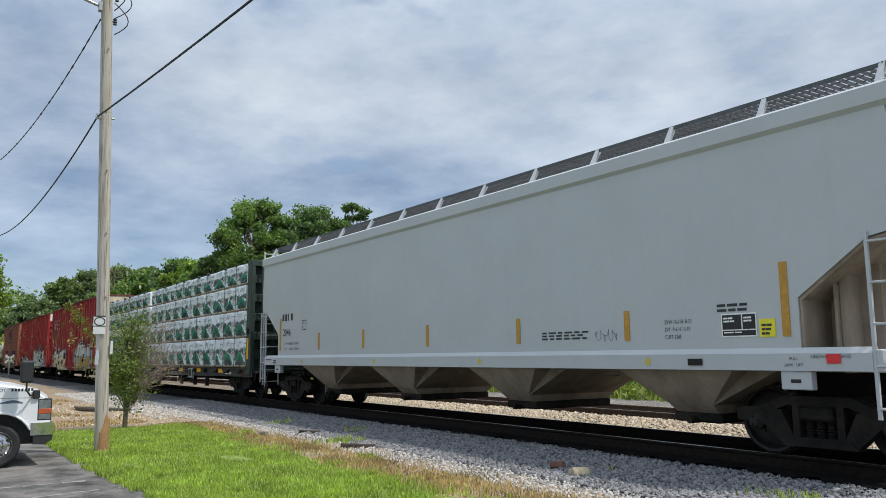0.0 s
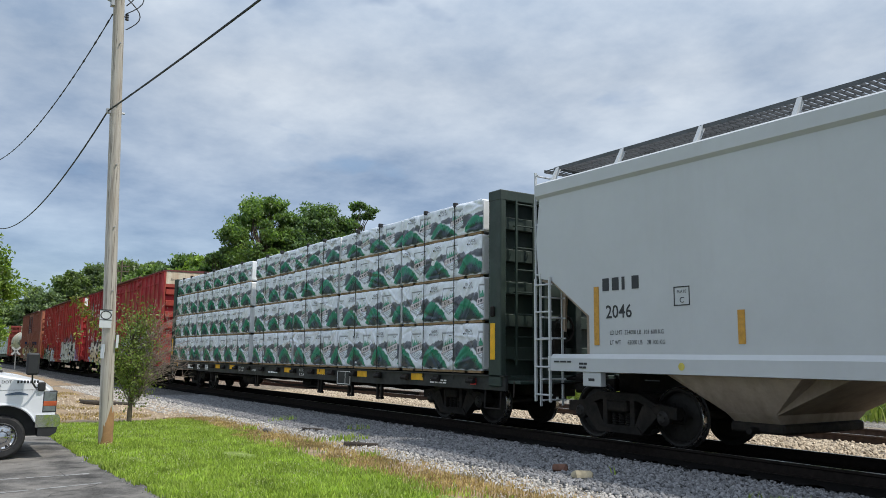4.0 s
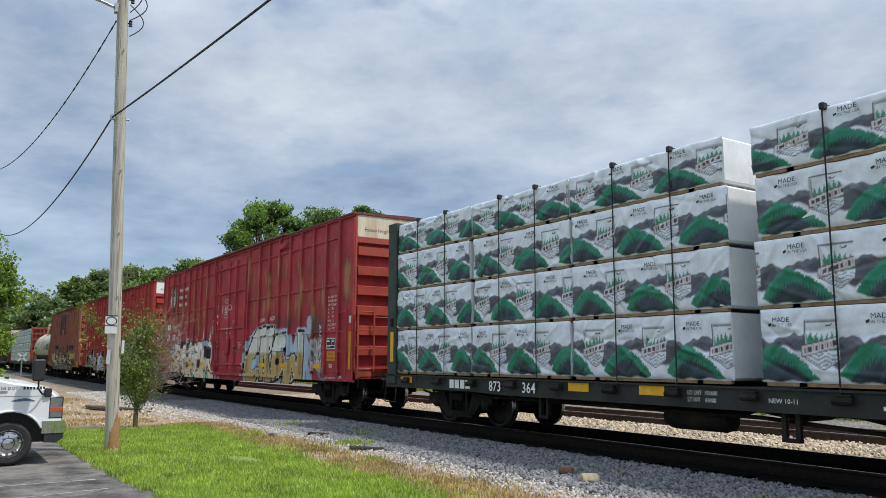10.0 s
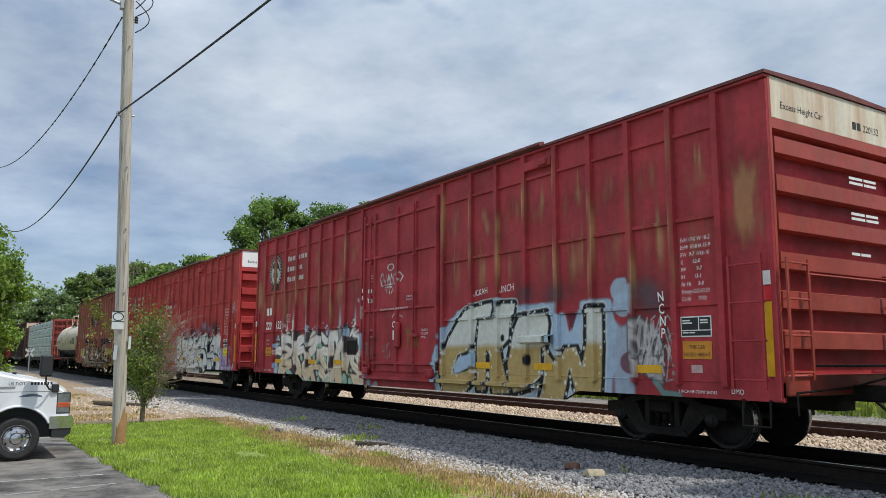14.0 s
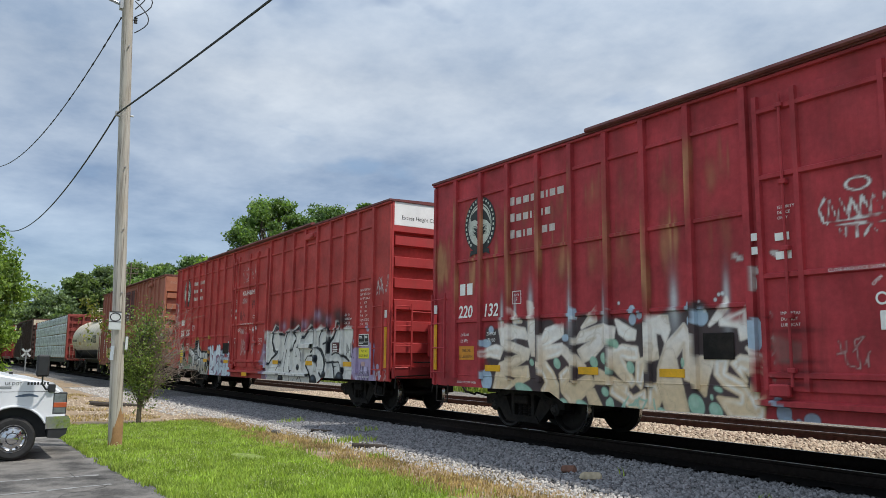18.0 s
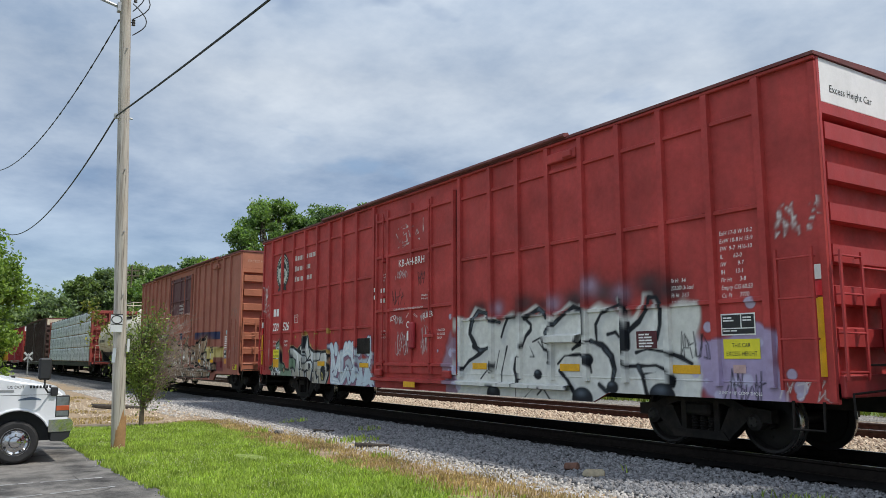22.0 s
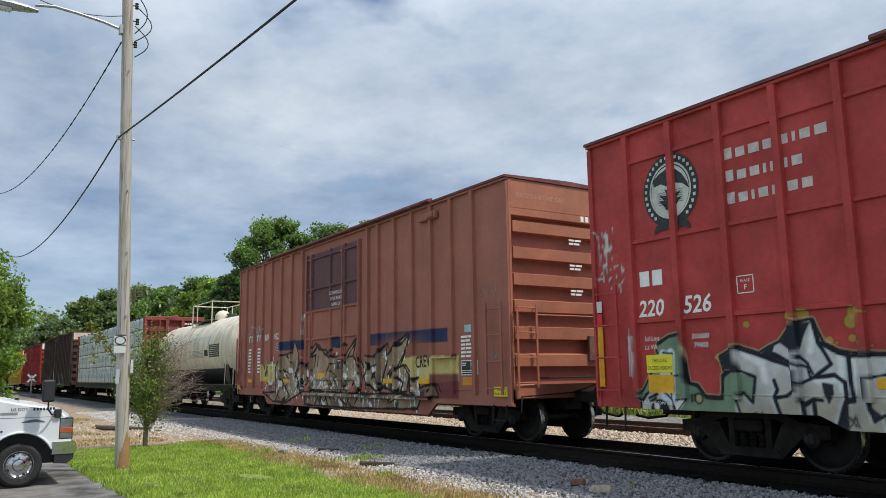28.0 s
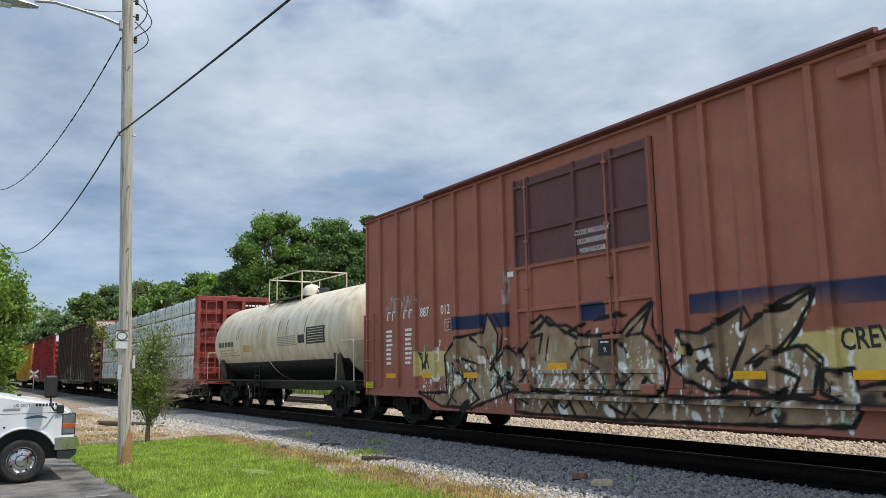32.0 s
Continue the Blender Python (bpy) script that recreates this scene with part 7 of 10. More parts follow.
    if detail:
        part("brake_pipe", Shape().pipe([(-h + 3.5, -1.1, 0.62), (-2, -1.15, 0.60), (0.5, -1.2, 0.46), (h - 3.5, -1.15, 0.52)], 0.03, 6), DARK_STEEL, car)
        part("air_reservoir", Shape().turned([(0.0, -0.6), (0.16, -0.56), (0.19, -0.45), (0.19, 0.45), (0.16, 0.56), (0.0, 0.6)], 16, "x", (-3.2, -0.9, 0.52)), DARK_STEEL, car)
        part("brake_cylinder", Shape().turned([(0.0, -0.3), (0.15, -0.3), (0.15, 0.3), (0.05, 0.34), (0.04, 0.9), (0.0, 0.9)], 14, "x", (1.2, -0.7, 0.52)), DARK_STEEL, car)
        for x in (-6.2, -1.5, 3.3, 5.1, 6.6):
            part("hanger", Shape().box(x - 0.03, x + 0.03, -1.44, -1.38, 0.36, 0.74).box(x + 0.16, x + 0.22, -1.44, -1.38, 0.36, 0.74).box(x - 0.03, x + 0.22, -1.45, -1.37, 0.34, 0.39), DARK_STEEL, car)
        for x in np.linspace(-h + 3, h - 3, 14):
            part("cross_bearer", Shape().prism([(-1.46, 0.72), (-0.3, 0.52), (0.3, 0.52), (1.46, 0.72), (1.46, 0.95), (-1.46, 0.95)], x - 0.06, x + 0.06, "x"), DARK_STEEL, car)
        part("lot_panel", Shape().box(4.62, 5.42, -1.534, -1.518, 0.60, 0.98, 0.005), FRAME_BLACK, car, "black stencilled panel on the sill")
        for a in ((4.66, 5.38, 0.94, 0.955), (4.66, 5.38, 0.63, 0.645), (4.66, 4.675, 0.63, 0.955), (5.365, 5.38, 0.63, 0.955), (5.10, 5.115, 0.63, 0.955)):
            part("panel_line", Shape().box(a[0], a[1], -1.539, -1.535, a[2], a[3]), WHITE_MARK, car)
    n = 18 if detail else 0
    for i in range(n):
        x = -h + 0.9 + (2 * h - 1.8) * i / (n - 1)
        part("winch", Shape().box(x - 0.09, x + 0.09, -1.60, -1.50, 0.84, 0.96, 0.01).rod((x - 0.12, -1.60, 0.88), (x + 0.12, -1.60, 0.88), 0.045, 8), DARK_STEEL, car)
    for k, (a, b) in enumerate(columns):
        for j, (z0, z1) in enumerate(zip(tiers, tiers[1:])):
            wob = 0.03 * math.sin(k * 5.1 + j * 2.3)
            pack(a + wob + 0.01, z0 + 0.05, b - a - 0.03, z1 - z0 - 0.055, 1.36 + 0.02 * math.sin(k * 3 + j), printed, PHASES[j][k], k * 7 + j)
            pack(a, z0 + 0.05, b - a - 0.03, z1 - z0 - 0.055, 1.36, False, 0, k + j, far=True)
        for f in (0.33, 0.70):
            x = a + (b - a) * f - mid
            part("strap", Shape().box(x - 0.009, x + 0.009, -1.545, -1.535, 0.9, tiers[-1] + 0.03).box(x - 0.012, x + 0.012, -1.545, -0.1, tiers[-1] + 0.02, tiers[-1] + 0.028), STRAP, car, "tight black tie-down strap")
            part("strap_corner", Shape().box(x - 0.035, x + 0.035, -1.56, -1.46, tiers[-1] - 0.05, tiers[-1] + 0.04, 0.012), STRAP, car)
    return car


TIERS = [1.03, 2.01, 2.91, 3.76, 4.47]
car_l = centrebeam(1.44, 24.45, GREEN_STEEL, "dark green centrebeam flat car loaded with wrapped lumber", TIERS, [(1.74, 4.72), (4.76, 7.64), (7.67, 10.81), (11.2, 14.44), (14.48, 17.42), (17.46, 20.62), (20.70, 23.80)], True)
car_s = centrebeam(-98.0, -74.6, RED_STEEL, "red centrebeam flat car loaded with white-wrapped lumber", [1.03, 2.05, 3.0, 3.85, 4.5], [(-97.5 + 3.22 * i, -94.35 + 3.22 * i) for i in range(7)], False, False)

# ---- tank car ----
TANK_WHITE = mat("stained_cream_tank_paint", (0.72, 0.66, 0.52), 0.4, grain=0.06, scale=1, bump=0.04, dirt=(0.40, 0.25, 0.11), much=0.8, streak=True)
BLACK_PAINT = mat("black_tank_belly", (0.014, 0.014, 0.015), 0.45, grain=0.2, scale=2, dirt=(0.05, 0.04, 0.03), much=0.5)


def tank_car(s0, s1):
    h = (s1 - s0) / 2
    car = thing("tank_car", "cream tank car with rust stains and a black belly", "freight car")
    rolls(car, (s0 + s1) / 2)
    R, zc = 1.42, 2.42
    prof = [(0.0, -h - 0.0)]
    for k in range(1, 9):
        a = k / 8 * math.pi / 2
        prof.append((R * math.sin(a), -h + 0.62 - 0.62 * math.cos(a)))
    prof += [(R, -h * 0.5), (R, 0), (R, h * 0.5)] + [(r, -a) for r, a in prof[::-1]]
    part("tank", Shape().turned(prof, 56, "x", (0, 0, zc)), TANK_WHITE, car)
    belly = Shape()
    n, xs = 18, [-h + 0.55, h - 0.55]
    pts = []
    for x in xs:
        for k in range(n + 1):
            a = radians(212 + k * 116 / n)
            pts.append((x, (R + 0.006) * math.cos(a), zc + (R + 0.006) * math.sin(a)))
    belly.add(pts, [(k, k + 1, n + 2 + k, n + 1 + k) for k in range(n)])
    part("belly", belly, BLACK_PAINT, car, "black-painted tank belly")
    for x in (-h + 1.05, h - 1.05, -0.2):
        part("tank_band", Shape().turned([(R + 0.002, x - 0.05), (R + 0.012, x - 0.04), (R + 0.012, x + 0.04), (R + 0.002, x + 0.05)], 56, "x", (0, 0, zc)), TANK_WHITE, car)
    part("walkway", Shape().box(-h + 0.1, h - 0.1, -1.5, -1.15, 1.02, 1.06, 0.005).box(-h - 0.2, h + 0.2, 1.15, 1.5, 1.02, 1.06, 0.005), BLACK_PAINT, car)
    part("centre_sill", Shape().box(-h - 0.3, h + 0.3, -0.25, 0.25, 0.72, 1.1, 0.02), BLACK_PAINT, car)
    for s in (-1, 1):
        part("saddle", Shape().prism([(-1.15, 1.04), (1.15, 1.04), (1.3, 1.9), (0.6, 1.35), (-0.6, 1.35), (-1.3, 1.9)], *sorted((s * (h - 1.4), s * (h - 0.9))), "x"), BLACK_PAINT, car)
        part("end_platform", Shape().box(*sorted((s * (h - 0.5), s * (h + 0.35))), -1.48, 1.48, 1.0, 1.06, 0.008), BLACK_PAINT, car)
        x = s * (h + 0.25)
        part("handrail", Shape().pipe([(x, -1.45, 1.0), (x, -1.45, 2.05), (x - s * 0.08, -1.43, 2.12), (x - s * 1.2, -1.36, 2.12), (x - s * 1.3, -1.36, 1.04)], 0.018).pipe([(x, -1.45, 2.1), (x, 1.45, 2.1), (x, 1.45, 1.0)], 0.018), TANK_WHITE, car)
        part("stirrup_step", Shape().pipe([(x - 0.2, -1.47, 1.0), (x - 0.2, -1.5, 0.42), (x + 0.15, -1.5, 0.42), (x + 0.15, -1.47, 1.0)], 0.018), BLACK_PAINT, car)
        coupler(car, s * (h + 0.2), s)
        truck(car, s * (h - 1.35))
    lad = ladder_shape(-0.75, -0.33, -1.52, 0.6, 1.5, 4)
    part("lower_ladder", lad, BLACK_PAINT, car)
    up = Shape()
    for x in (-0.75, -0.33):
        up.pipe([(x, (R + 0.08) * math.cos(radians(a)), zc + (R + 0.08) * math.sin(radians(a))) for a in range(195, 95, -12)], 0.014)
    for a in range(190, 105, -10):
        y, z = (R + 0.08) * math.cos(radians(a)), zc + (R + 0.08) * math.sin(radians(a))
        up.rod((-0.75, y, z), (-0.33, y, z), 0.012, 6)
    part("upper_ladder", up, TANK_WHITE, car)
    part("side_stair", Shape().pipe([(0.1, -1.5, 1.0), (-0.35, -1.5, 0.45)], 0.02).pipe([(0.5, -1.5, 1.0), (0.05, -1.5, 0.45)], 0.02), BLACK_PAINT, car)
    top = zc + R
    for x in (-1.5, -0.75, 1.5):
        for y in (-0.8, 0.8):
            part("railing_post", Shape().rod((x, y, top - 0.25), (x, y, top + 0.72), 0.022, 8), TANK_WHITE, car)
    part("top_railing", Shape().pipe([(-1.5, -0.8, top + 0.72), (1.5, -0.8, top + 0.72), (1.5, 0.8, top + 0.72), (-1.5, 0.8, top + 0.72), (-1.5, -0.8, top + 0.72)], 0.022, 8), TANK_WHITE, car, "white tube railing round the dome")
    part("dome", Shape().turned([(0.34, -0.1), (0.34, 0.12), (0.30, 0.26), (0.18, 0.38), (0, 0.42)], 24, "z", (0.45, 0, top)), TANK_WHITE, car)
    part("valve", Shape().turned([(0.16, -0.1), (0.16, 0.16), (0.20, 0.18), (0.20, 0.24), (0, 0.26)], 14, "z", (1.0, 0.2, top)), GALV, car)
    part("top_platform", Shape().box(-1.5, 1.5, -0.85, -0.35, top - 0.10, top - 0.07, 0.005), GALV, car)
    return car


car_t = tank_car(-73.0, -60.2)
FAR_POSTS = [-8.6, -7.7, -6.8, -5.9, -5.0, -4.1, -3.2, -2.3, 2.3, 3.2, 4.1, 5.0, 5.9, 6.8, 7.7, 8.6]
YELLOW_BODY = coats("yellow_wagon_paint", (0.62, 0.30, 0.03), 0.5, grain=0.12, dirt=(0.2, 0.12, 0.06), much=0.4, streak=True)


def coat_far(A, X, Z):
    cloud_patch(A, X, Z, -7, 7, 0.5, 1.7, (0.22, 0.24, 0.22), 4, 0.4, 0.8)
    piece(A, X, Z, -6, 6, 0.7, 1.8, 9, 91, (0.4, 0.42, 0.4), (0.3, 0.3, 0.25), (0.03, 0.03, 0.03), 0.15)


FAR_GROUP = "far cars at the tail of the train"
boxcar(-120.6, -101.0, "weathered dark brown boxcar with a stained white top panel", OLD_BROWN, OLD_BROWN[1], TOP_CREAM, coat_far, FAR_POSTS, [], detail=False, group=FAR_GROUP)
boxcar(-143.0, -123.6, "dark red boxcar with graffiti along its bottom", CP_RED, CP_END, TOP_WHITE, coat_far, FAR_POSTS, BELTS, detail=False, group=FAR_GROUP)
boxcar(-164.5, -145.2, "yellow boxcar far back in the train", YELLOW_BODY, BROWN_END, TOP_WHITE, coat_far, FAR_POSTS, [], detail=False, group=FAR_GROUP)
# ---- markings on the cars ----
SY = -1.568       # just proud of a box car's side sheet
DY = -1.606       # of its door


def rows(parent, lines, size, x, y, z, material=None, step=1.25, **k):
    for i, w in enumerate(lines):
        lettering("lettering", w, size, x, y, z - i * size * step, material or WHITE_MARK, parent, **k)


def block_words(parent, material, x, y, z, size, words, slant=0.0):
    """A company's name as plain upright blocks, one for a letter."""
    for i, w in enumerate(words):
        a = x
        for k, c in enumerate(w):
            hh, zz = size * (0.95 if k == 0 else 0.78), z - i * size * 1.9
            w = size * (0.28 if c == "I" else 0.98 if c in "WND" else 0.86)
            part("company_mark", Shape().box(a, a + w, y - 0.002, y + 0.002, zz, zz + hh), material, parent)
            a += w + size * 0.36


def disc(name, parent, material, x, y, z, r0, r1, squash=1.0, n=32, label=""):
    s = Shape()
    for k in range(n):
        a, b = 2 * math.pi * k / n, 2 * math.pi * (k + 1) / n
        s.add([(x + r * math.cos(t) * squash, y, z + r * math.sin(t)) for t in (a, b) for r in (r0, r1)], [(0, 1, 3, 2)])
    return part(name, s, material, parent, label)


WORD_PALE = mat("worn_pale_lettering", (0.58, 0.50, 0.48), 0.7, grain=0.2, scale=9, bump=0, dirt=(0.36, 0.12, 0.11), much=0.5)
LOGO_PALE = mat("pale_logo", (0.56, 0.58, 0.52), 0.6, bump=0)
INK = mat("faded_black_ink", (0.022, 0.028, 0.030), 0.6, bump=0)


def roundel(parent, x, z):
    disc("roundel", parent, INK, x, SY - 0.004, z, 0.0, 0.56, 0.92, label="round black and pale company emblem")
    disc("roundel_field", parent, LOGO_PALE, x, SY - 0.008, z, 0.395, 0.425, 0.92)
    disc("roundel_shield", parent, LOGO_PALE, x, SY - 0.010, z - 0.01, 0.0, 0.385, 0.92)
    back = [(x - 0.30, z + 0.10), (x - 0.31, z + 0.20), (x - 0.20, z + 0.27), (x - 0.05, z + 0.33), (x + 0.12, z + 0.30), (x + 0.24, z + 0.20), (x + 0.33, z + 0.06), (x + 0.36, z - 0.04), (x + 0.24, z + 0.06), (x + 0.08, z + 0.10), (x - 0.04, z + 0.06), (x - 0.16, z + 0.12)]
    part("roundel_crest", Shape().prism(back, SY - 0.0135, SY - 0.011), INK, parent, "dark animal shape on the emblem")
    for k in range(7):
        part("roundel_line", Shape().box(x - 0.24, x + 0.24, SY - 0.0125, SY - 0.0105, z - 0.02 - 0.03 * k, z - 0.013 - 0.03 * k), INK, parent)
    for k in range(26):
        t = radians(-50 + 280 * k / 25)
        s = Shape().box(x + 0.50 * 0.92 * math.cos(t) - 0.022, x + 0.50 * 0.92 * math.cos(t) + 0.022, SY - 0.0125, SY - 0.0105, z + 0.50 * math.sin(t) - 0.024, z + 0.50 * math.sin(t) + 0.024)
        part("roundel_letter", s, LOGO_PALE, parent)
    b = Shape()
    for a, w in ((-0.02, 0.10), (-0.10, 0.20), (-0.18, 0.22), (-0.25, 0.14)):
        b.prism([(x - w, z + a + 0.05), (x - w * 0.35, z + a + 0.03), (x, z + a + 0.11), (x + w * 0.35, z + a + 0.03), (x + w, z + a + 0.05), (x + w * 0.5, z + a - 0.05), (x, z + a - 0.02), (x - w * 0.5, z + a - 0.05)], SY - 0.0155, SY - 0.014)
    b.box(x - 0.012, x + 0.012, SY - 0.0155, SY - 0.0125, z - 0.40, z - 0.05)
    b.prism([(x - 0.34, z - 0.62), (x - 0.30, z - 0.50), (x + 0.30, z - 0.50), (x + 0.34, z - 0.62), (x + 0.22, z - 0.58), (x - 0.22, z - 0.58)], SY - 0.013, SY - 0.010)
    part("roundel_figure", b, INK, parent)


def boxed(parent, words, x0, x1, z0, z1, y, size):
    s = Shape()
    w = 0.012
    for a in ((x0, x1, z0, z0 + w), (x0, x1, z1 - w, z1), (x0, x0 + w, z0, z1), (x1 - w, x1, z0, z1)):
        s.box(a[0], a[1], y - 0.002, y + 0.002, a[2], a[3])
    part("plate_box", s, WHITE_MARK, parent)
    for i, t in enumerate(words):
        lettering("lettering", t, size * (0.6 if i == 0 else 1.1), (x0 + x1) / 2, y - 0.001, z1 - 0.09 - i * 0.10, WHITE_MARK, parent, align="CENTER")


def data_panel(parent, x0, x1, z0, z1, y):
    part("data_panel", Shape().box(x0, x1, y - 0.003, y, z0, z1), WHITE_MARK, parent, "black consolidated data panel with white frame")
    m, q = 0.018, (x0 + x1) / 2 + 0.05
    for i, (a, b, c, d) in enumerate(((x0 + m, q - 0.01, z0 + 0.10, z1 - m), (q + 0.01, x1 - m, z0 + 0.10, z1 - m), (x0 + m, x1 - m, z0 + m, z0 + 0.085))):
        part("panel_field", Shape().box(a, b, y - 0.006, y - 0.002, c, d), BLACK_MARK, parent)
        bars("small_print", parent, WHITE_MARK, a + 0.02, y - 0.008, (c + d) / 2, (b - a) * 0.7, (d - c) * 0.42, 2 if i < 2 else 1, 2)


def excess(parent, x0, x1, z0, z1, y, material, ink=None):
    part("placard", Shape().box(x0, x1, y - 0.004, y, z0, z1, 0.001), material, parent, "yellow excess height placard")
    k = (z1 - z0)
    for i, w in enumerate(("THIS CAR", "EXCESS HEIGHT")):
        lettering("lettering", w, k * 0.30, (x0 + x1) / 2, y - 0.006, z1 - k * (0.42 + 0.42 * i), ink or BLACK_MARK, parent, align="CENTER", wide=0.85)


def reflector(parent, x0, x1, z0, z1, y=SY, material=None):
    part("reflector", Shape().box(x0, x1, y - 0.006, y, z0, z1, 0.001), material or YELLOW_MARK, parent)


def mark_twin(car, number, limits, extra):
    """Lettering that the two red cars share."""
    x = -8.0
    roundel(car, -8.0, 3.98)
    block_words(car, WORD_PALE, -7.04, SY, 4.20, 0.165, ("CANADIAN", "PACIFIC", "RAILWAY"))
    for a in (-8.69, -8.44):
        part("company_mark", Shape().box(a, a + 0.19, SY - 0.002, SY, 2.60, 2.83), WHITE_MARK, car)
    lettering("lettering", number[0], 0.345, -8.75, SY, 2.15, WHITE_MARK, car, slant=0.16, wide=0.95, thick=0.02)
    lettering("lettering", number[1], 0.345, -7.90, SY, 2.15, WHITE_MARK, car, slant=0.16, wide=0.95, thick=0.02)
    boxed(car, ("PLATE", "F"), -6.97, -6.71, 2.34, 2.58, SY, 0.09)
    rows(car, ("Ld Lmt", "Lt Wt"), 0.10, -8.66, SY, 1.78, slant=0.15)
    rows(car, limits, 0.10, -7.78, SY, 1.78, slant=0.15)
    rows(car, ("ExH 17-0 W 10-2", "ExW 10-8 H 15-9", "EW  9-7  H16-10", "IL        62-0", "IW         9-7", "IH        13-1", "Flr Ht      3-8", "Empty CG 60.53", "Cu Ft      7770"), 0.085, 8.15, SY, 2.98, slant=0.15, wide=0.85)
    rows(car, ("Flr Ht   3-6", "202,000 Lb Load", "Flr Ht   3-6.5", "165,000 Lb Load"), 0.085, 7.28, SY, 2.40, slant=0.15, wide=0.7) if extra else None
    data_panel(car, 8.12, 8.65, 1.62, 1.91, SY - 0.002)
    part("wheel_mark", Shape().box(8.28, 8.47, SY - 0.003, SY, 1.12, 1.23), mat("pinkish_mark", (0.6, 0.40, 0.38), 0.6), car)
    lettering("lettering", "2 INCH HF COMP SHOES", 0.060, 8.03, SY, 0.84, WHITE_MARK, car)
    lettering("lettering", "2 INCH HF COMP SHOES", 0.060, -8.78, SY, 0.85, WHITE_MARK, car)
    for a, b in ((-7.82, -7.34), (-5.22, -4.76), (-3.5, -3.04), (2.25, 2.72), (3.04, 3.52), (4.83, 5.31), (7.25, 7.74)):
        if not (extra and a in (3.04, -7.82, -3.5)) and not (not extra and a in (2.25,)):
            reflector(car, a, b, 1.10, 1.22)
    reflector(car, -2.66, -2.18, 1.08, 1.19) if extra else None
    reflector(car, -0.25, 0.24, 0.68, 0.80, -1.70) if extra else None
    for s in (-1, 1):
        part("safety_stripe", Shape().box(*sorted((s * 9.50, s * 9.61)), -1.606, -1.598, 1.10, 2.05), YELLOW_MARK, car, "yellow vertical reflector stripe")
        part("red_white_stripe", Shape().box(*sorted((s * 9.50, s * 9.61)), -1.606, -1.598, 2.07, 2.25), RED_MARK, car)
        part("red_white_stripe", Shape().box(*sorted((s * 9.50, s * 9.61)), -1.606, -1.598, 2.27, 2.45), WHITE_MARK, car)
    # door
    lettering("lettering", "CLOSE AND LOCK DOORS BEFORE MOVING CAR", 0.058, -0.80, DY - 0.045, 2.40, WHITE_MARK, car)
    rows(car, ("SECURITY", "DEVICE", "ONLY"), 0.055, -1.46, DY, 3.27)
    rows(car, ("OPENING", "W 10-6  H 12-9"), 0.060, 0.35, DY, 2.66)
    rows(car, ("UNLATCH", "TO CLOSE", "DOOR"), 0.065, 1.00, DY, 1.88)
    rows(car, ("IMPORTANT", "DO NOT", "LUBRICATE"), 0.058, -1.48, DY, 1.92)
    lettering("lettering", "OPEN", 0.06, -0.30, DY, 2.20, WHITE_MARK, car, turn=40)
    lettering("lettering", "CLOSE", 0.06, 0.02, DY, 2.27, WHITE_MARK, car, turn=-25)
    disc("lock_ring", car, WHITE_MARK, -0.21, DY - 0.003, 2.06, 0.05, 0.075)
    part("lock_plate", Shape().box(-0.24, -0.14, DY - 0.02, DY, 1.70, 1.92, 0.01), WHITE_MARK, car, "worn white lock plate")
    part("lock_case", Shape().box(-0.06, 0.14, DY - 0.10, DY, 1.52, 2.10, 0.03), CP_RED[1], car)
    for x, z, w in ((-1.5, 2.86, 0.2), (-1.5, 2.62, 0.22), (-1.95, 2.9, 0.25), (-1.95, 2.72, 0.2)):
        part("sticker", Shape().box(x, x + w, DY - 0.012, DY - 0.009, z, z + 0.10), WHITE_MARK, car, "torn white sticker")
    # end
    he = (car["span"]) / 2
    lettering("lettering", "Excess Height Car", 0.14, he - 0.003, -1.30, 4.64, BLACK_MARK, car, facing="end", slant=0.1, wide=0.95)
    lettering("lettering", number[0] + number[1], 0.15, he - 0.003, 0.72, 4.64, BLACK_MARK, car, facing="end", slant=0.1, wide=0.95)
    for a in (0.45, 0.57):
        part("company_mark", Shape().box(he - 0.007, he - 0.002, a, a + 0.09, 4.64, 4.75), BLACK_MARK, car)
    for z in (3.80, 3.28):
        bars("small_print", car, WHITE_MARK, he + 0.004, 0.25, z, 0.75, 0.14, 2, 2, facing="end")
    bars("small_print", car, WHITE_MARK, he + 0.004, 0.2, 2.77, 0.6, 0.07, 1, 2, facing="end")


for words, size, x, z, y, lean in (("SUCKAH", 0.17, 2.88, 2.50, SY, 6), ("PUNCH", 0.19, 3.72, 2.52, SY, 4), ("LIMO", 0.10, 8.95, 0.86, -1.606, -2)):
    lettering("spray_tag", words, size, x, y - 0.004, z, WHITE_MARK, car_c, turn=lean, wide=0.85, label="white hand-sprayed scrawl")
for k, w in enumerate("NCNP"):
    lettering("spray_tag", w, 0.21, 7.76 + 0.01 * k, -1.628, 2.14 - 0.175 * k, WHITE_MARK, car_c, turn=6 - 4 * k, wide=0.75, thick=0.012, label="white hand-sprayed letter")
for words, size, x, z, lean in (("KB-AH-BRH", 0.235, -0.58, 3.39, 0), ("SULER", 0.16, 0.50, 2.16, 6), ("ICO", 0.17, -0.95, 2.14, 12)):
    lettering("spray_tag", words, size, x, -1.655, z, WHITE_MARK, car_d, turn=lean, wide=0.95, label="white hand-sprayed scrawl")
mark_twin(car_c, ("220", "132"), ("206900", " 79100"), False)
mark_twin(car_d, ("220", "526"), ("206600", " 79400"), True)
LUMBER_OLD = mat("weathered_board", (0.16, 0.075, 0.05), 0.8, grain=0.5, scale=7, dirt=(0.30, 0.20, 0.14), much=0.6)
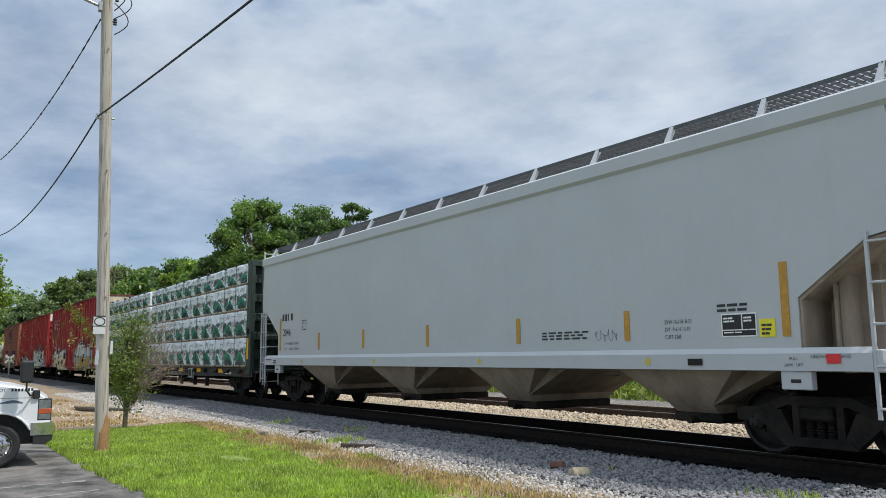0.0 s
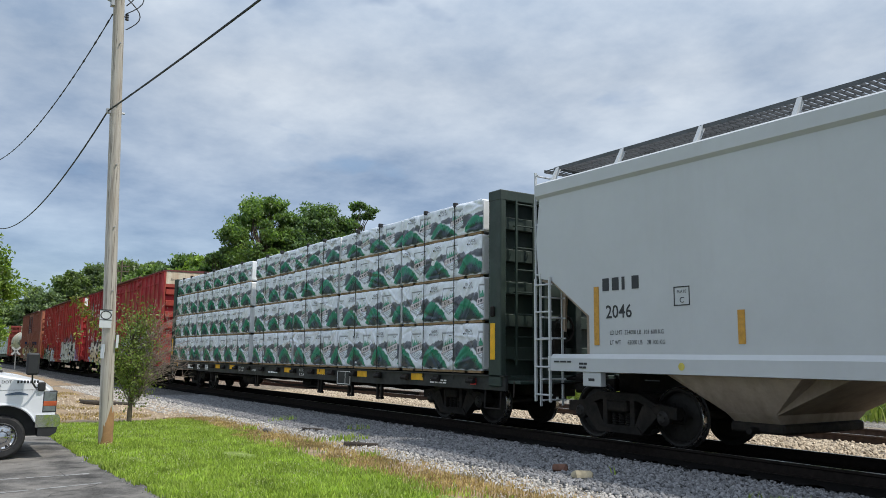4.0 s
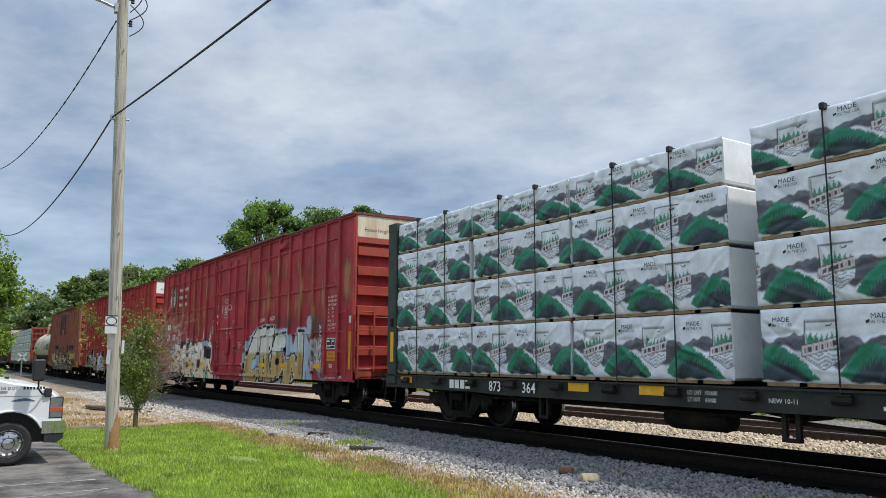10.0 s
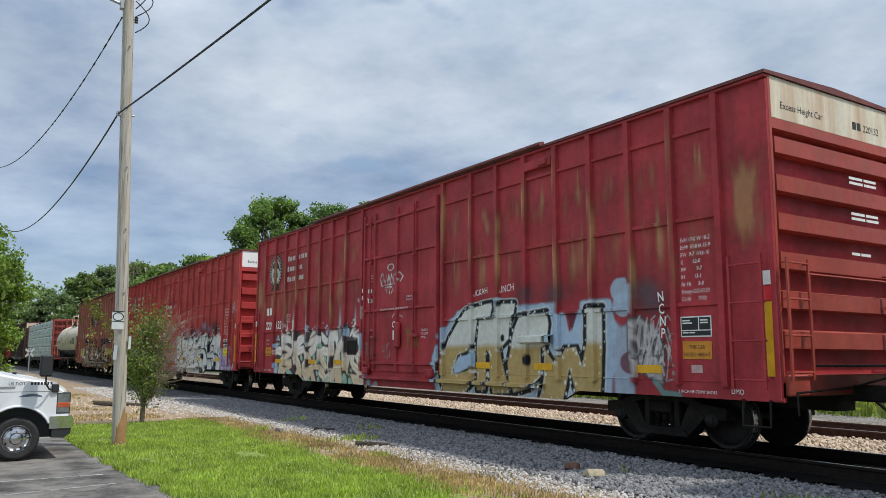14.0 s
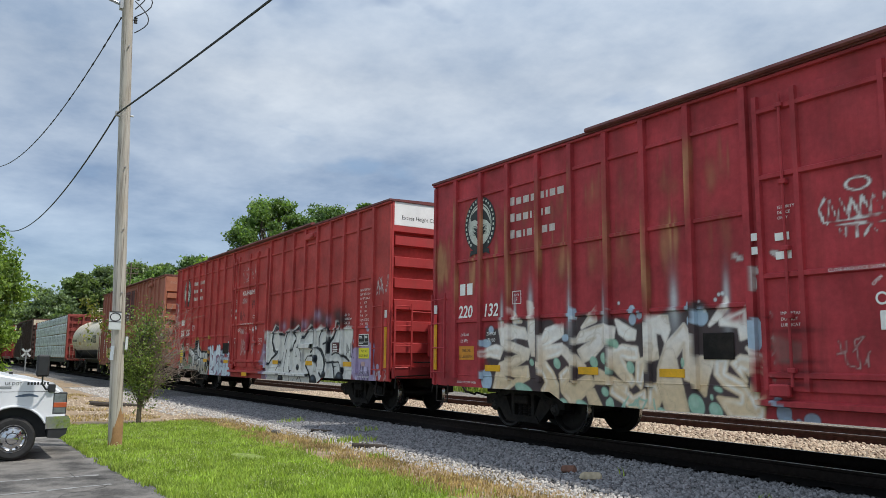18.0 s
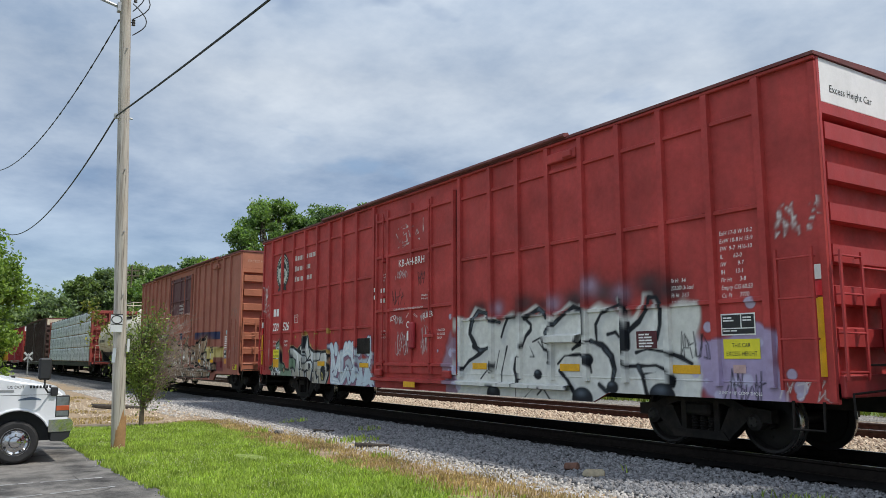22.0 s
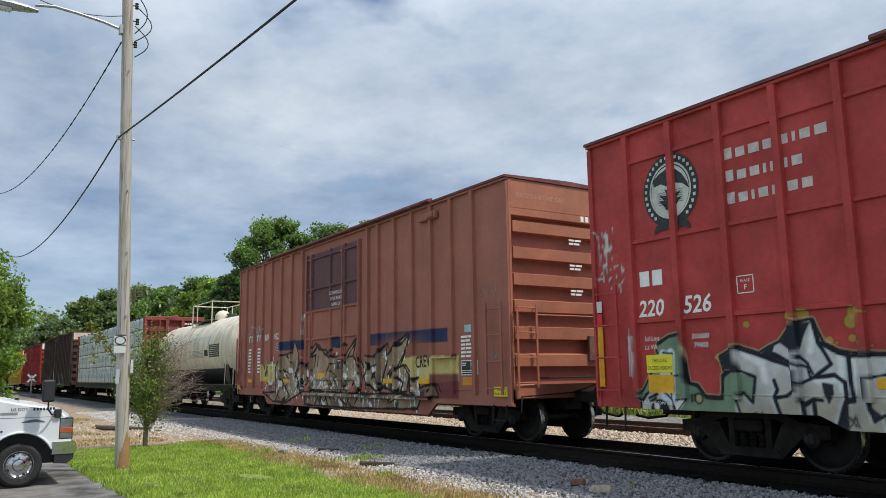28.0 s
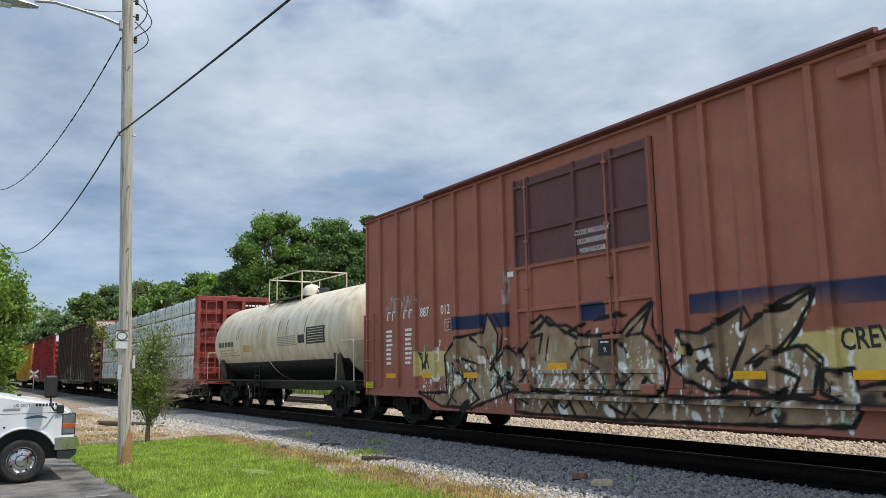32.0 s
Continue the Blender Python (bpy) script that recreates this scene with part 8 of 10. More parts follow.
ORANGE_PLATE = mat("orange_placard", (0.62, 0.25, 0.02), 0.55, grain=0.15, bump=0)
excess(car_c, 8.14, 8.64, 1.31, 1.56, SY, ORANGE_PLATE)
excess(car_c, -8.70, -8.19, 1.31, 1.58, SY, ORANGE_PLATE)
excess(car_d, 8.14, 8.70, 1.31, 1.57, SY, LEMON)
excess(car_d, -8.64, -8.14, 1.31, 1.57, SY, LEMON)
part("placard", Shape().box(-8.62, -8.14, SY - 0.004, SY, 1.02, 1.28), YELLOW_MARK, car_d)
part("plaque", Shape().box(6.58, 6.98, SY - 0.005, SY, 1.46, 1.72), mat("maroon_plaque", (0.09, 0.014, 0.02), 0.6), car_d, "maroon repair plaque")
bars("small_print", car_d, WHITE_MARK, 6.63, SY - 0.007, 1.48, 0.30, 0.22, 5, 2)
part("vent", Shape().box(-2.78, -2.12, SY - 0.02, SY, 1.42, 1.80, 0.01), DARK_STEEL, car_d)
part("vent", Shape().box(-2.7, -2.2, SY - 0.02, SY, 1.36, 1.72, 0.01), DARK_STEEL, car_c)

# brown car
lettering("spray_tag", "CREW", 0.36, 4.39, SY - 0.004, 1.47, BLACK_MARK, car_e, turn=4, wide=0.72, thick=0.014, label="black hand-sprayed scrawl")
lettering("lettering", "887", 0.29, -5.27, SY, 2.48, WHITE_MARK, car_e, wide=0.85, thick=0.01)
lettering("lettering", "012", 0.29, -4.42, SY, 2.48, WHITE_MARK, car_e, wide=0.85, thick=0.01)
mk = Shape()
for a in (-6.80, -6.56, -6.02, -5.78):
    mk.box(a, a + 0.045, SY - 0.002, SY, 2.48, 2.69).box(a, a + 0.17, SY - 0.002, SY, 2.65, 2.69)
part("company_mark", mk, WHITE_MARK, car_e)
boxed(car_e, ("PLATE", "F"), -4.26, -4.01, 2.13, 2.37, SY, 0.08)
rows(car_e, ("CLOSE AND LOCK", "DOORS BEFORE", "MOVING CAR"), 0.125, 0.40, DY - 0.07, 3.50, wide=0.78, align="CENTER")
part("plaque", Shape().box(0.36, 0.73, DY - 0.005, DY, 1.50, 1.76), BLACK_MARK, car_e, "small black maintenance panel")
lettering("lettering", "9.", 0.12, 0.48, DY - 0.008, 1.55, WHITE_MARK, car_e)
bars("small_print", car_e, WHITE_MARK, 0.42, DY - 0.008, 1.70, 0.25, 0.05, 1, 2)
for a, b, z in ((-5.2, -4.74, 1.14), (-3.58, -3.09, 1.14), (-0.91, -0.41, 1.29), (2.86, 3.35, 1.13), (4.5, 4.98, 1.13), (-6.86, -6.38, 1.13)):
    reflector(car_e, a, b, z, z + 0.11, SY if abs(a) > 1.7 else DY)
bars("small_print", car_e, WHITE_MARK, -6.85, SY, 1.45, 0.32, 0.85, 8, 2)
bars("small_print", car_e, WHITE_MARK, -5.95, SY, 1.45, 0.30, 0.85, 8, 2)
bars("small_print", car_e, WHITE_MARK, 6.21, SY, 1.66, 0.50, 0.47, 6, 2)
data_panel(car_e, 6.21, 6.80, 1.30, 1.60, SY)
part("blue_notice", Shape().box(6.35, 6.58, SY - 0.004, SY, 2.16, 2.31), mat("pale_blue_notice", (0.34, 0.55, 0.62), 0.5), car_e)
part("placard", Shape().box(6.25, 6.72, SY - 0.004, SY, 1.10, 1.27), ORANGE_PLATE, car_e)
excess(car_e, 7.36, 7.78, 0.90, 1.08, -1.605, LEMON)
excess(car_e, -7.85, -7.45, 0.90, 1.06, -1.605, LEMON)
he = car_e["span"] / 2
lettering("lettering", "EXCESS HEIGHT CAR", 0.13, he - 0.003, -1.35, 4.70, mat("faded_white_letters", (0.45, 0.27, 0.20), 0.7), car_e, facing="end")
mk = Shape()
for k in range(4):
    mk.box(he - 0.004, he - 0.001, 0.30 + k * 0.13, 0.38 + k * 0.13, 4.36, 4.47)
part("company_mark", mk, WHITE_MARK, car_e)
lettering("lettering", "887012", 0.16, he - 0.001, 0.86, 4.36, WHITE_MARK, car_e, facing="end", wide=0.8)
for z in (3.86, 3.35, 2.84):
    bars("small_print", car_e, WHITE_MARK, he + 0.004, -0.05, z, 0.35, 0.14, 2, 2, facing="end")
part("route_board", Shape().box(he + 0.0, he + 0.05, 0.35, 0.80, 1.55, 2.05, 0.01), LUMBER_OLD, car_e, "weathered reddish wooden routing board")
part("door_shutter", Shape().box(-2.05, -1.85, SY - 0.002, SY, 3.02, 3.12), WHITE_MARK, car_e)

# hopper
HY = -1.564
BLACK_LET = mat("black_hopper_lettering", (0.03, 0.033, 0.038), 0.6, bump=0)
AMBER_STRIP = mat("amber_reflector_strip", (0.50, 0.26, 0.035), 0.5, grain=0.2, scale=14, bump=0)
lettering("lettering", "2046", 0.29, -7.90, HY, 1.97, BLACK_LET, car_h, wide=0.95, thick=0.012)
mk = Shape()
for k in range(4):
    a = -7.96 + k * 0.205
    mk.box(a, a + (0.06 if k == 2 else 0.14), HY - 0.002, HY, 2.40, 2.60)
part("company_mark", mk, BLACK_LET, car_h)
rows(car_h, ("LD LMT  224000 LB  101 600 KG", "LT WT      62000 LB    28 100 KG"), 0.095, -7.82, HY, 1.71, BLACK_LET, step=1.6, wide=0.82)
for a in ((-6.55, -6.27, 2.10, 2.115), (-6.55, -6.27, 2.36, 2.375), (-6.55, -6.535, 2.10, 2.375), (-6.285, -6.27, 2.10, 2.375)):
    part("plate_box", Shape().box(a[0], a[1], HY - 0.002, HY, a[2], a[3]), BLACK_LET, car_h)
lettering("lettering", "PLATE", 0.06, -6.41, HY - 0.001, 2.28, BLACK_LET, car_h, align="CENTER")
lettering("lettering", "C", 0.12, -6.41, HY - 0.001, 2.14, BLACK_LET, car_h, align="CENTER")
for k, x in enumerate((-8.10, -5.45, -2.95, -0.10, 2.90, 5.48, 8.10)):
    end = k in (0, 6)
    part("reflector_strip", Shape().box(x - 0.055, x + 0.055, HY - 0.004, HY, 1.55, 2.48 if end else 2.0), AMBER_STRIP, car_h, "faded amber reflector strip")
rows(car_h, ("EXW 10-3 H  8-10", "EW   9-6 H 13-10", "CUFT 6245"), 0.085, 6.20, HY, 1.77, BLACK_LET, wide=0.72)
bars("small_print", car_h, BLACK_LET, 3.54, HY, 1.60, 1.12, 0.15, 3, 6)
data_panel(car_h, 7.16, 7.69, 1.56, 1.87, HY)
bars("small_print", car_h, BLACK_LET, 7.10, HY, 1.90, 0.62, 0.13, 2, 3)
part("lemon_label", Shape().box(7.73, 7.95, HY - 0.004, HY, 1.55, 1.78), LEMON, car_h, "yellow bar-code label")
bars("small_print", car_h, BLACK_LET, 7.76, HY - 0.006, 1.58, 0.16, 0.16, 3, 2)
sc = Shape()
pts = [(4.80 + 0.012 * k + 0.03 * math.sin(k * 0.9), HY - 0.003, 1.64 + 0.07 * math.sin(k * 0.62) + 0.03 * math.sin(k * 1.7)) for k in range(42)]
sc.pipe(pts, 0.0025, 4)
part("scrawl", sc, BLACK_LET, car_h, "thin black pen scrawl")
SILL = -1.626
for x in (-6.4, -2.3, 1.8, 5.91):
    disc("sill_disc", car_h, mat("sill_disc_yellow", (0.60, 0.50, 0.10), 0.5), x, SILL, 1.24, 0.0, 0.055)
part("id_tag", Shape().box(6.63, 6.87, SILL - 0.012, SILL, 1.19, 1.28, 0.004), DARK_STEEL, car_h)
rows(car_h, ("PULL", "JACK   LIFT"), 0.05, 8.20, SILL, 1.26, BLACK_LET, align="CENTER", step=1.5)
lettering("lettering", "2 INCH HF COMP SHOES", 0.062, 8.42, SILL, 1.28, BLACK_LET, car_h, wide=0.72)
part("reflector", Shape().box(8.62, 8.79, SILL - 0.006, SILL - 0.001, 1.22, 1.33), RED_MARK, car_h)
bars("small_print", car_h, BLACK_LET, -9.05, SILL, 1.27, 0.45, 0.05, 1, 3)
bars("small_print", car_h, BLACK_LET, -8.45, SILL, 1.18, 0.2, 0.12, 2, 2)
for x in (-6.0, -2.0, 2.1, 6.1):
    bars("small_print", car_h, BLACK_LET, x - 1.2, -1.484, 1.02, 0.35, 0.03, 1, 2)

# centrebeam cars
LY = -1.525
for a, w in ((-7.55, "873"), (-6.56, "364")):
    lettering("lettering", w, 0.26, a, -1.556, 0.77, WHITE_MARK, car_l, wide=0.98, thick=0.010)
mk = Shape()
for k in range(4):
    a = -8.93 + k * 0.19
    mk.box(a, a + 0.15, LY - 0.002, LY, 0.78, 0.95)
part("company_mark", mk, WHITE_MARK, car_l)
rows(car_l, ("LD LMT  195600", "LT WT    63400"), 0.085, -2.91, LY, 0.88, step=1.15, wide=0.85)
lettering("lettering", "NEW 10-11", 0.085, -1.64, LY, 0.82, WHITE_MARK, car_l)
lettering("lettering", "L 75-0", 0.13, 3.55, LY, 0.83, WHITE_MARK, car_l)
rows(car_l, ("H  11-5", "IL 73-0"), 0.11, 2.20, LY, 0.89, step=1.15)
bars("small_print", car_l, WHITE_MARK, -0.2, LY, 0.80, 0.8, 0.08, 1, 4)
bars("small_print", car_l, WHITE_MARK, 8.6 + 0.45, LY, 0.80, 0.7, 0.10, 2, 4)
for a in (-10.9, -5.36, -3.8, 1.12, 3.4, 5.76, 8.3):
    part("reflector", Shape().box(a, a + 0.48, LY - 0.008, LY, 0.84, 0.98), YELLOW_MARK, car_l)
part("reflector", Shape().box(10.52, 10.70, LY - 0.008, LY, 0.81, 0.93), RED_MARK, car_l)
for s in (-1, 1):
    part("safety_stripe", Shape().box(*sorted((s * 11.20, s * 11.34)), -1.568, -1.558, 1.30, 1.98), YELLOW_MARK, car_l, "yellow vertical reflector stripe")
    part("keeper", Shape().box(*sorted((s * 11.22, s * 11.34)), -1.60, -1.555, 2.1, 2.3, 0.02), DARK_STEEL, car_l)
hl = car_l["span"] / 2
lettering("lettering", "CAUTION", 0.13, hl + 0.004, -0.75, 4.36, WHITE_MARK, car_l, facing="end")
bars("small_print", car_l, WHITE_MARK, hl + 0.004, 0.0, 4.35, 0.75, 0.13, 2, 3, facing="end")
lettering("lettering", "3364", 0.15, hl + 0.002, 0.02, 3.55, WHITE_MARK, car_l, facing="end")
hs = car_s["span"] / 2
lettering("lettering", "CAUTION", 0.13, hs + 0.004, -0.6, 4.38, WHITE_MARK, car_s, facing="end")
bars("small_print", car_s, WHITE_MARK, hs + 0.004, 0.5, 4.15, 0.8, 0.12, 1, 6, facing="end")

# tank car
def on_tank(name, material, x0, x1, a0, a1, label="", r=1.43):
    s, n = Shape(), 8
    pts = [(x, r * math.cos(radians(a0 + (a1 - a0) * k / n)), 2.42 + r * math.sin(radians(a0 + (a1 - a0) * k / n))) for x in (x0, x1) for k in range(n + 1)]
    s.add(pts, [(k, k + 1, n + 2 + k, n + 1 + k) for k in range(n)])
    return part(name, s, material, car_t, label)


for k in range(10):
    on_tank("company_mark", BLACK_LET, -5.3 + k * 0.17 + (0.1 if k > 3 else 0), -5.19 + k * 0.17 + (0.1 if k > 3 else 0), 179, 186, r=1.424)
for x in (-3.2, -3.0, -0.9, 1.0, 1.7, 3.2):
    on_tank("side_stripe", mat("grey_green_stripe", (0.17, 0.21, 0.20), 0.5), x, x + 0.06, 158, 178, r=1.424)
on_tank("data_panel", BLACK_LET, 3.35, 4.7, 172, 192, "black stencilled data panel", 1.424)
on_tank("data_panel", BLACK_LET, 2.7, 3.2, 180, 190, "black stencilled data panel", 1.424)
for k in range(6):
    on_tank("small_print", mat("grey_print", (0.30, 0.30, 0.29), 0.6), 0.9, 2.5, 180 + k * 2.2, 180.9 + k * 2.2, r=1.424)
    on_tank("small_print", TANK_WHITE, 3.45, 4.6, 174 + k * 3, 174.8 + k * 3, r=1.429)
for k in range(3):
    on_tank("small_print", mat("tan_print", (0.45, 0.33, 0.18), 0.6), -5.2, -3.4 + 0.2 * k, 191 + k * 4, 192.4 + k * 4, r=1.424)
on_tank("label", mat("tan_label", (0.55, 0.38, 0.16), 0.6), -2.5, -1.7, 186, 196, r=1.424)
# ---- roadside: lot, lawn, gravel ----
lot = ribbon("asphalt_lot", ASPHALT, "cracked worn grey asphalt of a parking lot", -21.0, 14, lambda x: -30.0, lambda x: 2.22 + 0.25 * max(0.0, (x + 12.5) * 0.2) - 0.03 * max(0, -x - 15), -0.01, rag=0.12, seed=9, cat="pavement", rough=0.0)
dirt = ribbon("dry_dirt", mat("dry_earth", (0.27, 0.195, 0.12), 0.95, grain=0.35, scale=5, bump=0.8, dirt=(0.40, 0.33, 0.24), much=0.5, relief=30), "dry brown dirt and dead grass strip", -70, 12, lambda x: 4.75 if x > -18.6 else 2.0, lambda x: 6.5, -0.014, rag=0.55, seed=11)
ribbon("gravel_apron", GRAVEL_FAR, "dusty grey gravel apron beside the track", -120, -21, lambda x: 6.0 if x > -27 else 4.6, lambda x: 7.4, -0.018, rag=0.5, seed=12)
LINE_PAINT = mat("worn_white_line", (0.26, 0.26, 0.255), 0.9, grain=0.45, scale=5, bump=0.3, dirt=(0.16, 0.16, 0.155), much=0.9)
for x0, lean in ((-11.15, 0.0), (-10.3, 0.02)):
    stripe = Shape()
    for k in range(40):
        y, w = 1.95 - k * 0.08, 0.045 * (0.75 + 0.25 * math.sin(k * 2.3 + x0))
        if k not in (9, 17, 18, 30):
            a, b = x0 + lean * k * 0.67, x0 + lean * (k + 1) * 0.67
            stripe.add([(a - w, y, -0.0065), (a + w, y, -0.0065), (b + w, y - 0.08, -0.0065), (b - w, y - 0.08, -0.0065)], [(0, 3, 2, 1)])
    solid("parking_line", stripe, LINE_PAINT, "faded white parking line on asphalt", "road marking", kind="structure")


CRACK = mat("asphalt_crack", (0.03, 0.03, 0.03), 0.95, bump=0.2)
rc = random.Random(3)
for i in range(10):
    x, y, a = rc.uniform(-15, -9.5), rc.uniform(-0.5, 2.0), rc.uniform(0, 6.3)
    s = Shape()
    for k in range(14):
        a += rc.uniform(-0.7, 0.7)
        x2, y2 = x + 0.16 * math.cos(a), y + 0.16 * math.sin(a)
        if y2 < 2.1:
            n = Vector((-(y2 - y), x2 - x)).normalized() * rc.uniform(0.002, 0.007)
            s.add([(x - n.x, y - n.y, -0.006), (x2 - n.x, y2 - n.y, -0.006), (x2 + n.x, y2 + n.y, -0.006), (x + n.x, y + n.y, -0.006)], [(0, 1, 2, 3)])
        x, y = x2, y2
    if s.f:
        solid("asphalt_crack", s, CRACK, "dark crack running through the asphalt", "crack", kind="structure")


def lawn_edge(x):
    return 2.25 + 0.25 * max(0.0, (x + 12.5) * 0.2)


def in_lawn(x, y):
    wob = 0.25 * noise.noise((x * 0.7, y * 0.7, 3))
    return -18.7 + wob < x < 1 and lawn_edge(x) + wob * 0.4 < y < 5.05 + wob + (0.35 if x < -15 else 0)


LAWN = mat("mown_turf", (0.17, 0.235, 0.04), 0.95, grain=0.35, scale=7, bump=0.9, dirt=(0.20, 0.17, 0.08), much=0.35, relief=60)
ribbon("lawn", LAWN, "mown green verge between lot and gravel", -18.7, 2, lambda x: lawn_edge(x), lambda x: 5.05 + (0.3 if x < -15 else 0.0), 0.0, rag=0.15, seed=14)
GRASS = leaf_mat("grass_blades", (0.17, 0.25, 0.035), (0.38, 0.48, 0.10), 0.6, 1.6, 0.62)
DRY_GRASS = leaf_mat("dry_grass_blades", (0.26, 0.175, 0.085), (0.55, 0.42, 0.245), 0.7, 1.5, 0.5)
CLOVER = mat("clover_flowers", (0.50, 0.53, 0.27), 0.8, bump=0)


def blades(name, spots, lo, hi, material, label, seed, wide=0.008):
    r = np.random.RandomState(seed)
    n = len(spots)
    S = np.array(spots)
    a, h, w = r.uniform(0, 6.283, n), r.uniform(lo, hi, n), r.uniform(0.6, 1.3, n) * wide
    lean = r.uniform(0.15, 0.75, n) * h
    b = r.uniform(0, 6.283, n)
    dx, dy = np.cos(a) * w, np.sin(a) * w
    lx, ly = np.cos(b) * lean, np.sin(b) * lean
    P = np.zeros((n, 5, 3))
    P[:, 0] = np.stack([S[:, 0] - dx, S[:, 1] - dy, np.zeros(n) - 0.02], -1)
    P[:, 1] = np.stack([S[:, 0] + dx, S[:, 1] + dy, np.zeros(n) - 0.02], -1)
    P[:, 2] = np.stack([S[:, 0] + dx * 0.7 + lx * 0.35, S[:, 1] + dy * 0.7 + ly * 0.35, h * 0.6], -1)
    P[:, 3] = np.stack([S[:, 0] - dx * 0.7 + lx * 0.35, S[:, 1] - dy * 0.7 + ly * 0.35, h * 0.6], -1)
    P[:, 4] = np.stack([S[:, 0] + lx, S[:, 1] + ly, h * 0.95], -1)
    k = np.arange(n)[:, None] * 5
    F = np.concatenate([k + [0, 1, 2], k + [0, 2, 3], k + [3, 2, 4]])
    return tagged(new(name, soup(name, P.reshape(-1, 3), F, material)), label, "grass", kind="stuff")


def scatter(n, x0, x1, y0, y1, keep, seed, dense=None):
    r, out = random.Random(seed), []
    while len(out) < n:
        x, y = r.uniform(x0, x1), r.uniform(y0, y1)
        if keep(x, y):
            out.append((x, y))
    return out


blades("grass", scatter(70000, -18.9, -5, 2.1, 5.7, lambda x, y: in_lawn(x, y) and noise.noise((x * 1.3, y * 1.3, 8)) > -0.55, 1), 0.015, 0.085, GRASS, "short bright green grass of the verge", 1)
blades("dry_grass", scatter(20000, -19.5, -4, 4.6, 6.7, lambda x, y: random.random() < math.exp(-((y - 5.55) / 0.5) ** 2) * (0.55 + 0.8 * noise.noise((x * 0.9, y * 1.4, 1))), 2), 0.010, 0.05, DRY_GRASS, "straw-coloured dead grass along the gravel edge", 2)
blades("verge_tufts", scatter(5000, -19.0, -4, 4.7, 5.9, lambda x, y: random.random() < math.exp(-((y - 4.9) / 0.4) ** 2) * (0.4 + noise.noise((x * 1.6, y * 1.6, 4))), 12), 0.02, 0.09, GRASS, "thin green tufts running out into dead grass", 12)
blades("dirt_grass", scatter(5000, -34, -18.7, 2.0, 5.0, lambda x, y: noise.noise((x * 0.5, y * 0.9, 6)) > 0.0, 4), 0.015, 0.06, DRY_GRASS, "sparse dead grass on dirt", 6, 0.010)
blades("edge_weeds", scatter(500, -19, -4, 5.6, 8.6, lambda x, y: noise.noise((x * 1.1, y * 1.1, 5)) > 0.5, 3), 0.04, 0.14, GRASS, "scattered green weeds in the gravel", 3, 0.010)


creep = scatter(5200, -18.6, -6, -0.14, 0.16, lambda x, y: noise.noise((x * 2.3, y * 2.3, 15)) > -0.15, 31)
blades("edge_grass", [(x, y + lawn_edge(x)) for x, y in creep], 0.02, 0.09, GRASS, "ragged grass creeping over the asphalt edge", 13)


def clover():
    r = np.random.RandomState(4)
    S = np.array(scatter(1500, -18, -5.5, 2.2, 5.0, lambda x, y: in_lawn(x, y) and noise.noise((x * 0.8, y * 0.8, 12)) > -0.15, 5))
    n = len(S)
    o = np.array([(1, 0, 0), (0, 1, 0), (-1, 0, 0), (0, -1, 0), (0, 0, 1), (0, 0, -1)]) * 0.0065
    P = np.repeat(np.concatenate([S, r.uniform(0.05, 0.095, (n, 1))], 1)[:, None], 6, 1) + o * r.uniform(0.7, 1.3, (n, 1, 1))
    k = np.arange(n)[:, None] * 6
    F = np.concatenate([k + list(t) for t in ((0, 1, 4), (1, 2, 4), (2, 3, 4), (3, 0, 4), (1, 0, 5), (2, 1, 5), (3, 2, 5), (0, 3, 5))])
    tagged(new("clover_flowers", soup("clover_flowers", P.reshape(-1, 3), F, CLOVER)), "small white clover heads in the grass", "flowers", kind="stuff")


clover()


def stones(name, n, x0, x1, y0, y1, z, size, material, label, seed, power=1.0, follow=None):
    """Loose broken stones: jittered eight-sided lumps lying on the bed."""
    r = np.random.RandomState(seed)
    u = r.uniform(0, 1, n) ** power
    S = np.stack([x1 + (x0 - x1) * u, r.uniform(y0, y1, n), np.full(n, z) + r.uniform(-0.006, 0.016, n)], -1)
    if follow:
        S[:, 1] += [follow(x) + 0.12 * noise.noise((x * 1.5, 0.0, 2.0)) for x in S[:, 0]]
    o = np.array([(1, 1, -0.6), (-1, 1, -0.6), (-1, -1, -0.6), (1, -1, -0.6), (0.7, 0.7, 0.7), (-0.7, 0.7, 0.7), (-0.7, -0.7, 0.7), (0.7, -0.7, 0.7)])
    L = o[None] * r.uniform(0.55, 1.25, (n, 8, 3)) * r.uniform(0.6, 1.3, (n, 1, 3)) * (r.uniform(0.55, 1.25, (n, 1, 1)) * size)
    a, t = r.uniform(0, 6.283, n), r.normal(0, 0.5, n)
    c, s, ct, st_ = np.cos(a)[:, None], np.sin(a)[:, None], np.cos(t)[:, None], np.sin(t)[:, None]
    X, Y, Z = L[..., 0] * c - L[..., 1] * s, L[..., 0] * s + L[..., 1] * c, L[..., 2]
    Y, Z = Y * ct - Z * st_, Y * st_ + Z * ct
    P = np.stack([X, Y, Z], -1) + S[:, None]
    k = np.arange(n)[:, None] * 8
    F = np.concatenate([k + list(q) for q in ((4, 5, 6, 7), (0, 1, 5, 4), (1, 2, 6, 5), (2, 3, 7, 6), (3, 0, 4, 7))])
    return tagged(new(name, soup(name, P.reshape(-1, 3), F, material)), label, "gravel", kind="stuff")


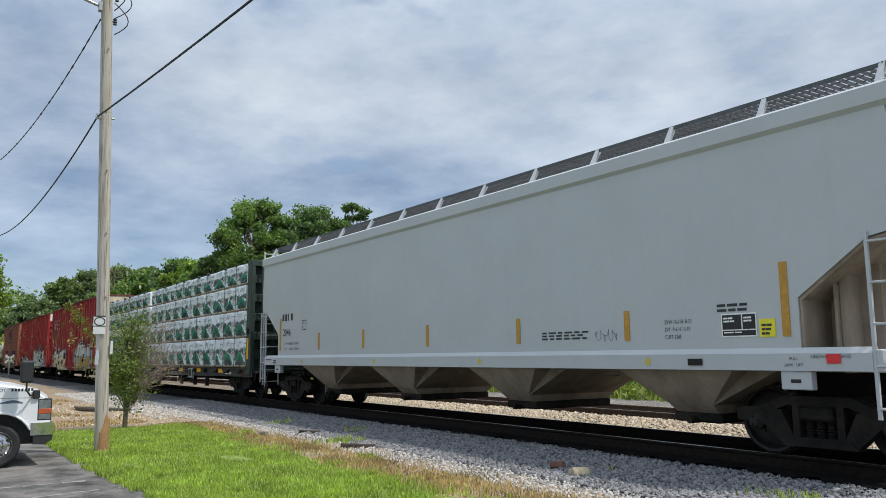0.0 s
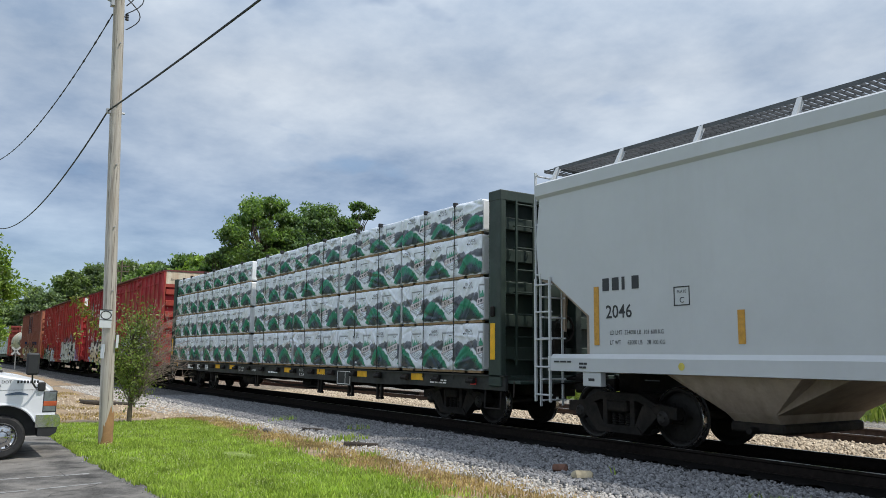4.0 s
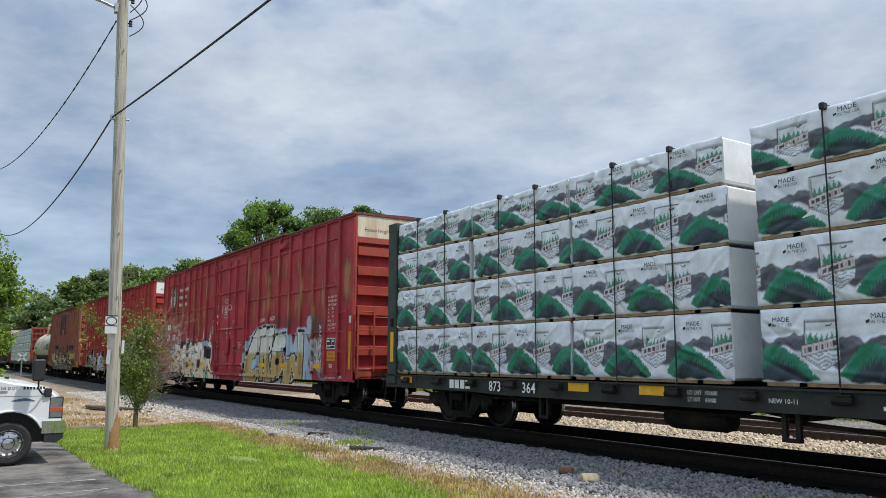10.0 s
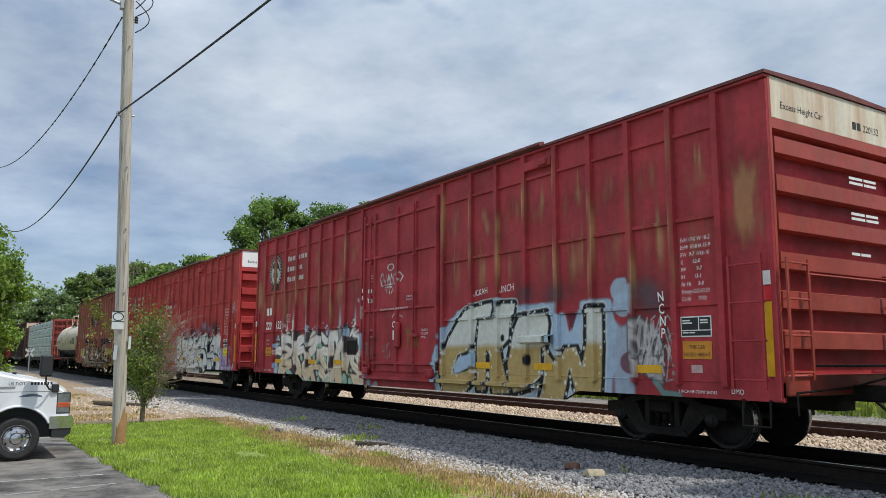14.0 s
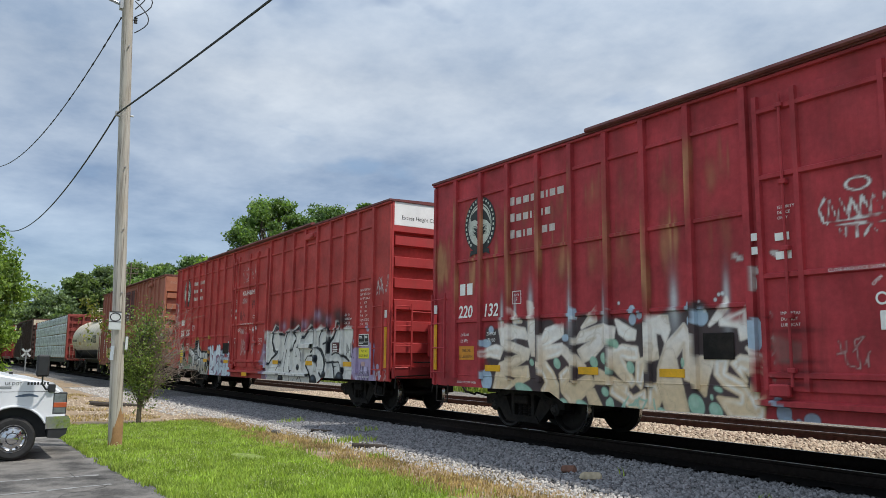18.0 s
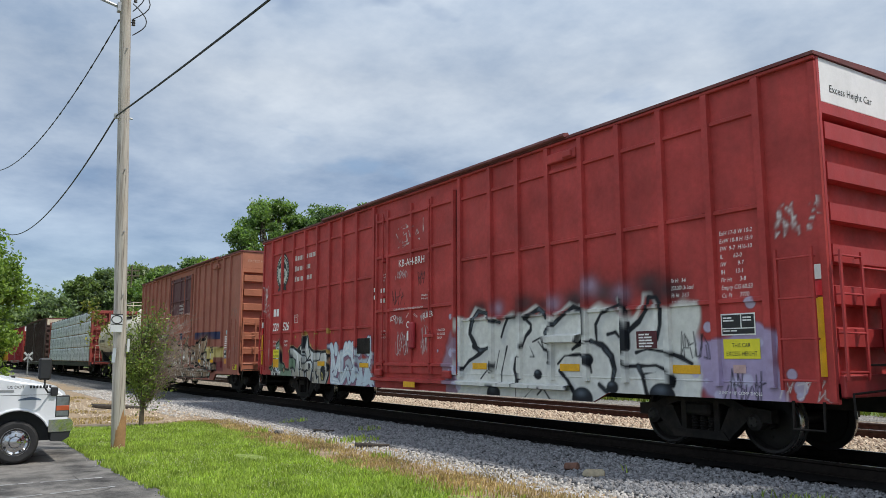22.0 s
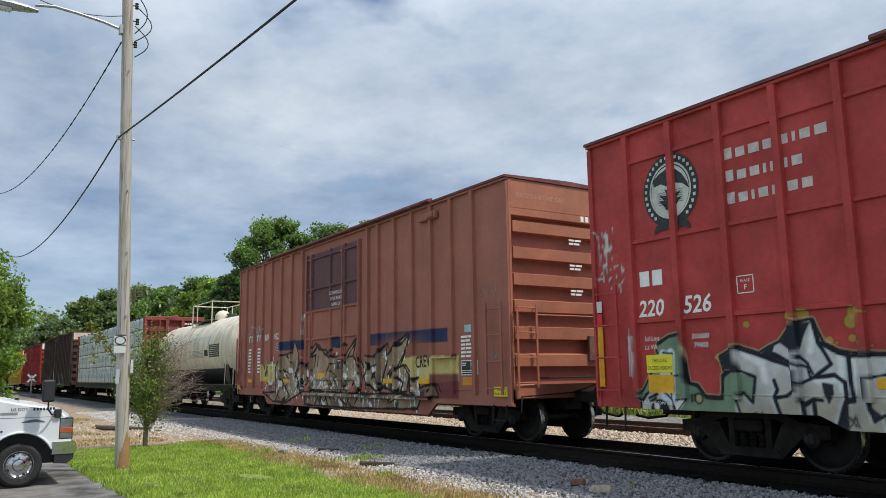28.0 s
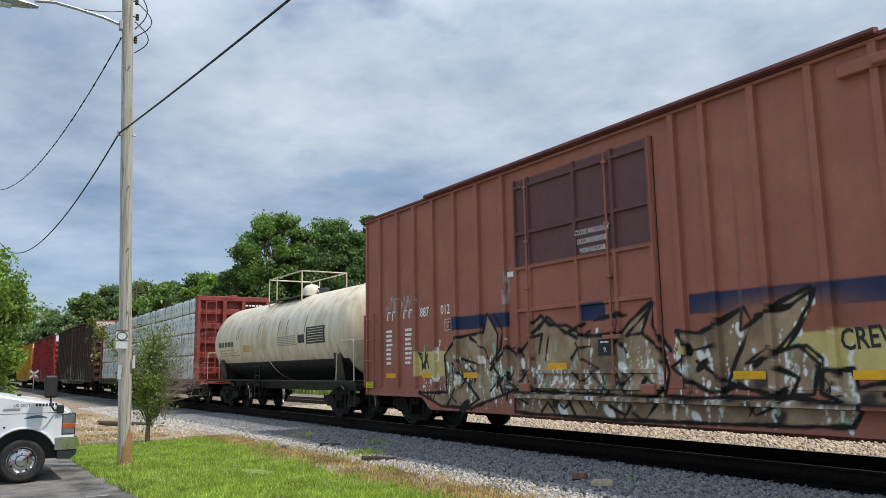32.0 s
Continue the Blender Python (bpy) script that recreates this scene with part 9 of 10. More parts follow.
stones("ballast_stones", 33000, -30, -2.5, 6.75, 9.2, 0.0, 0.022, BALLAST, "loose grey ballast stones beside the ties", 21, 1.35)
stones("pale_stones", 6000, -24, -3.5, 6.05, 6.85, -0.015, 0.018, GRAVEL, "loose pale limestone gravel", 22, 1.2)
stones("brown_stones", 13000, -32, 3, 12.0, 14.45, 0.05, 0.030, BROWN_STONE, "loose brown ballast between the tracks", 23)
stones("apron_stones", 3000, -40, -21, 5.4, 7.2, -0.012, 0.032, GRAVEL, "loose gravel on the apron", 24, 0.8)
stones("scattered_stones", 800, -20, -4, 5.5, 6.4, -0.014, 0.014, GRAVEL, "single pale stones in dead grass", 25)
stones("edge_grit", 500, -18, -7, -0.20, 0.10, -0.008, 0.008, BALLAST, "pale grit along the broken asphalt edge", 26, 1.0, lawn_edge)
stones("dirt_stones", 900, -31, -18, 3.4, 6.3, -0.012, 0.026, BROWN_STONE, "brown stones lying in the dirt", 27)
STONE_TAN = mat("tan_stone", (0.42, 0.36, 0.25), 0.9, grain=0.25, scale=12, bump=0.6)
STONE_RED = mat("reddish_stone", (0.16, 0.08, 0.055), 0.9, grain=0.25, scale=12, bump=0.6)
OLD_TIMBER = mat("rotten_timber", (0.045, 0.036, 0.028), 0.95, grain=0.4, scale=9, bump=0.8)


def lump(name, label, category, x, y, z, a, b, c, material, turn, seed):
    r = random.Random(seed)
    s = Shape().box(-a, a, -b, b, -c * 0.4, c, min(a, b, c) * 0.35)
    s.v = [(p[0] * r.uniform(0.88, 1.1), p[1] * r.uniform(0.88, 1.1), p[2] * r.uniform(0.85, 1.1)) for p in s.v]
    return solid(name, s, material, label, category, pose(x, y, z, r.uniform(-5, 5), r.uniform(-5, 5), turn))


lump("stone_block", "pale tan squared stone block lying on gravel", "stone", -7.62, 7.25, 0.02, 0.13, 0.08, 0.08, STONE_TAN, 70, 1)
lump("stone", "reddish-brown stone lying on ballast", "stone", -8.3, 7.5, 0.02, 0.10, 0.07, 0.07, STONE_RED, 30, 2)
lump("timber_scrap", "rotten dark timber scrap lying on gravel", "timber", -12.3, 6.5, 0.0, 0.30, 0.09, 0.05, OLD_TIMBER, 65, 3)
lump("timber_scrap", "rotten dark timber scrap lying on gravel", "timber", -15.2, 6.9, 0.0, 0.24, 0.07, 0.05, OLD_TIMBER, 30, 4)
lump("old_tie", "broken old tie lying in the gravel", "timber", -25.5, 5.0, 0.0, 0.9, 0.10, 0.08, OLD_TIMBER, 80, 5)
lump("stone", "white rounded stone in dead grass", "stone", -15.4, 6.0, 0.0, 0.10, 0.07, 0.06, GRAVEL_FAR, 10, 6)

# ---- pole, lamp and wires ----
def pole_wood():
    m, n, l, b = nodes_of("weathered_pole_wood")
    c = ramp(n, l, noise_out(n, l, 3, 5, 0.6, (9, 9, 0.35)), [(0.30, (0.22, 0.19, 0.16)), (0.45, (0.40, 0.365, 0.315)), (0.72, (0.52, 0.485, 0.43))])
    c = blend(n, l, ramp(n, l, noise_out(n, l, 4, 3, 0.5, (14, 14, 0.12), shift=5.0), [(0.60, (0, 0, 0)), (0.68, (1, 1, 1))]), c, (0.10, 0.085, 0.07))
    c = blend(n, l, ramp(n, l, noise_out(n, l, 0.8, 4, shift=2.0), [(0.45, (0, 0, 0)), (0.75, (0.5, 0.5, 0.5))]), c, (0.34, 0.27, 0.19))
    l.new(c, b.inputs["Base Color"])
    b.inputs["Roughness"].default_value = 0.9
    bp = n.new("ShaderNodeBump")
    bp.inputs["Strength"].default_value, bp.inputs["Distance"].default_value = 0.6, 0.01
    l.new(noise_out(n, l, 6, 4, 0.5, (9, 9, 0.3)), bp.inputs["Height"])
    l.new(bp.outputs[0], b.inputs["Normal"])
    return m


POLE_WOOD = pole_wood()
POLE_FOOT = mat("orange_stained_pole_foot", (0.34, 0.19, 0.085), 0.9, grain=0.25, scale=6, bump=0.5, dirt=(0.23, 0.18, 0.13), much=0.6, streak=True)
WIRE = mat("black_cable", (0.012, 0.012, 0.014), 0.6, bump=0)
GREY_METAL = mat("dull_grey_metal", (0.36, 0.37, 0.38), 0.45, 0.5, grain=0.1)
SIGN_WHITE = mat("sign_white", (0.56, 0.59, 0.60), 0.5, grain=0.05, bump=0)
PB = Vector((-14.3, 2.72, 0))
PT = Vector((-14.32, 2.38, 9.6))


def on_pole(z, side=0.0, front=0.0):
    p = PB.lerp(PT, z / 9.6)
    return Vector((p.x + front, p.y + side, z))


def utility_pole():
    t = thing("utility_pole", "weathered grey wooden utility pole with an orange foot", "utility pole", pose(*PB))
    s = Shape()
    n, rows = 20, 26
    P = np.zeros((rows, n + 1, 3))
    for i in range(rows):
        k = i / (rows - 1)
        c = (PT - PB) * k
        rad = 0.110 - 0.020 * k
        for j in range(n + 1):
            a = 2 * math.pi * j / n
            q = rad * (1 + 0.03 * noise.noise((math.cos(a) * 2, math.sin(a) * 2, k * 1.5)))
            P[i, j] = (c.x + q * math.cos(a), c.y + q * math.sin(a), c.z - 0.15 * (i == 0))
    part("shaft", grid_mesh("shaft", P, POLE_WOOD), None, t)
    f = Shape()
    f.turned([(0.1145, -0.1), (0.1140, 0.30), (0.1125, 0.52)], 20, "z")
    f.v = [(x, y, z + (0.10 * math.sin(3 * math.atan2(y, x)) + 0.08 * math.sin(7 * math.atan2(y, x)) if z > 0.4 else 0)) for x, y, z in f.v]
    part("stained_foot", f, POLE_FOOT, t)
    loc = lambda p: tuple(Vector(p) - PB)
    sign = part("sign", Shape().box(-0.012, 0.0, -0.10, 0.10, -0.16, 0.15, 0.004), SIGN_WHITE, t, "small white sign with a black oval", pose(*loc(on_pole(2.12, -0.08, 0.15)), 0, 0, 8))
    oval = Shape()
    for k in range(28):
        a, b = 2 * math.pi * k / 28, 2 * math.pi * (k + 1) / 28
        oval.add([(0.004, 0.088 * math.cos(u) * w, 0.055 + 0.07 * math.sin(u) * w) for u in (a, b) for w in (0.86, 1.06)], [(0, 1, 3, 2)])
    oval.box(0.002, 0.004, -0.10, 0.10, 0.135, 0.15).box(0.002, 0.004, -0.10, 0.10, -0.03, -0.02)
    part("sign_border", oval, BLACK_MARK, sign)
    for z, sd in ((1.62, -0.10), (1.70, 0.12), (1.52, -0.11), (1.78, 0.125)):
        part("torn_notice", Shape().box(-0.004, 0.004, -0.03, 0.03, -0.07, 0.07), SIGN_WHITE, t, "torn scrap of white notice", pose(*loc(on_pole(z, sd, 0.10)), 0, 0, 40 * (1 if sd > 0 else -1)))
    arm = Shape()
    pts = [on_pole(7.78, -0.08), on_pole(7.86, -0.40), on_pole(7.92, -0.85), on_pole(7.95, -1.2), on_pole(7.90, -1.5)]
    arm.pipe([loc(p) for p in pts], 0.028, 8)
    arm.box(*[v for q in zip(loc(on_pole(7.70, -0.14, -0.06)), loc(on_pole(7.86, -0.08, 0.06))) for v in q])
    part("lamp_arm", arm, GREY_METAL, t, "curved grey lamp bracket")
    head = Shape()
    c = Vector(loc(on_pole(7.80, -1.90)))
    prof = [(0.0, -0.42), (0.06, -0.40), (0.12, -0.2), (0.13, 0.05), (0.09, 0.30), (0.04, 0.45), (0.0, 0.46)]
    head.turned(prof, 14, "y")
    head.v = [(x + c.x, y + c.y, z * (0.7 if z > 0 else 0.55) + c.z) for x, y, z in head.v]
    part("lamp_head", head, GREY_METAL, t, "grey cobra-head street lamp")
    part("lens", Shape().box(c.x - 0.09, c.x + 0.09, c.y - 0.28, c.y + 0.05, c.z - 0.10, c.z - 0.06, 0.02), SIGN_WHITE, t)
    for z, sd in ((8.3, 0.16), (8.0, 0.17), (8.6, -0.15), (7.55, 0.14)):
        ins = Shape()
        ins.rod(loc(on_pole(z, sd * 0.4)), loc(on_pole(z, sd)), 0.012, 6)
        ins.turned([(0.0, -0.05), (0.035, -0.05), (0.025, -0.02), (0.035, 0.0), (0.025, 0.02), (0.035, 0.05), (0, 0.05)], 10, "z", loc(on_pole(z, sd)))
        part("insulator", ins, BLACK_MARK, t)
    for a, b, out in ((8.3, 7.6, 0.42), (8.55, 7.75, 0.34), (7.9, 7.3, 0.36)):
        loop = Shape().pipe([loc(on_pole(a + (b - a) * k / 8, 0.12 + (out - 0.12) * math.sin(math.pi * k / 8), 0.03)) for k in range(9)], 0.010, 5)
        part("jumper_wire", loop, WIRE, t, "looped black service wire")
    part("wire_clamp", Shape().box(*[v for q in zip(loc(on_pole(5.72, -0.16, -0.03)), loc(on_pole(5.80, -0.08, 0.05))) for v in q]).rod(loc(on_pole(5.76, 0.1)), loc(on_pole(5.76, 0.15)), 0.02, 6), GREY_METAL, t)
    for i in range(5):
        z = 2.6 + i * 1.1
        part("bolt", Shape().rod(loc(on_pole(z, 0.02, 0.10)), loc(on_pole(z, 0.02, 0.135)), 0.012, 6), GREY_METAL, t)


utility_pole()


def cable(label, a, b, sag, r, twist=0.0):
    a, b = Vector(a), Vector(b)
    pts, n = [], 60
    for i in range(n + 1):
        k = i / n
        p = a.lerp(b, k)
        p.z -= sag * 4 * k * (1 - k)
        pts.append(p)
    s = Shape()
    s.pipe(pts, r, 6)
    if twist:
        for ph in (0, math.pi):
            s.pipe([p + Vector((0, twist * math.cos(i * 2.2 + ph), twist * math.sin(i * 2.2 + ph))) for i, p in enumerate(pts)], r * 0.8, 5)
    return solid("overhead_wire", s, WIRE, label, "wire", group="overhead wires")


cable("thick black overhead cable clamped to the pole", on_pole(5.76, -0.13), (22.0, 4.75, 5.9), 0.60, 0.016)
cable("thick black overhead cable clamped to the pole", on_pole(5.76, -0.13), (-39.83, 1.74, 7.68), 1.326, 0.014)
cable("thin twisted overhead service wire", on_pole(7.55, -0.10), (-31.91, 1.2, 8.21), 0.80, 0.009, 0.010)
cable("thin lamp wire beside the bracket", on_pole(8.05, -0.1), on_pole(8.02, -1.45), 0.10, 0.008)
# ---- parked shuttle van ----
VAN_WHITE = mat("glossy_white_vehicle_paint", (0.74, 0.76, 0.79), 0.22, grain=0.02, scale=1, bump=0.0)
RUBBER = mat("tyre_rubber", (0.020, 0.020, 0.021), 0.8, grain=0.25, scale=20, bump=0.3)
CHROME = mat("chrome", (0.62, 0.62, 0.63), 0.14, 1.0, grain=0.08, bump=0.0)
TRIM = mat("black_plastic_trim", (0.022, 0.023, 0.025), 0.55, grain=0.1, bump=0.05)
GLASS = glass_mat("dark_window_glass")
LAMP_CLEAR = mat("clear_headlamp", (0.22, 0.24, 0.26), 0.12, 0.4, grain=0.25, scale=16, bump=0.1)
AMBER = mat("amber_lamp", (0.48, 0.10, 0.04), 0.2, bump=0.0)
BLUE_STRIPE = mat("blue_grey_stripe", (0.10, 0.14, 0.20), 0.3, bump=0.0)


def van():
    x1, x0, wy, wz = -13.10, -15.10, 1.085, 0.31
    v = thing("shuttle_van", "white cutaway shuttle van parked on the asphalt", "van", pose(-14.1, 1.09, 0))
    ox, oy = 14.1, -1.09
    P = lambda pts: [(y + oy, z) for y, z in pts]
    arch = [(wy + 0.455 * math.cos(a), 0.335 + 0.445 * math.sin(a)) for a in [radians(d) for d in range(25, 181, 12)]]
    side = [(1.755, 0.61), (1.76, 0.86), (1.735, 0.94), (1.70, 1.02), (1.57, 1.115), (1.36, 1.175), (1.12, 1.215), (0.72, 1.30), (-1.2, 1.36), (-1.2, 0.36), (0.62, 0.36)] + arch[::-1] + [(1.52, 0.60)]
    s = Shape().prism(P(side), x0 + ox, x1 + ox, "x")
    bm = bmesh.new()
    me = s.mesh("body", VAN_WHITE)
    bm.from_mesh(me)
    edges = [e for e in bm.edges if abs(e.verts[0].co.x - e.verts[1].co.x) < 1e-5 and max(e.verts[0].co.z, e.verts[1].co.z) > 0.9]
    bmesh.ops.bevel(bm, geom=edges, offset=0.06, segments=3, affect="EDGES", clamp_overlap=True)
    bm.to_mesh(me)
    bm.free()
    finish(me, [], 0.7)
    part("body", me, None, v)
    cab = Shape().prism(P([(0.74, 1.29), (0.62, 1.40), (0.05, 2.02), (-0.25, 2.12), (-1.2, 2.16), (-1.2, 1.34)]), x0 + ox + 0.06, x1 + ox - 0.06, "x")
    part("cab", cab, VAN_WHITE, v)
    part("windshield", Shape().prism(P([(0.74, 1.325), (0.64, 1.42), (0.09, 2.00), (0.11, 2.02), (0.66, 1.44), (0.76, 1.34)]), x0 + ox + 0.14, x1 + ox - 0.14, "x"), GLASS, v)
    part("side_window", Shape().prism(P([(0.45, 1.42), (0.02, 1.92), (-0.85, 1.95), (-0.85, 1.42)]), x1 + ox - 0.065, x1 + ox - 0.05, "x"), GLASS, v)
    part("passenger_box", Shape().box(x0 + ox - 0.1, x1 + ox + 0.1, -5.6 + oy, -1.2 + oy, 0.38, 2.75, 0.08), VAN_WHITE, v)
    for k in range(4):
        y = -2.1 - k * 0.98
        part("passenger_window", Shape().box(x1 + ox + 0.085, x1 + ox + 0.105, y + oy - 0.42, y + oy + 0.42, 1.45, 2.2, 0.01), GLASS, v)
    well = Shape().box(x0 + ox + 0.1, x1 + ox - 0.25, 0.55 + oy, 1.56 + oy, 0.30, 0.80)
    part("wheel_well", well, TRIM, v)
    part("arch_lip", Shape().pipe([(x1 + ox + 0.004, y + oy, z) for y, z in arch], 0.018, 6), VAN_WHITE, v)
    for y in (wy, -3.3):
        for x, s in ((x1 - 0.14, 1), (x0 + 0.14, -1)):
            w = part("wheel", Shape().turned([(0.17, -0.10), (0.205, -0.115), (0.27, -0.115), (0.30, -0.09), (0.31, -0.05), (0.31, 0.05), (0.30, 0.09), (0.27, 0.115), (0.205, 0.115), (0.17, 0.10)], 40, "x"), RUBBER, v, "black tyre with a polished steel wheel cover", pose(x + ox, y + oy, wz))
            rim = Shape().turned([(0.203, s * 0.112), (0.195, s * 0.120), (0.172, s * 0.085), (0.142, s * 0.070), (0.088, s * 0.085), (0.074, s * 0.115), (0.044, s * 0.125), (0.0, s * 0.125)], 36, "x")
            part("wheel_cover", rim, CHROME, w)
            for k in range(8):
                a = k * math.pi / 4
                part("lug_nut", Shape().rod((s * 0.085, 0.108 * math.cos(a), 0.108 * math.sin(a)), (s * 0.112, 0.108 * math.cos(a), 0.108 * math.sin(a)), 0.014, 6), CHROME, w)
            # black discs on the uncut cover in place of the holes' shade
            for k in range(4):
                a = k * math.pi / 2 + 0.5
                part("hand_hole", Shape().rod((s * 0.074, 0.157 * math.cos(a), 0.157 * math.sin(a)), (s * 0.082, 0.157 * math.cos(a), 0.157 * math.sin(a)), 0.022, 10), BLACK_MARK, w)
    bx0, bx1 = x0 + ox - 0.02, x1 + ox + 0.02
    part("front_bumper", Shape().prism(P([(1.50, 0.62), (1.80, 0.62), (1.83, 0.58), (1.83, 0.47), (1.80, 0.44), (1.50, 0.44)]), bx0, bx1, "x"), CHROME, v, "chrome front bumper")
    part("bumper_valance", Shape().prism(P([(1.54, 0.44), (1.80, 0.44), (1.79, 0.36), (1.70, 0.30), (1.54, 0.31)]), bx0 + 0.02, bx1 - 0.01, "x"), TRIM, v)
    part("headlamp", Shape().box(x1 + ox - 0.20, x1 + ox + 0.006, 1.585 + oy, 1.765 + oy, 0.66, 0.955, 0.012), LAMP_CLEAR, v, "clear headlamp with an amber corner")
    part("corner_lamp", Shape().box(x1 + ox - 0.16, x1 + ox + 0.010, 1.59 + oy, 1.768 + oy, 0.745, 0.825, 0.008), AMBER, v)
    part("headlamp_bezel", Shape().box(x1 + ox - 0.21, x1 + ox + 0.003, 1.573 + oy, 1.772 + oy, 0.645, 0.972, 0.012), TRIM, v)
    part("door_seam", Shape().box(x1 + ox - 0.002, x1 + ox + 0.002, 0.615 + oy, 0.622 + oy, 0.45, 1.28), TRIM, v)
    part("fender_seam", Shape().box(x1 + ox - 0.002, x1 + ox + 0.002, 0.62 + oy, 1.55 + oy, 0.985, 0.990), TRIM, v)
    part("fender_badge", Shape().box(x1 + ox, x1 + ox + 0.006, 0.80 + oy, 1.02 + oy, 1.035, 1.07, 0.003), GREY_METAL, v, "grey fender badge")
    for k in range(7, 14):
        part("number_bar", Shape().box(x1 + ox, x1 + ox + 0.003, 0.92 + k * 0.043 + oy, 0.948 + k * 0.043 + oy, 1.085, 1.125), TRIM, v)
    lettering("fleet_marking", "US DOT", 0.062, x1 + ox + 0.004, 0.93 + oy, 1.085, TRIM, v, facing="end")
    part("side_marker", Shape().rod((x1 + ox, 0.83 + oy, 0.80), (x1 + ox + 0.006, 0.83 + oy, 0.80), 0.015, 10), TRIM, v)
    sw = Shape()
    top = [(1.08 + 0.30 * k / 10, 0.925 + 0.035 * math.sin(k / 10 * 2.4) - 0.06 * max(0, k / 10 - 0.6)) for k in range(11)]
    sw.prism(P(top + [(y, z - 0.012 - 0.03 * math.sin(k / 10 * 3.0)) for k, (y, z) in list(enumerate(top))[::-1]]), x1 + ox, x1 + ox + 0.003, "x")
    part("swoosh", sw, BLUE_STRIPE, v, "blue swoosh stripe")
    part("lower_stripe", Shape().box(x1 + ox, x1 + ox + 0.003, -1.2 + oy, 0.60 + oy, 0.55, 0.66), BLUE_STRIPE, v)
    m = part("mirror", Shape().box(x1 + ox + 0.16, x1 + ox + 0.26, 1.30 + oy, 1.47 + oy, 1.21, 1.53, 0.025), TRIM, v, "tall black door mirror")
    part("mirror_arm", Shape().pipe([(x1 + ox + 0.21, 1.39 + oy, 1.24), (x1 + ox + 0.19, 1.40 + oy, 1.10), (x1 + ox + 0.10, 1.46 + oy, 1.02), (x1 + ox - 0.02, 1.52 + oy, 1.02)], 0.013, 6), TRIM, m)
    part("mirror_bracket", Shape().box(x1 + ox - 0.02, x1 + ox + 0.04, 1.50 + oy, 1.60 + oy, 0.97, 1.10, 0.015), TRIM, m)
    part("wiper", Shape().pipe([(x1 + ox - 0.5, 0.72 + oy, 1.40), (x1 + ox - 0.15, 0.86 + oy, 1.30)], 0.010, 5).box(x1 + ox - 0.18, x1 + ox - 0.12, 0.98 + oy, 1.03 + oy, 1.22, 1.27), TRIM, v)
    return v


van()

# ---- trees and bushes ----
def leaf_soup(name, C, size, material, r, flat=0.5, long=1.9):
    """Pointed leaves at the given centres."""
    n = len(C)
    nrm = r.normal(0, 1, (n, 3)) * [1, 1, 1 - flat * 0.5] + [0, 0, flat]
    nrm /= np.linalg.norm(nrm, axis=1)[:, None]
    t = np.cross(nrm, r.normal(0, 1, (n, 3)))
    t /= np.linalg.norm(t, axis=1)[:, None] + 1e-9
    b = np.cross(nrm, t)
    s = (r.uniform(0.55, 1.35, n) * size)[:, None]
    P = np.stack([C - t * s * long * 0.5, C + b * s * 0.5 + nrm * s * 0.1, C + t * s * long * 0.5 - nrm * s * 0.25, C - b * s * 0.5 + nrm * s * 0.1], 1)
    k = np.arange(n)[:, None] * 4
    return soup(name, P.reshape(-1, 3), k + [0, 1, 2, 3], material)


TREE_DARK = leaf_mat("deep_green_leaves", (0.05, 0.10, 0.04), (0.17, 0.26, 0.10), patch=0.35, low=0.5)
# distance haze put into the leaf colour as grey
FAR_GREEN = leaf_mat("haze_greyed_far_leaves", (0.085, 0.13, 0.075), (0.20, 0.27, 0.14), patch=0.3, low=0.55)
FAR_GREEN_2 = leaf_mat("yellow_green_far_leaves", (0.09, 0.14, 0.06), (0.22, 0.30, 0.11), patch=0.3, low=0.55)
TREE_MID = leaf_mat("mid_green_leaves", (0.06, 0.12, 0.035), (0.20, 0.305, 0.085), patch=0.35, low=0.5)
TREE_LIGHT = leaf_mat("light_green_leaves", (0.08, 0.15, 0.03), (0.26, 0.37, 0.08), patch=0.45, low=0.5)


def limb_path(r, a, b, bend):
    n = 5
    out = []
    for i in range(n + 1):
        k = i / n
        p = a + (b - a) * k
        p = p + np.array([r.normal(0, bend), r.normal(0, bend), 0.12 * np.linalg.norm(b - a) * math.sin(math.pi * k)]) * (0 < i < n)
        out.append(p)
    return out


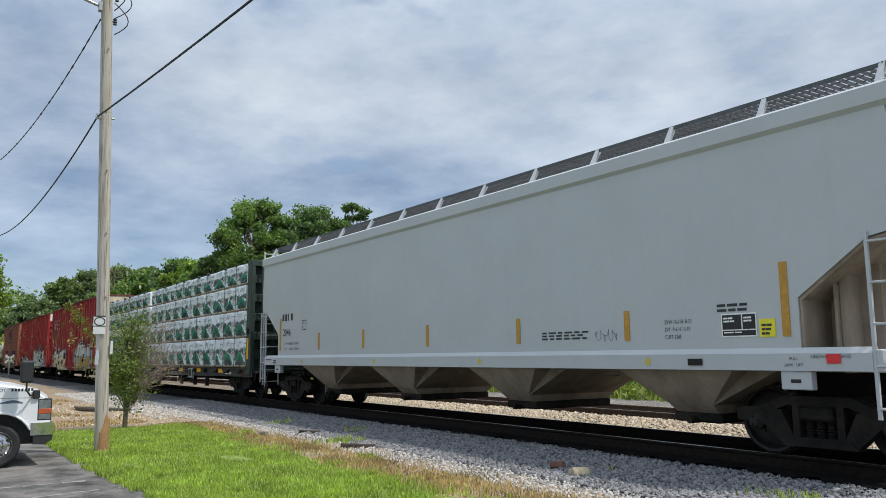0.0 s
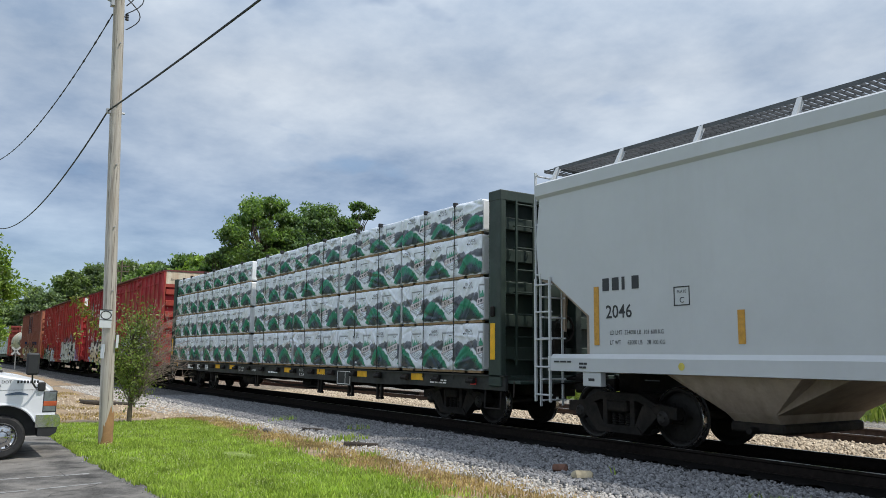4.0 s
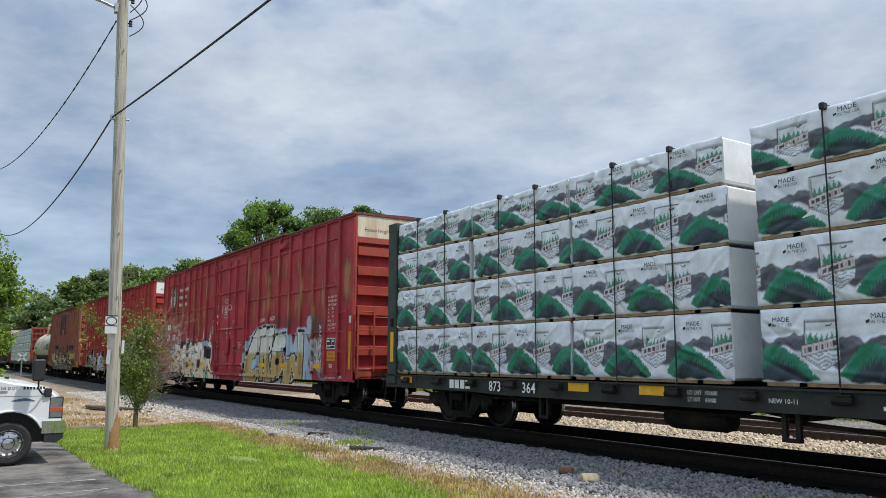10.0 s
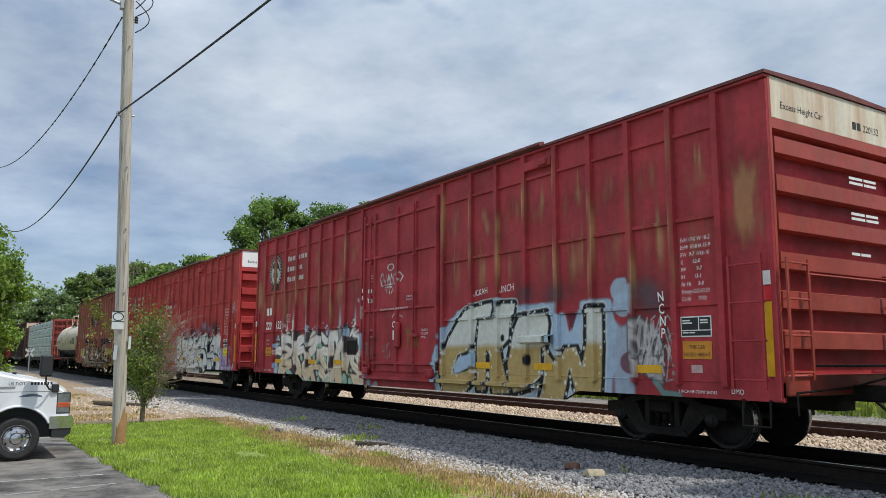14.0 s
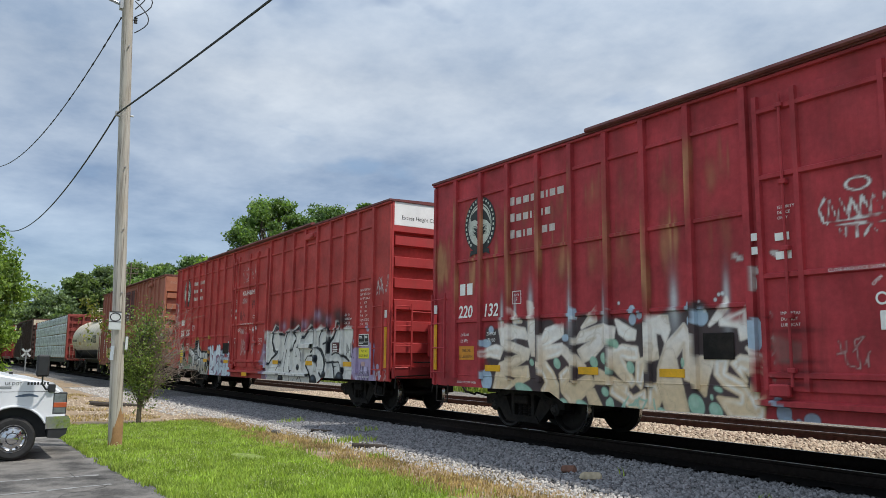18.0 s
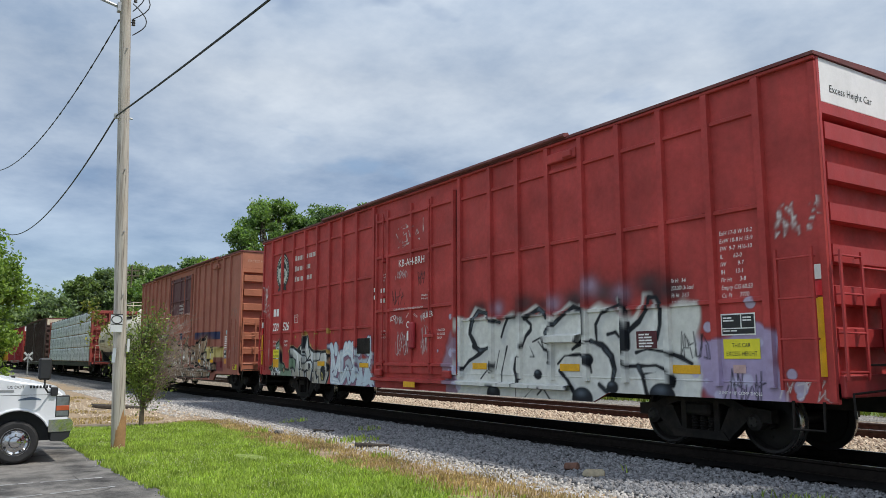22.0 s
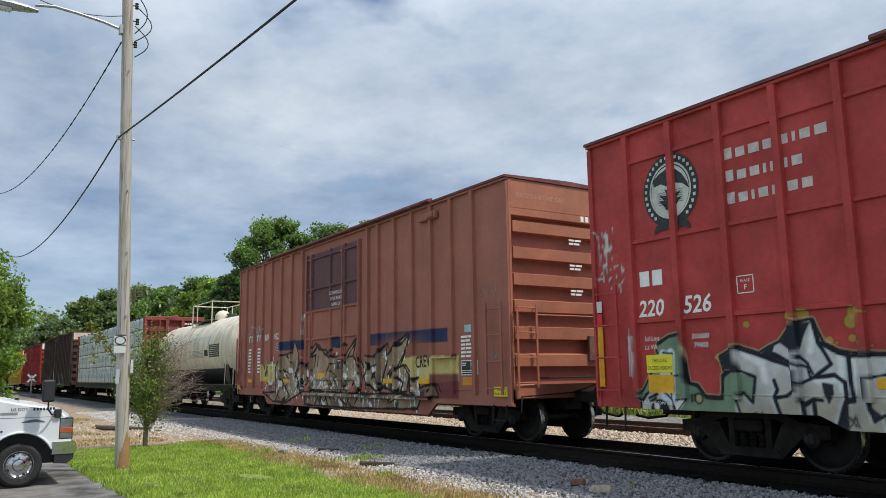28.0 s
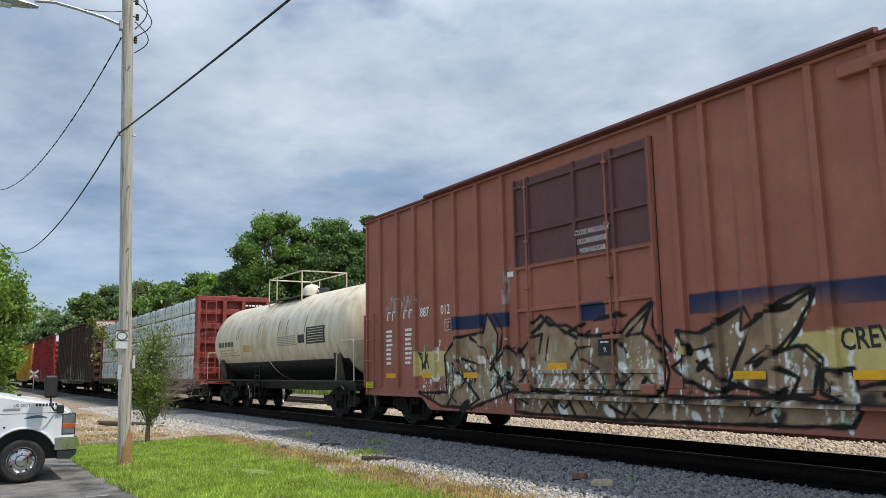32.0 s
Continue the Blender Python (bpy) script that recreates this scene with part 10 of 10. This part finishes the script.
def tree(label, x, y, high, wide, seed, leaves, material, leaf=0.30, fine=1.0, clumps=46, low=0.25, category="tree", name="tree", group="trees beyond the railway"):
    r = np.random.RandomState(seed)
    t = thing(name, label, category, pose(x, y, -0.05), group)
    tr = Shape()
    base = np.array([0.0, 0.0, 0.0])
    lead = [base]
    for k in range(1, 6):
        lead.append(np.array([r.normal(0, 0.03 * high), r.normal(0, 0.03 * high), high * 0.78 * k / 5]))
    rad = high * 0.020
    for i in range(5):
        tr.rod(lead[i], lead[i + 1], rad * (1.3 - 0.22 * i), 9, rad * (1.3 - 0.22 * (i + 1)), False)
    centres = []
    for i in range(clumps):
        k = r.uniform(0.0, 1.0)
        z = high * (low + (1 - low) * k) * 0.97
        prof = math.sin(math.pi * min(0.97, (0.16 + 0.80 * k))) ** 0.6
        ang = r.uniform(0, 6.283)
        q = wide * prof * math.sqrt(r.uniform(0.12, 1.0))
        end = np.array([q * math.cos(ang), q * math.sin(ang), z])
        centres.append((end, wide * r.uniform(0.10, 0.24) * fine))
        j = min(4, int(max(0.0, (z / high - 0.18)) / 0.78 * 5))
        path = limb_path(r, lead[j], end, 0.04 * wide)
        for a in range(5):
            tr.rod(path[a], path[a + 1], rad * 0.34 * (1 - a * 0.18), 5, rad * 0.34 * (1 - (a + 1) * 0.18), False)
    part("trunk", tr, BARK, t, "grey-brown trunk and limbs")
    C = []
    per = leaves // clumps
    for c, s in centres:
        d = r.normal(0, 1, (per, 3))
        d /= np.linalg.norm(d, axis=1)[:, None]
        d *= (r.uniform(0.25, 1.0, per) ** 0.5)[:, None] * s * np.array([1.15, 1.15, 0.72])
        d += r.normal(0, 0.22 * s, (per, 3))
        C.append(c + d)
    C = np.concatenate(C)
    C = C[C[:, 2] > 0.3]
    part("crown", leaf_soup("crown", C, leaf, material, r), None, t, "loose uneven leafy crown")
    return t


# tall trees behind the far track
tree("tall leafy tree with feathery dark green foliage", -70.5, 26.2, 16.6, 4.5, 3, 46000, TREE_MID, 0.165, clumps=150)
tree("tall leafy tree with feathery dark green foliage", -68.5, 31.2, 16.0, 4.4, 4, 40000, TREE_DARK, 0.165, clumps=140)
tree("slender tree with sparse upright tips", -66.5, 34.6, 16.9, 2.2, 5, 8000, TREE_DARK, 0.19, clumps=60)
tree("leafy tree of middle height", -74, 23.4, 11.8, 3.0, 6, 18000, TREE_DARK, 0.21, clumps=90)
tree("leafy tree of middle height", -79, 24.4, 11.0, 3.4, 17, 18000, TREE_MID, 0.22, clumps=90)
tree("leafy tree of middle height", -88, 25.5, 12.5, 4.2, 7, 17000, TREE_LIGHT, 0.25, clumps=80)
tree("leafy tree of middle height", -98, 27.0, 13.8, 4.6, 8, 17000, TREE_DARK, 0.26, clumps=80)
tree("leafy tree of middle height", -104, 24.0, 12.8, 4.4, 9, 17000, TREE_MID, 0.26, clumps=80)
for i, (y, h) in enumerate(((7.0, 7.6), (11.5, 9.2), (15.5, 11.4), (19.5, 14.6), (23.5, 16.2), (27.5, 16.6), (32.5, 17.4), (38.0, 17.6))):
    tree("broad grey-green tree far behind the train", -139 - 3 * math.sin(i * 2.1), y, h, 4.6 + 0.8 * math.sin(i * 1.7), 60 + i, 13000, (FAR_GREEN, FAR_GREEN_2)[i % 2], 0.31, clumps=80, fine=1.15)
tree("leafy bright green tree overhanging the lot", -45.0, 0.6, 8.4, 3.2, 15, 34000, TREE_LIGHT, 0.125, clumps=170, low=0.10, group="trees beside the lot")
tree("leafy bright green tree overhanging the lot", -47.5, -4.0, 9.0, 3.6, 16, 11000, TREE_MID, 0.22, clumps=90, low=0.1, group="trees beside the lot")
# added trees, out of view, that block sky light from the far cars
for i, (x, y) in enumerate(((-58, -6), (-66, -5), (-74, -6), (-82, -4), (-92, -5), (-102, -3), (-112, -4))):
    tree("unseen leafy tree added beside the lot to block light from the far cars", x, y, 11.5 + 1.5 * math.sin(i * 2.3), 4.1, 120 + i, 4000, TREE_MID, 0.42, clumps=50, fine=1.3, low=0.05, group="trees beside the lot")
rr = random.Random(8)
for i in range(11):
    tree("shrubby tree on the bank beyond the tracks", -62 + i * 7.2 + rr.uniform(-2, 2), 33 + rr.uniform(0, 8), rr.uniform(4.6, 6.4), rr.uniform(2.6, 3.8), 40 + i, 3600, (TREE_MID, TREE_LIGHT, TREE_DARK)[i % 3], 0.24, clumps=30, low=0.08, category="tree")


for i, (x, y, h) in enumerate(((-29, 52, 8.2), (-23, 54, 7.4), (-34, 50, 7.6), (-16, 52, 7.0))):
    tree("leafy tree on the bank beyond the tracks", x, y, h, 3.4, 90 + i, 5000, (TREE_MID, TREE_LIGHT)[i % 2], 0.26, clumps=44, low=0.08)


def bank_pole():
    t = thing("utility_pole", "grey wooden utility pole with crossarms beyond the tracks", "utility pole", pose(-26.55, 48.68, -0.05))
    part("shaft", Shape().rod((0, 0, 0), (0, 0, 11.40), 0.17, 10, 0.12), POLE_WOOD, t)
    for z in (11.15, 9.55):
        part("crossarm", Shape().box(-1.2, 1.2, -0.06, 0.06, z - 0.07, z + 0.07), POLE_WOOD, t, m=pose(0, 0, 0, 0, 0, -35))
        for x in (-1.1, -0.5, 0.5, 1.1):
            part("insulator", Shape().rod((x, 0, z + 0.07), (x, 0, z + 0.28), 0.05, 8), DARK_STEEL, t, m=pose(0, 0, 0, 0, 0, -35))


bank_pole()


def rail_fence():
    t = thing("rail_fence", "pale two-rail fence beyond the tracks", "fence", pose(-24, 30.5, -0.05))
    for i in range(14):
        part("post", Shape().box(i * 2.4 - 0.05, i * 2.4 + 0.05, -0.05, 0.05, 0, 1.15, 0.008), SIGN_WHITE, t)
    for z in (0.55, 1.0):
        part("rail", Shape().box(-0.1, 31.3, -0.075, -0.055, z - 0.06, z + 0.06, 0.005), SIGN_WHITE, t)


rail_fence()


def far_woods():
    r = np.random.RandomState(77)
    C = []
    for i in range(130):
        x, y = r.uniform(-330, -165), r.uniform(-60, 110)
        h = r.uniform(10, 16) * (0.85 + 0.35 * abs(y) / 110) * (-x / 190)
        w = r.uniform(3.5, 6.5)
        n = 420
        d = r.normal(0, 1, (n, 3))
        d /= np.linalg.norm(d, axis=1)[:, None]
        lumps = 1 + 0.25 * np.sin(d[:, :1] * 5 + i) + 0.2 * np.sin(d[:, 2:] * 7 + i * 2)
        C.append(np.array([x, y, h * 0.55]) + d * lumps * np.array([w, w, h * 0.46]) * (r.uniform(0.5, 1, (n, 1)) ** 0.4))
    C = np.concatenate(C)
    tagged(new("far_woods", leaf_soup("far_woods", C[C[:, 2] > 0], 1.0, FAR_GREEN, r, 0.4, 1.3)), "distant wooded tree line on the horizon", "trees", kind="stuff")


far_woods()


def weeds():
    r = np.random.RandomState(31)
    C = []
    for i in range(900):
        x, y = r.uniform(-62, 9), 21.0 + 9 * r.uniform(0, 1) ** 1.3
        h = r.uniform(0.35, 1.25) * (0.6 + 0.09 * (y - 20))
        n = 26
        d = r.normal(0, 1, (n, 3)) * [0.28, 0.28, 0.32]
        C.append(np.array([x, y, h * 0.5]) + d * [1, 1, h])
    C = np.concatenate(C)
    C = C[C[:, 2] > -0.02]
    tagged(new("weeds", leaf_soup("weeds", C, 0.15, leaf_mat("weed_leaves", (0.07, 0.12, 0.025), (0.22, 0.27, 0.06)), r, 0.3, 2.2)), "tall yellow-green weeds beyond the far track", "weeds", kind="stuff")
    spots = scatter(9000, -60, 6, 20.5, 25, lambda x, y: True, 44)
    blades("far_grass", spots, 0.25, 0.75, leaf_mat("far_grass_blades", (0.10, 0.15, 0.03), (0.28, 0.31, 0.09), 0.6), "tall grass on the bank beyond the tracks", 9, 0.03)


weeds()


def sapling():
    r = np.random.RandomState(5)
    t = thing("sapling", "young bushy tree beside the pole with bare twigs on one side", "tree", pose(-18.5, 3.98, -0.02))
    tr, tw = Shape(), Shape()
    tr.rod((0, 0, 0), (0.02, 0.0, 0.75), 0.055, 8, 0.045, False)
    tr.rod((0.02, 0.0, 0.75), (-0.02, -0.05, 1.5), 0.045, 8, 0.028, False)
    tr.rod((-0.02, -0.05, 1.5), (0.0, -0.02, 2.2), 0.028, 6, 0.012, False)
    C, L = [], []
    for i in range(70):
        z0 = r.uniform(0.35, 2.0)
        a = r.uniform(0, 6.283)
        reach = r.uniform(0.28, 0.72) * (0.7 if z0 < 0.4 else 1.0)
        end = np.array([reach * math.cos(a), reach * math.sin(a) - 0.08, z0 + r.uniform(0.25, 0.8)])
        path = limb_path(r, np.array([0.0, -0.02, z0]), end, 0.04)
        for q in range(5):
            tr.rod(path[q], path[q + 1], 0.012 - 0.0018 * q, 5, 0.0105 - 0.0018 * q, False)
        n = 72
        k = r.uniform(0.2, 1.05, n)[:, None]
        C.append(path[0] + (end - path[0]) * k + r.normal(0, 0.10, (n, 3)))
    # the yellowish shoot that leans past the pole
    shoot = [np.array([0.0, -0.1, 1.2]), np.array([-0.1, -0.6, 1.9]), np.array([-0.1, -1.0, 2.4]), np.array([-0.1, -1.25, 2.75])]
    for q in range(3):
        tr.rod(shoot[q], shoot[q + 1], 0.014 - 0.003 * q, 5, 0.011 - 0.003 * q, False)
        for _ in range(110):
            k = r.uniform(0, 1)
            if q or k > 0.5:
                L.append(shoot[q] + (shoot[q + 1] - shoot[q]) * k + r.normal(0, 0.075, 3))
    for _ in range(30):
        L.append(np.array([-0.1, -1.15, 2.1]) + r.normal(0, 0.12, 3) * [1, 0.8, 1.6])
    # bare dead twigs
    for i in range(80):
        z0 = r.uniform(0.4, 1.7)
        end = np.array([r.normal(0, 0.3), r.uniform(0.3, 1.35), z0 + r.uniform(0.3, 1.1)])
        path = limb_path(r, np.array([0.0, 0.05, z0]), end, 0.035)
        for q in range(5):
            tw.rod(path[q], path[q + 1], 0.0065 - 0.0009 * q, 5, 0.0056 - 0.0009 * q, False)
        for _ in range(7):
            a = path[r.randint(1, 5)]
            tw.rod(a, a + r.normal(0, 0.15, 3) + [0, 0.08, 0.14], 0.004, 4, 0.002, False)
    part("trunk", tr, BARK, t)
    part("dead_wood", tw, mat("dead_twig", (0.27, 0.21, 0.18), 0.9, bump=0.2), t, "grey bare dead twigs")
    part("foliage", leaf_soup("foliage", np.concatenate(C), 0.035, leaf_mat("sapling_leaves", (0.07, 0.11, 0.03), (0.22, 0.28, 0.075)), r, 0.4), None, t, "small mid-green leaves")
    part("young_leaves", leaf_soup("young_leaves", np.array(L), 0.045, leaf_mat("yellowing_leaves", (0.11, 0.14, 0.025), (0.27, 0.26, 0.06)), r, 0.4), None, t, "yellow-green young leaves")


sapling()


def crossbuck():
    t = thing("crossbuck_sign", "white railroad crossbuck sign on a grey post", "sign", pose(-80, 7.15, -0.03))
    part("post", Shape().box(-0.05, 0.05, -0.05, 0.05, 0, 1.95, 0.008), GREY_METAL, t)
    for a in (-45, 45):
        part("blade", Shape().box(0.05, 0.07, -0.48, 0.48, -0.085, 0.085, 0.005), mat("weathered_sign_white", (0.48, 0.50, 0.50), 0.6), t, m=pose(0, 0, 1.66, a, 0, 0))


crossbuck()


def far_pole():
    t = thing("far_utility_pole", "distant dark utility pole with two crossarms", "utility pole", pose(-128, 25, -0.05))
    part("shaft", Shape().rod((0, 0, 0), (0, 0, 15.9), 0.16, 8, 0.11), BARK, t)
    for z in (15.0, 14.2):
        part("crossarm", Shape().box(-0.08, 0.08, -1.1, 1.1, z - 0.08, z + 0.08), BARK, t)
        for y in (-1.0, -0.5, 0.5, 1.0):
            part("insulator", Shape().rod((0, y, z + 0.08), (0, y, z + 0.3), 0.06, 6), BARK, t)


far_pole()


def motions():
    """The train rolls past, slowing a little, and its wheels turn."""
    beats = [i * 2.0 for i in range(17)]
    for ob, s, y, z in TRAIN:
        walk(ob, [(t, pose(s + rolled(t), MID + y, RAIL + z)) for t in beats])
    ticks = [i * 0.2 for i in range(161)]
    for i, (w, a) in enumerate(WHEELS):
        walk(w, [(t, Matrix.LocRotScale((a, 0, 0.457), Euler((0, (rolled(t) - rolled(0)) / 0.457 + i, 0)), None)) for t in ticks])


motions()
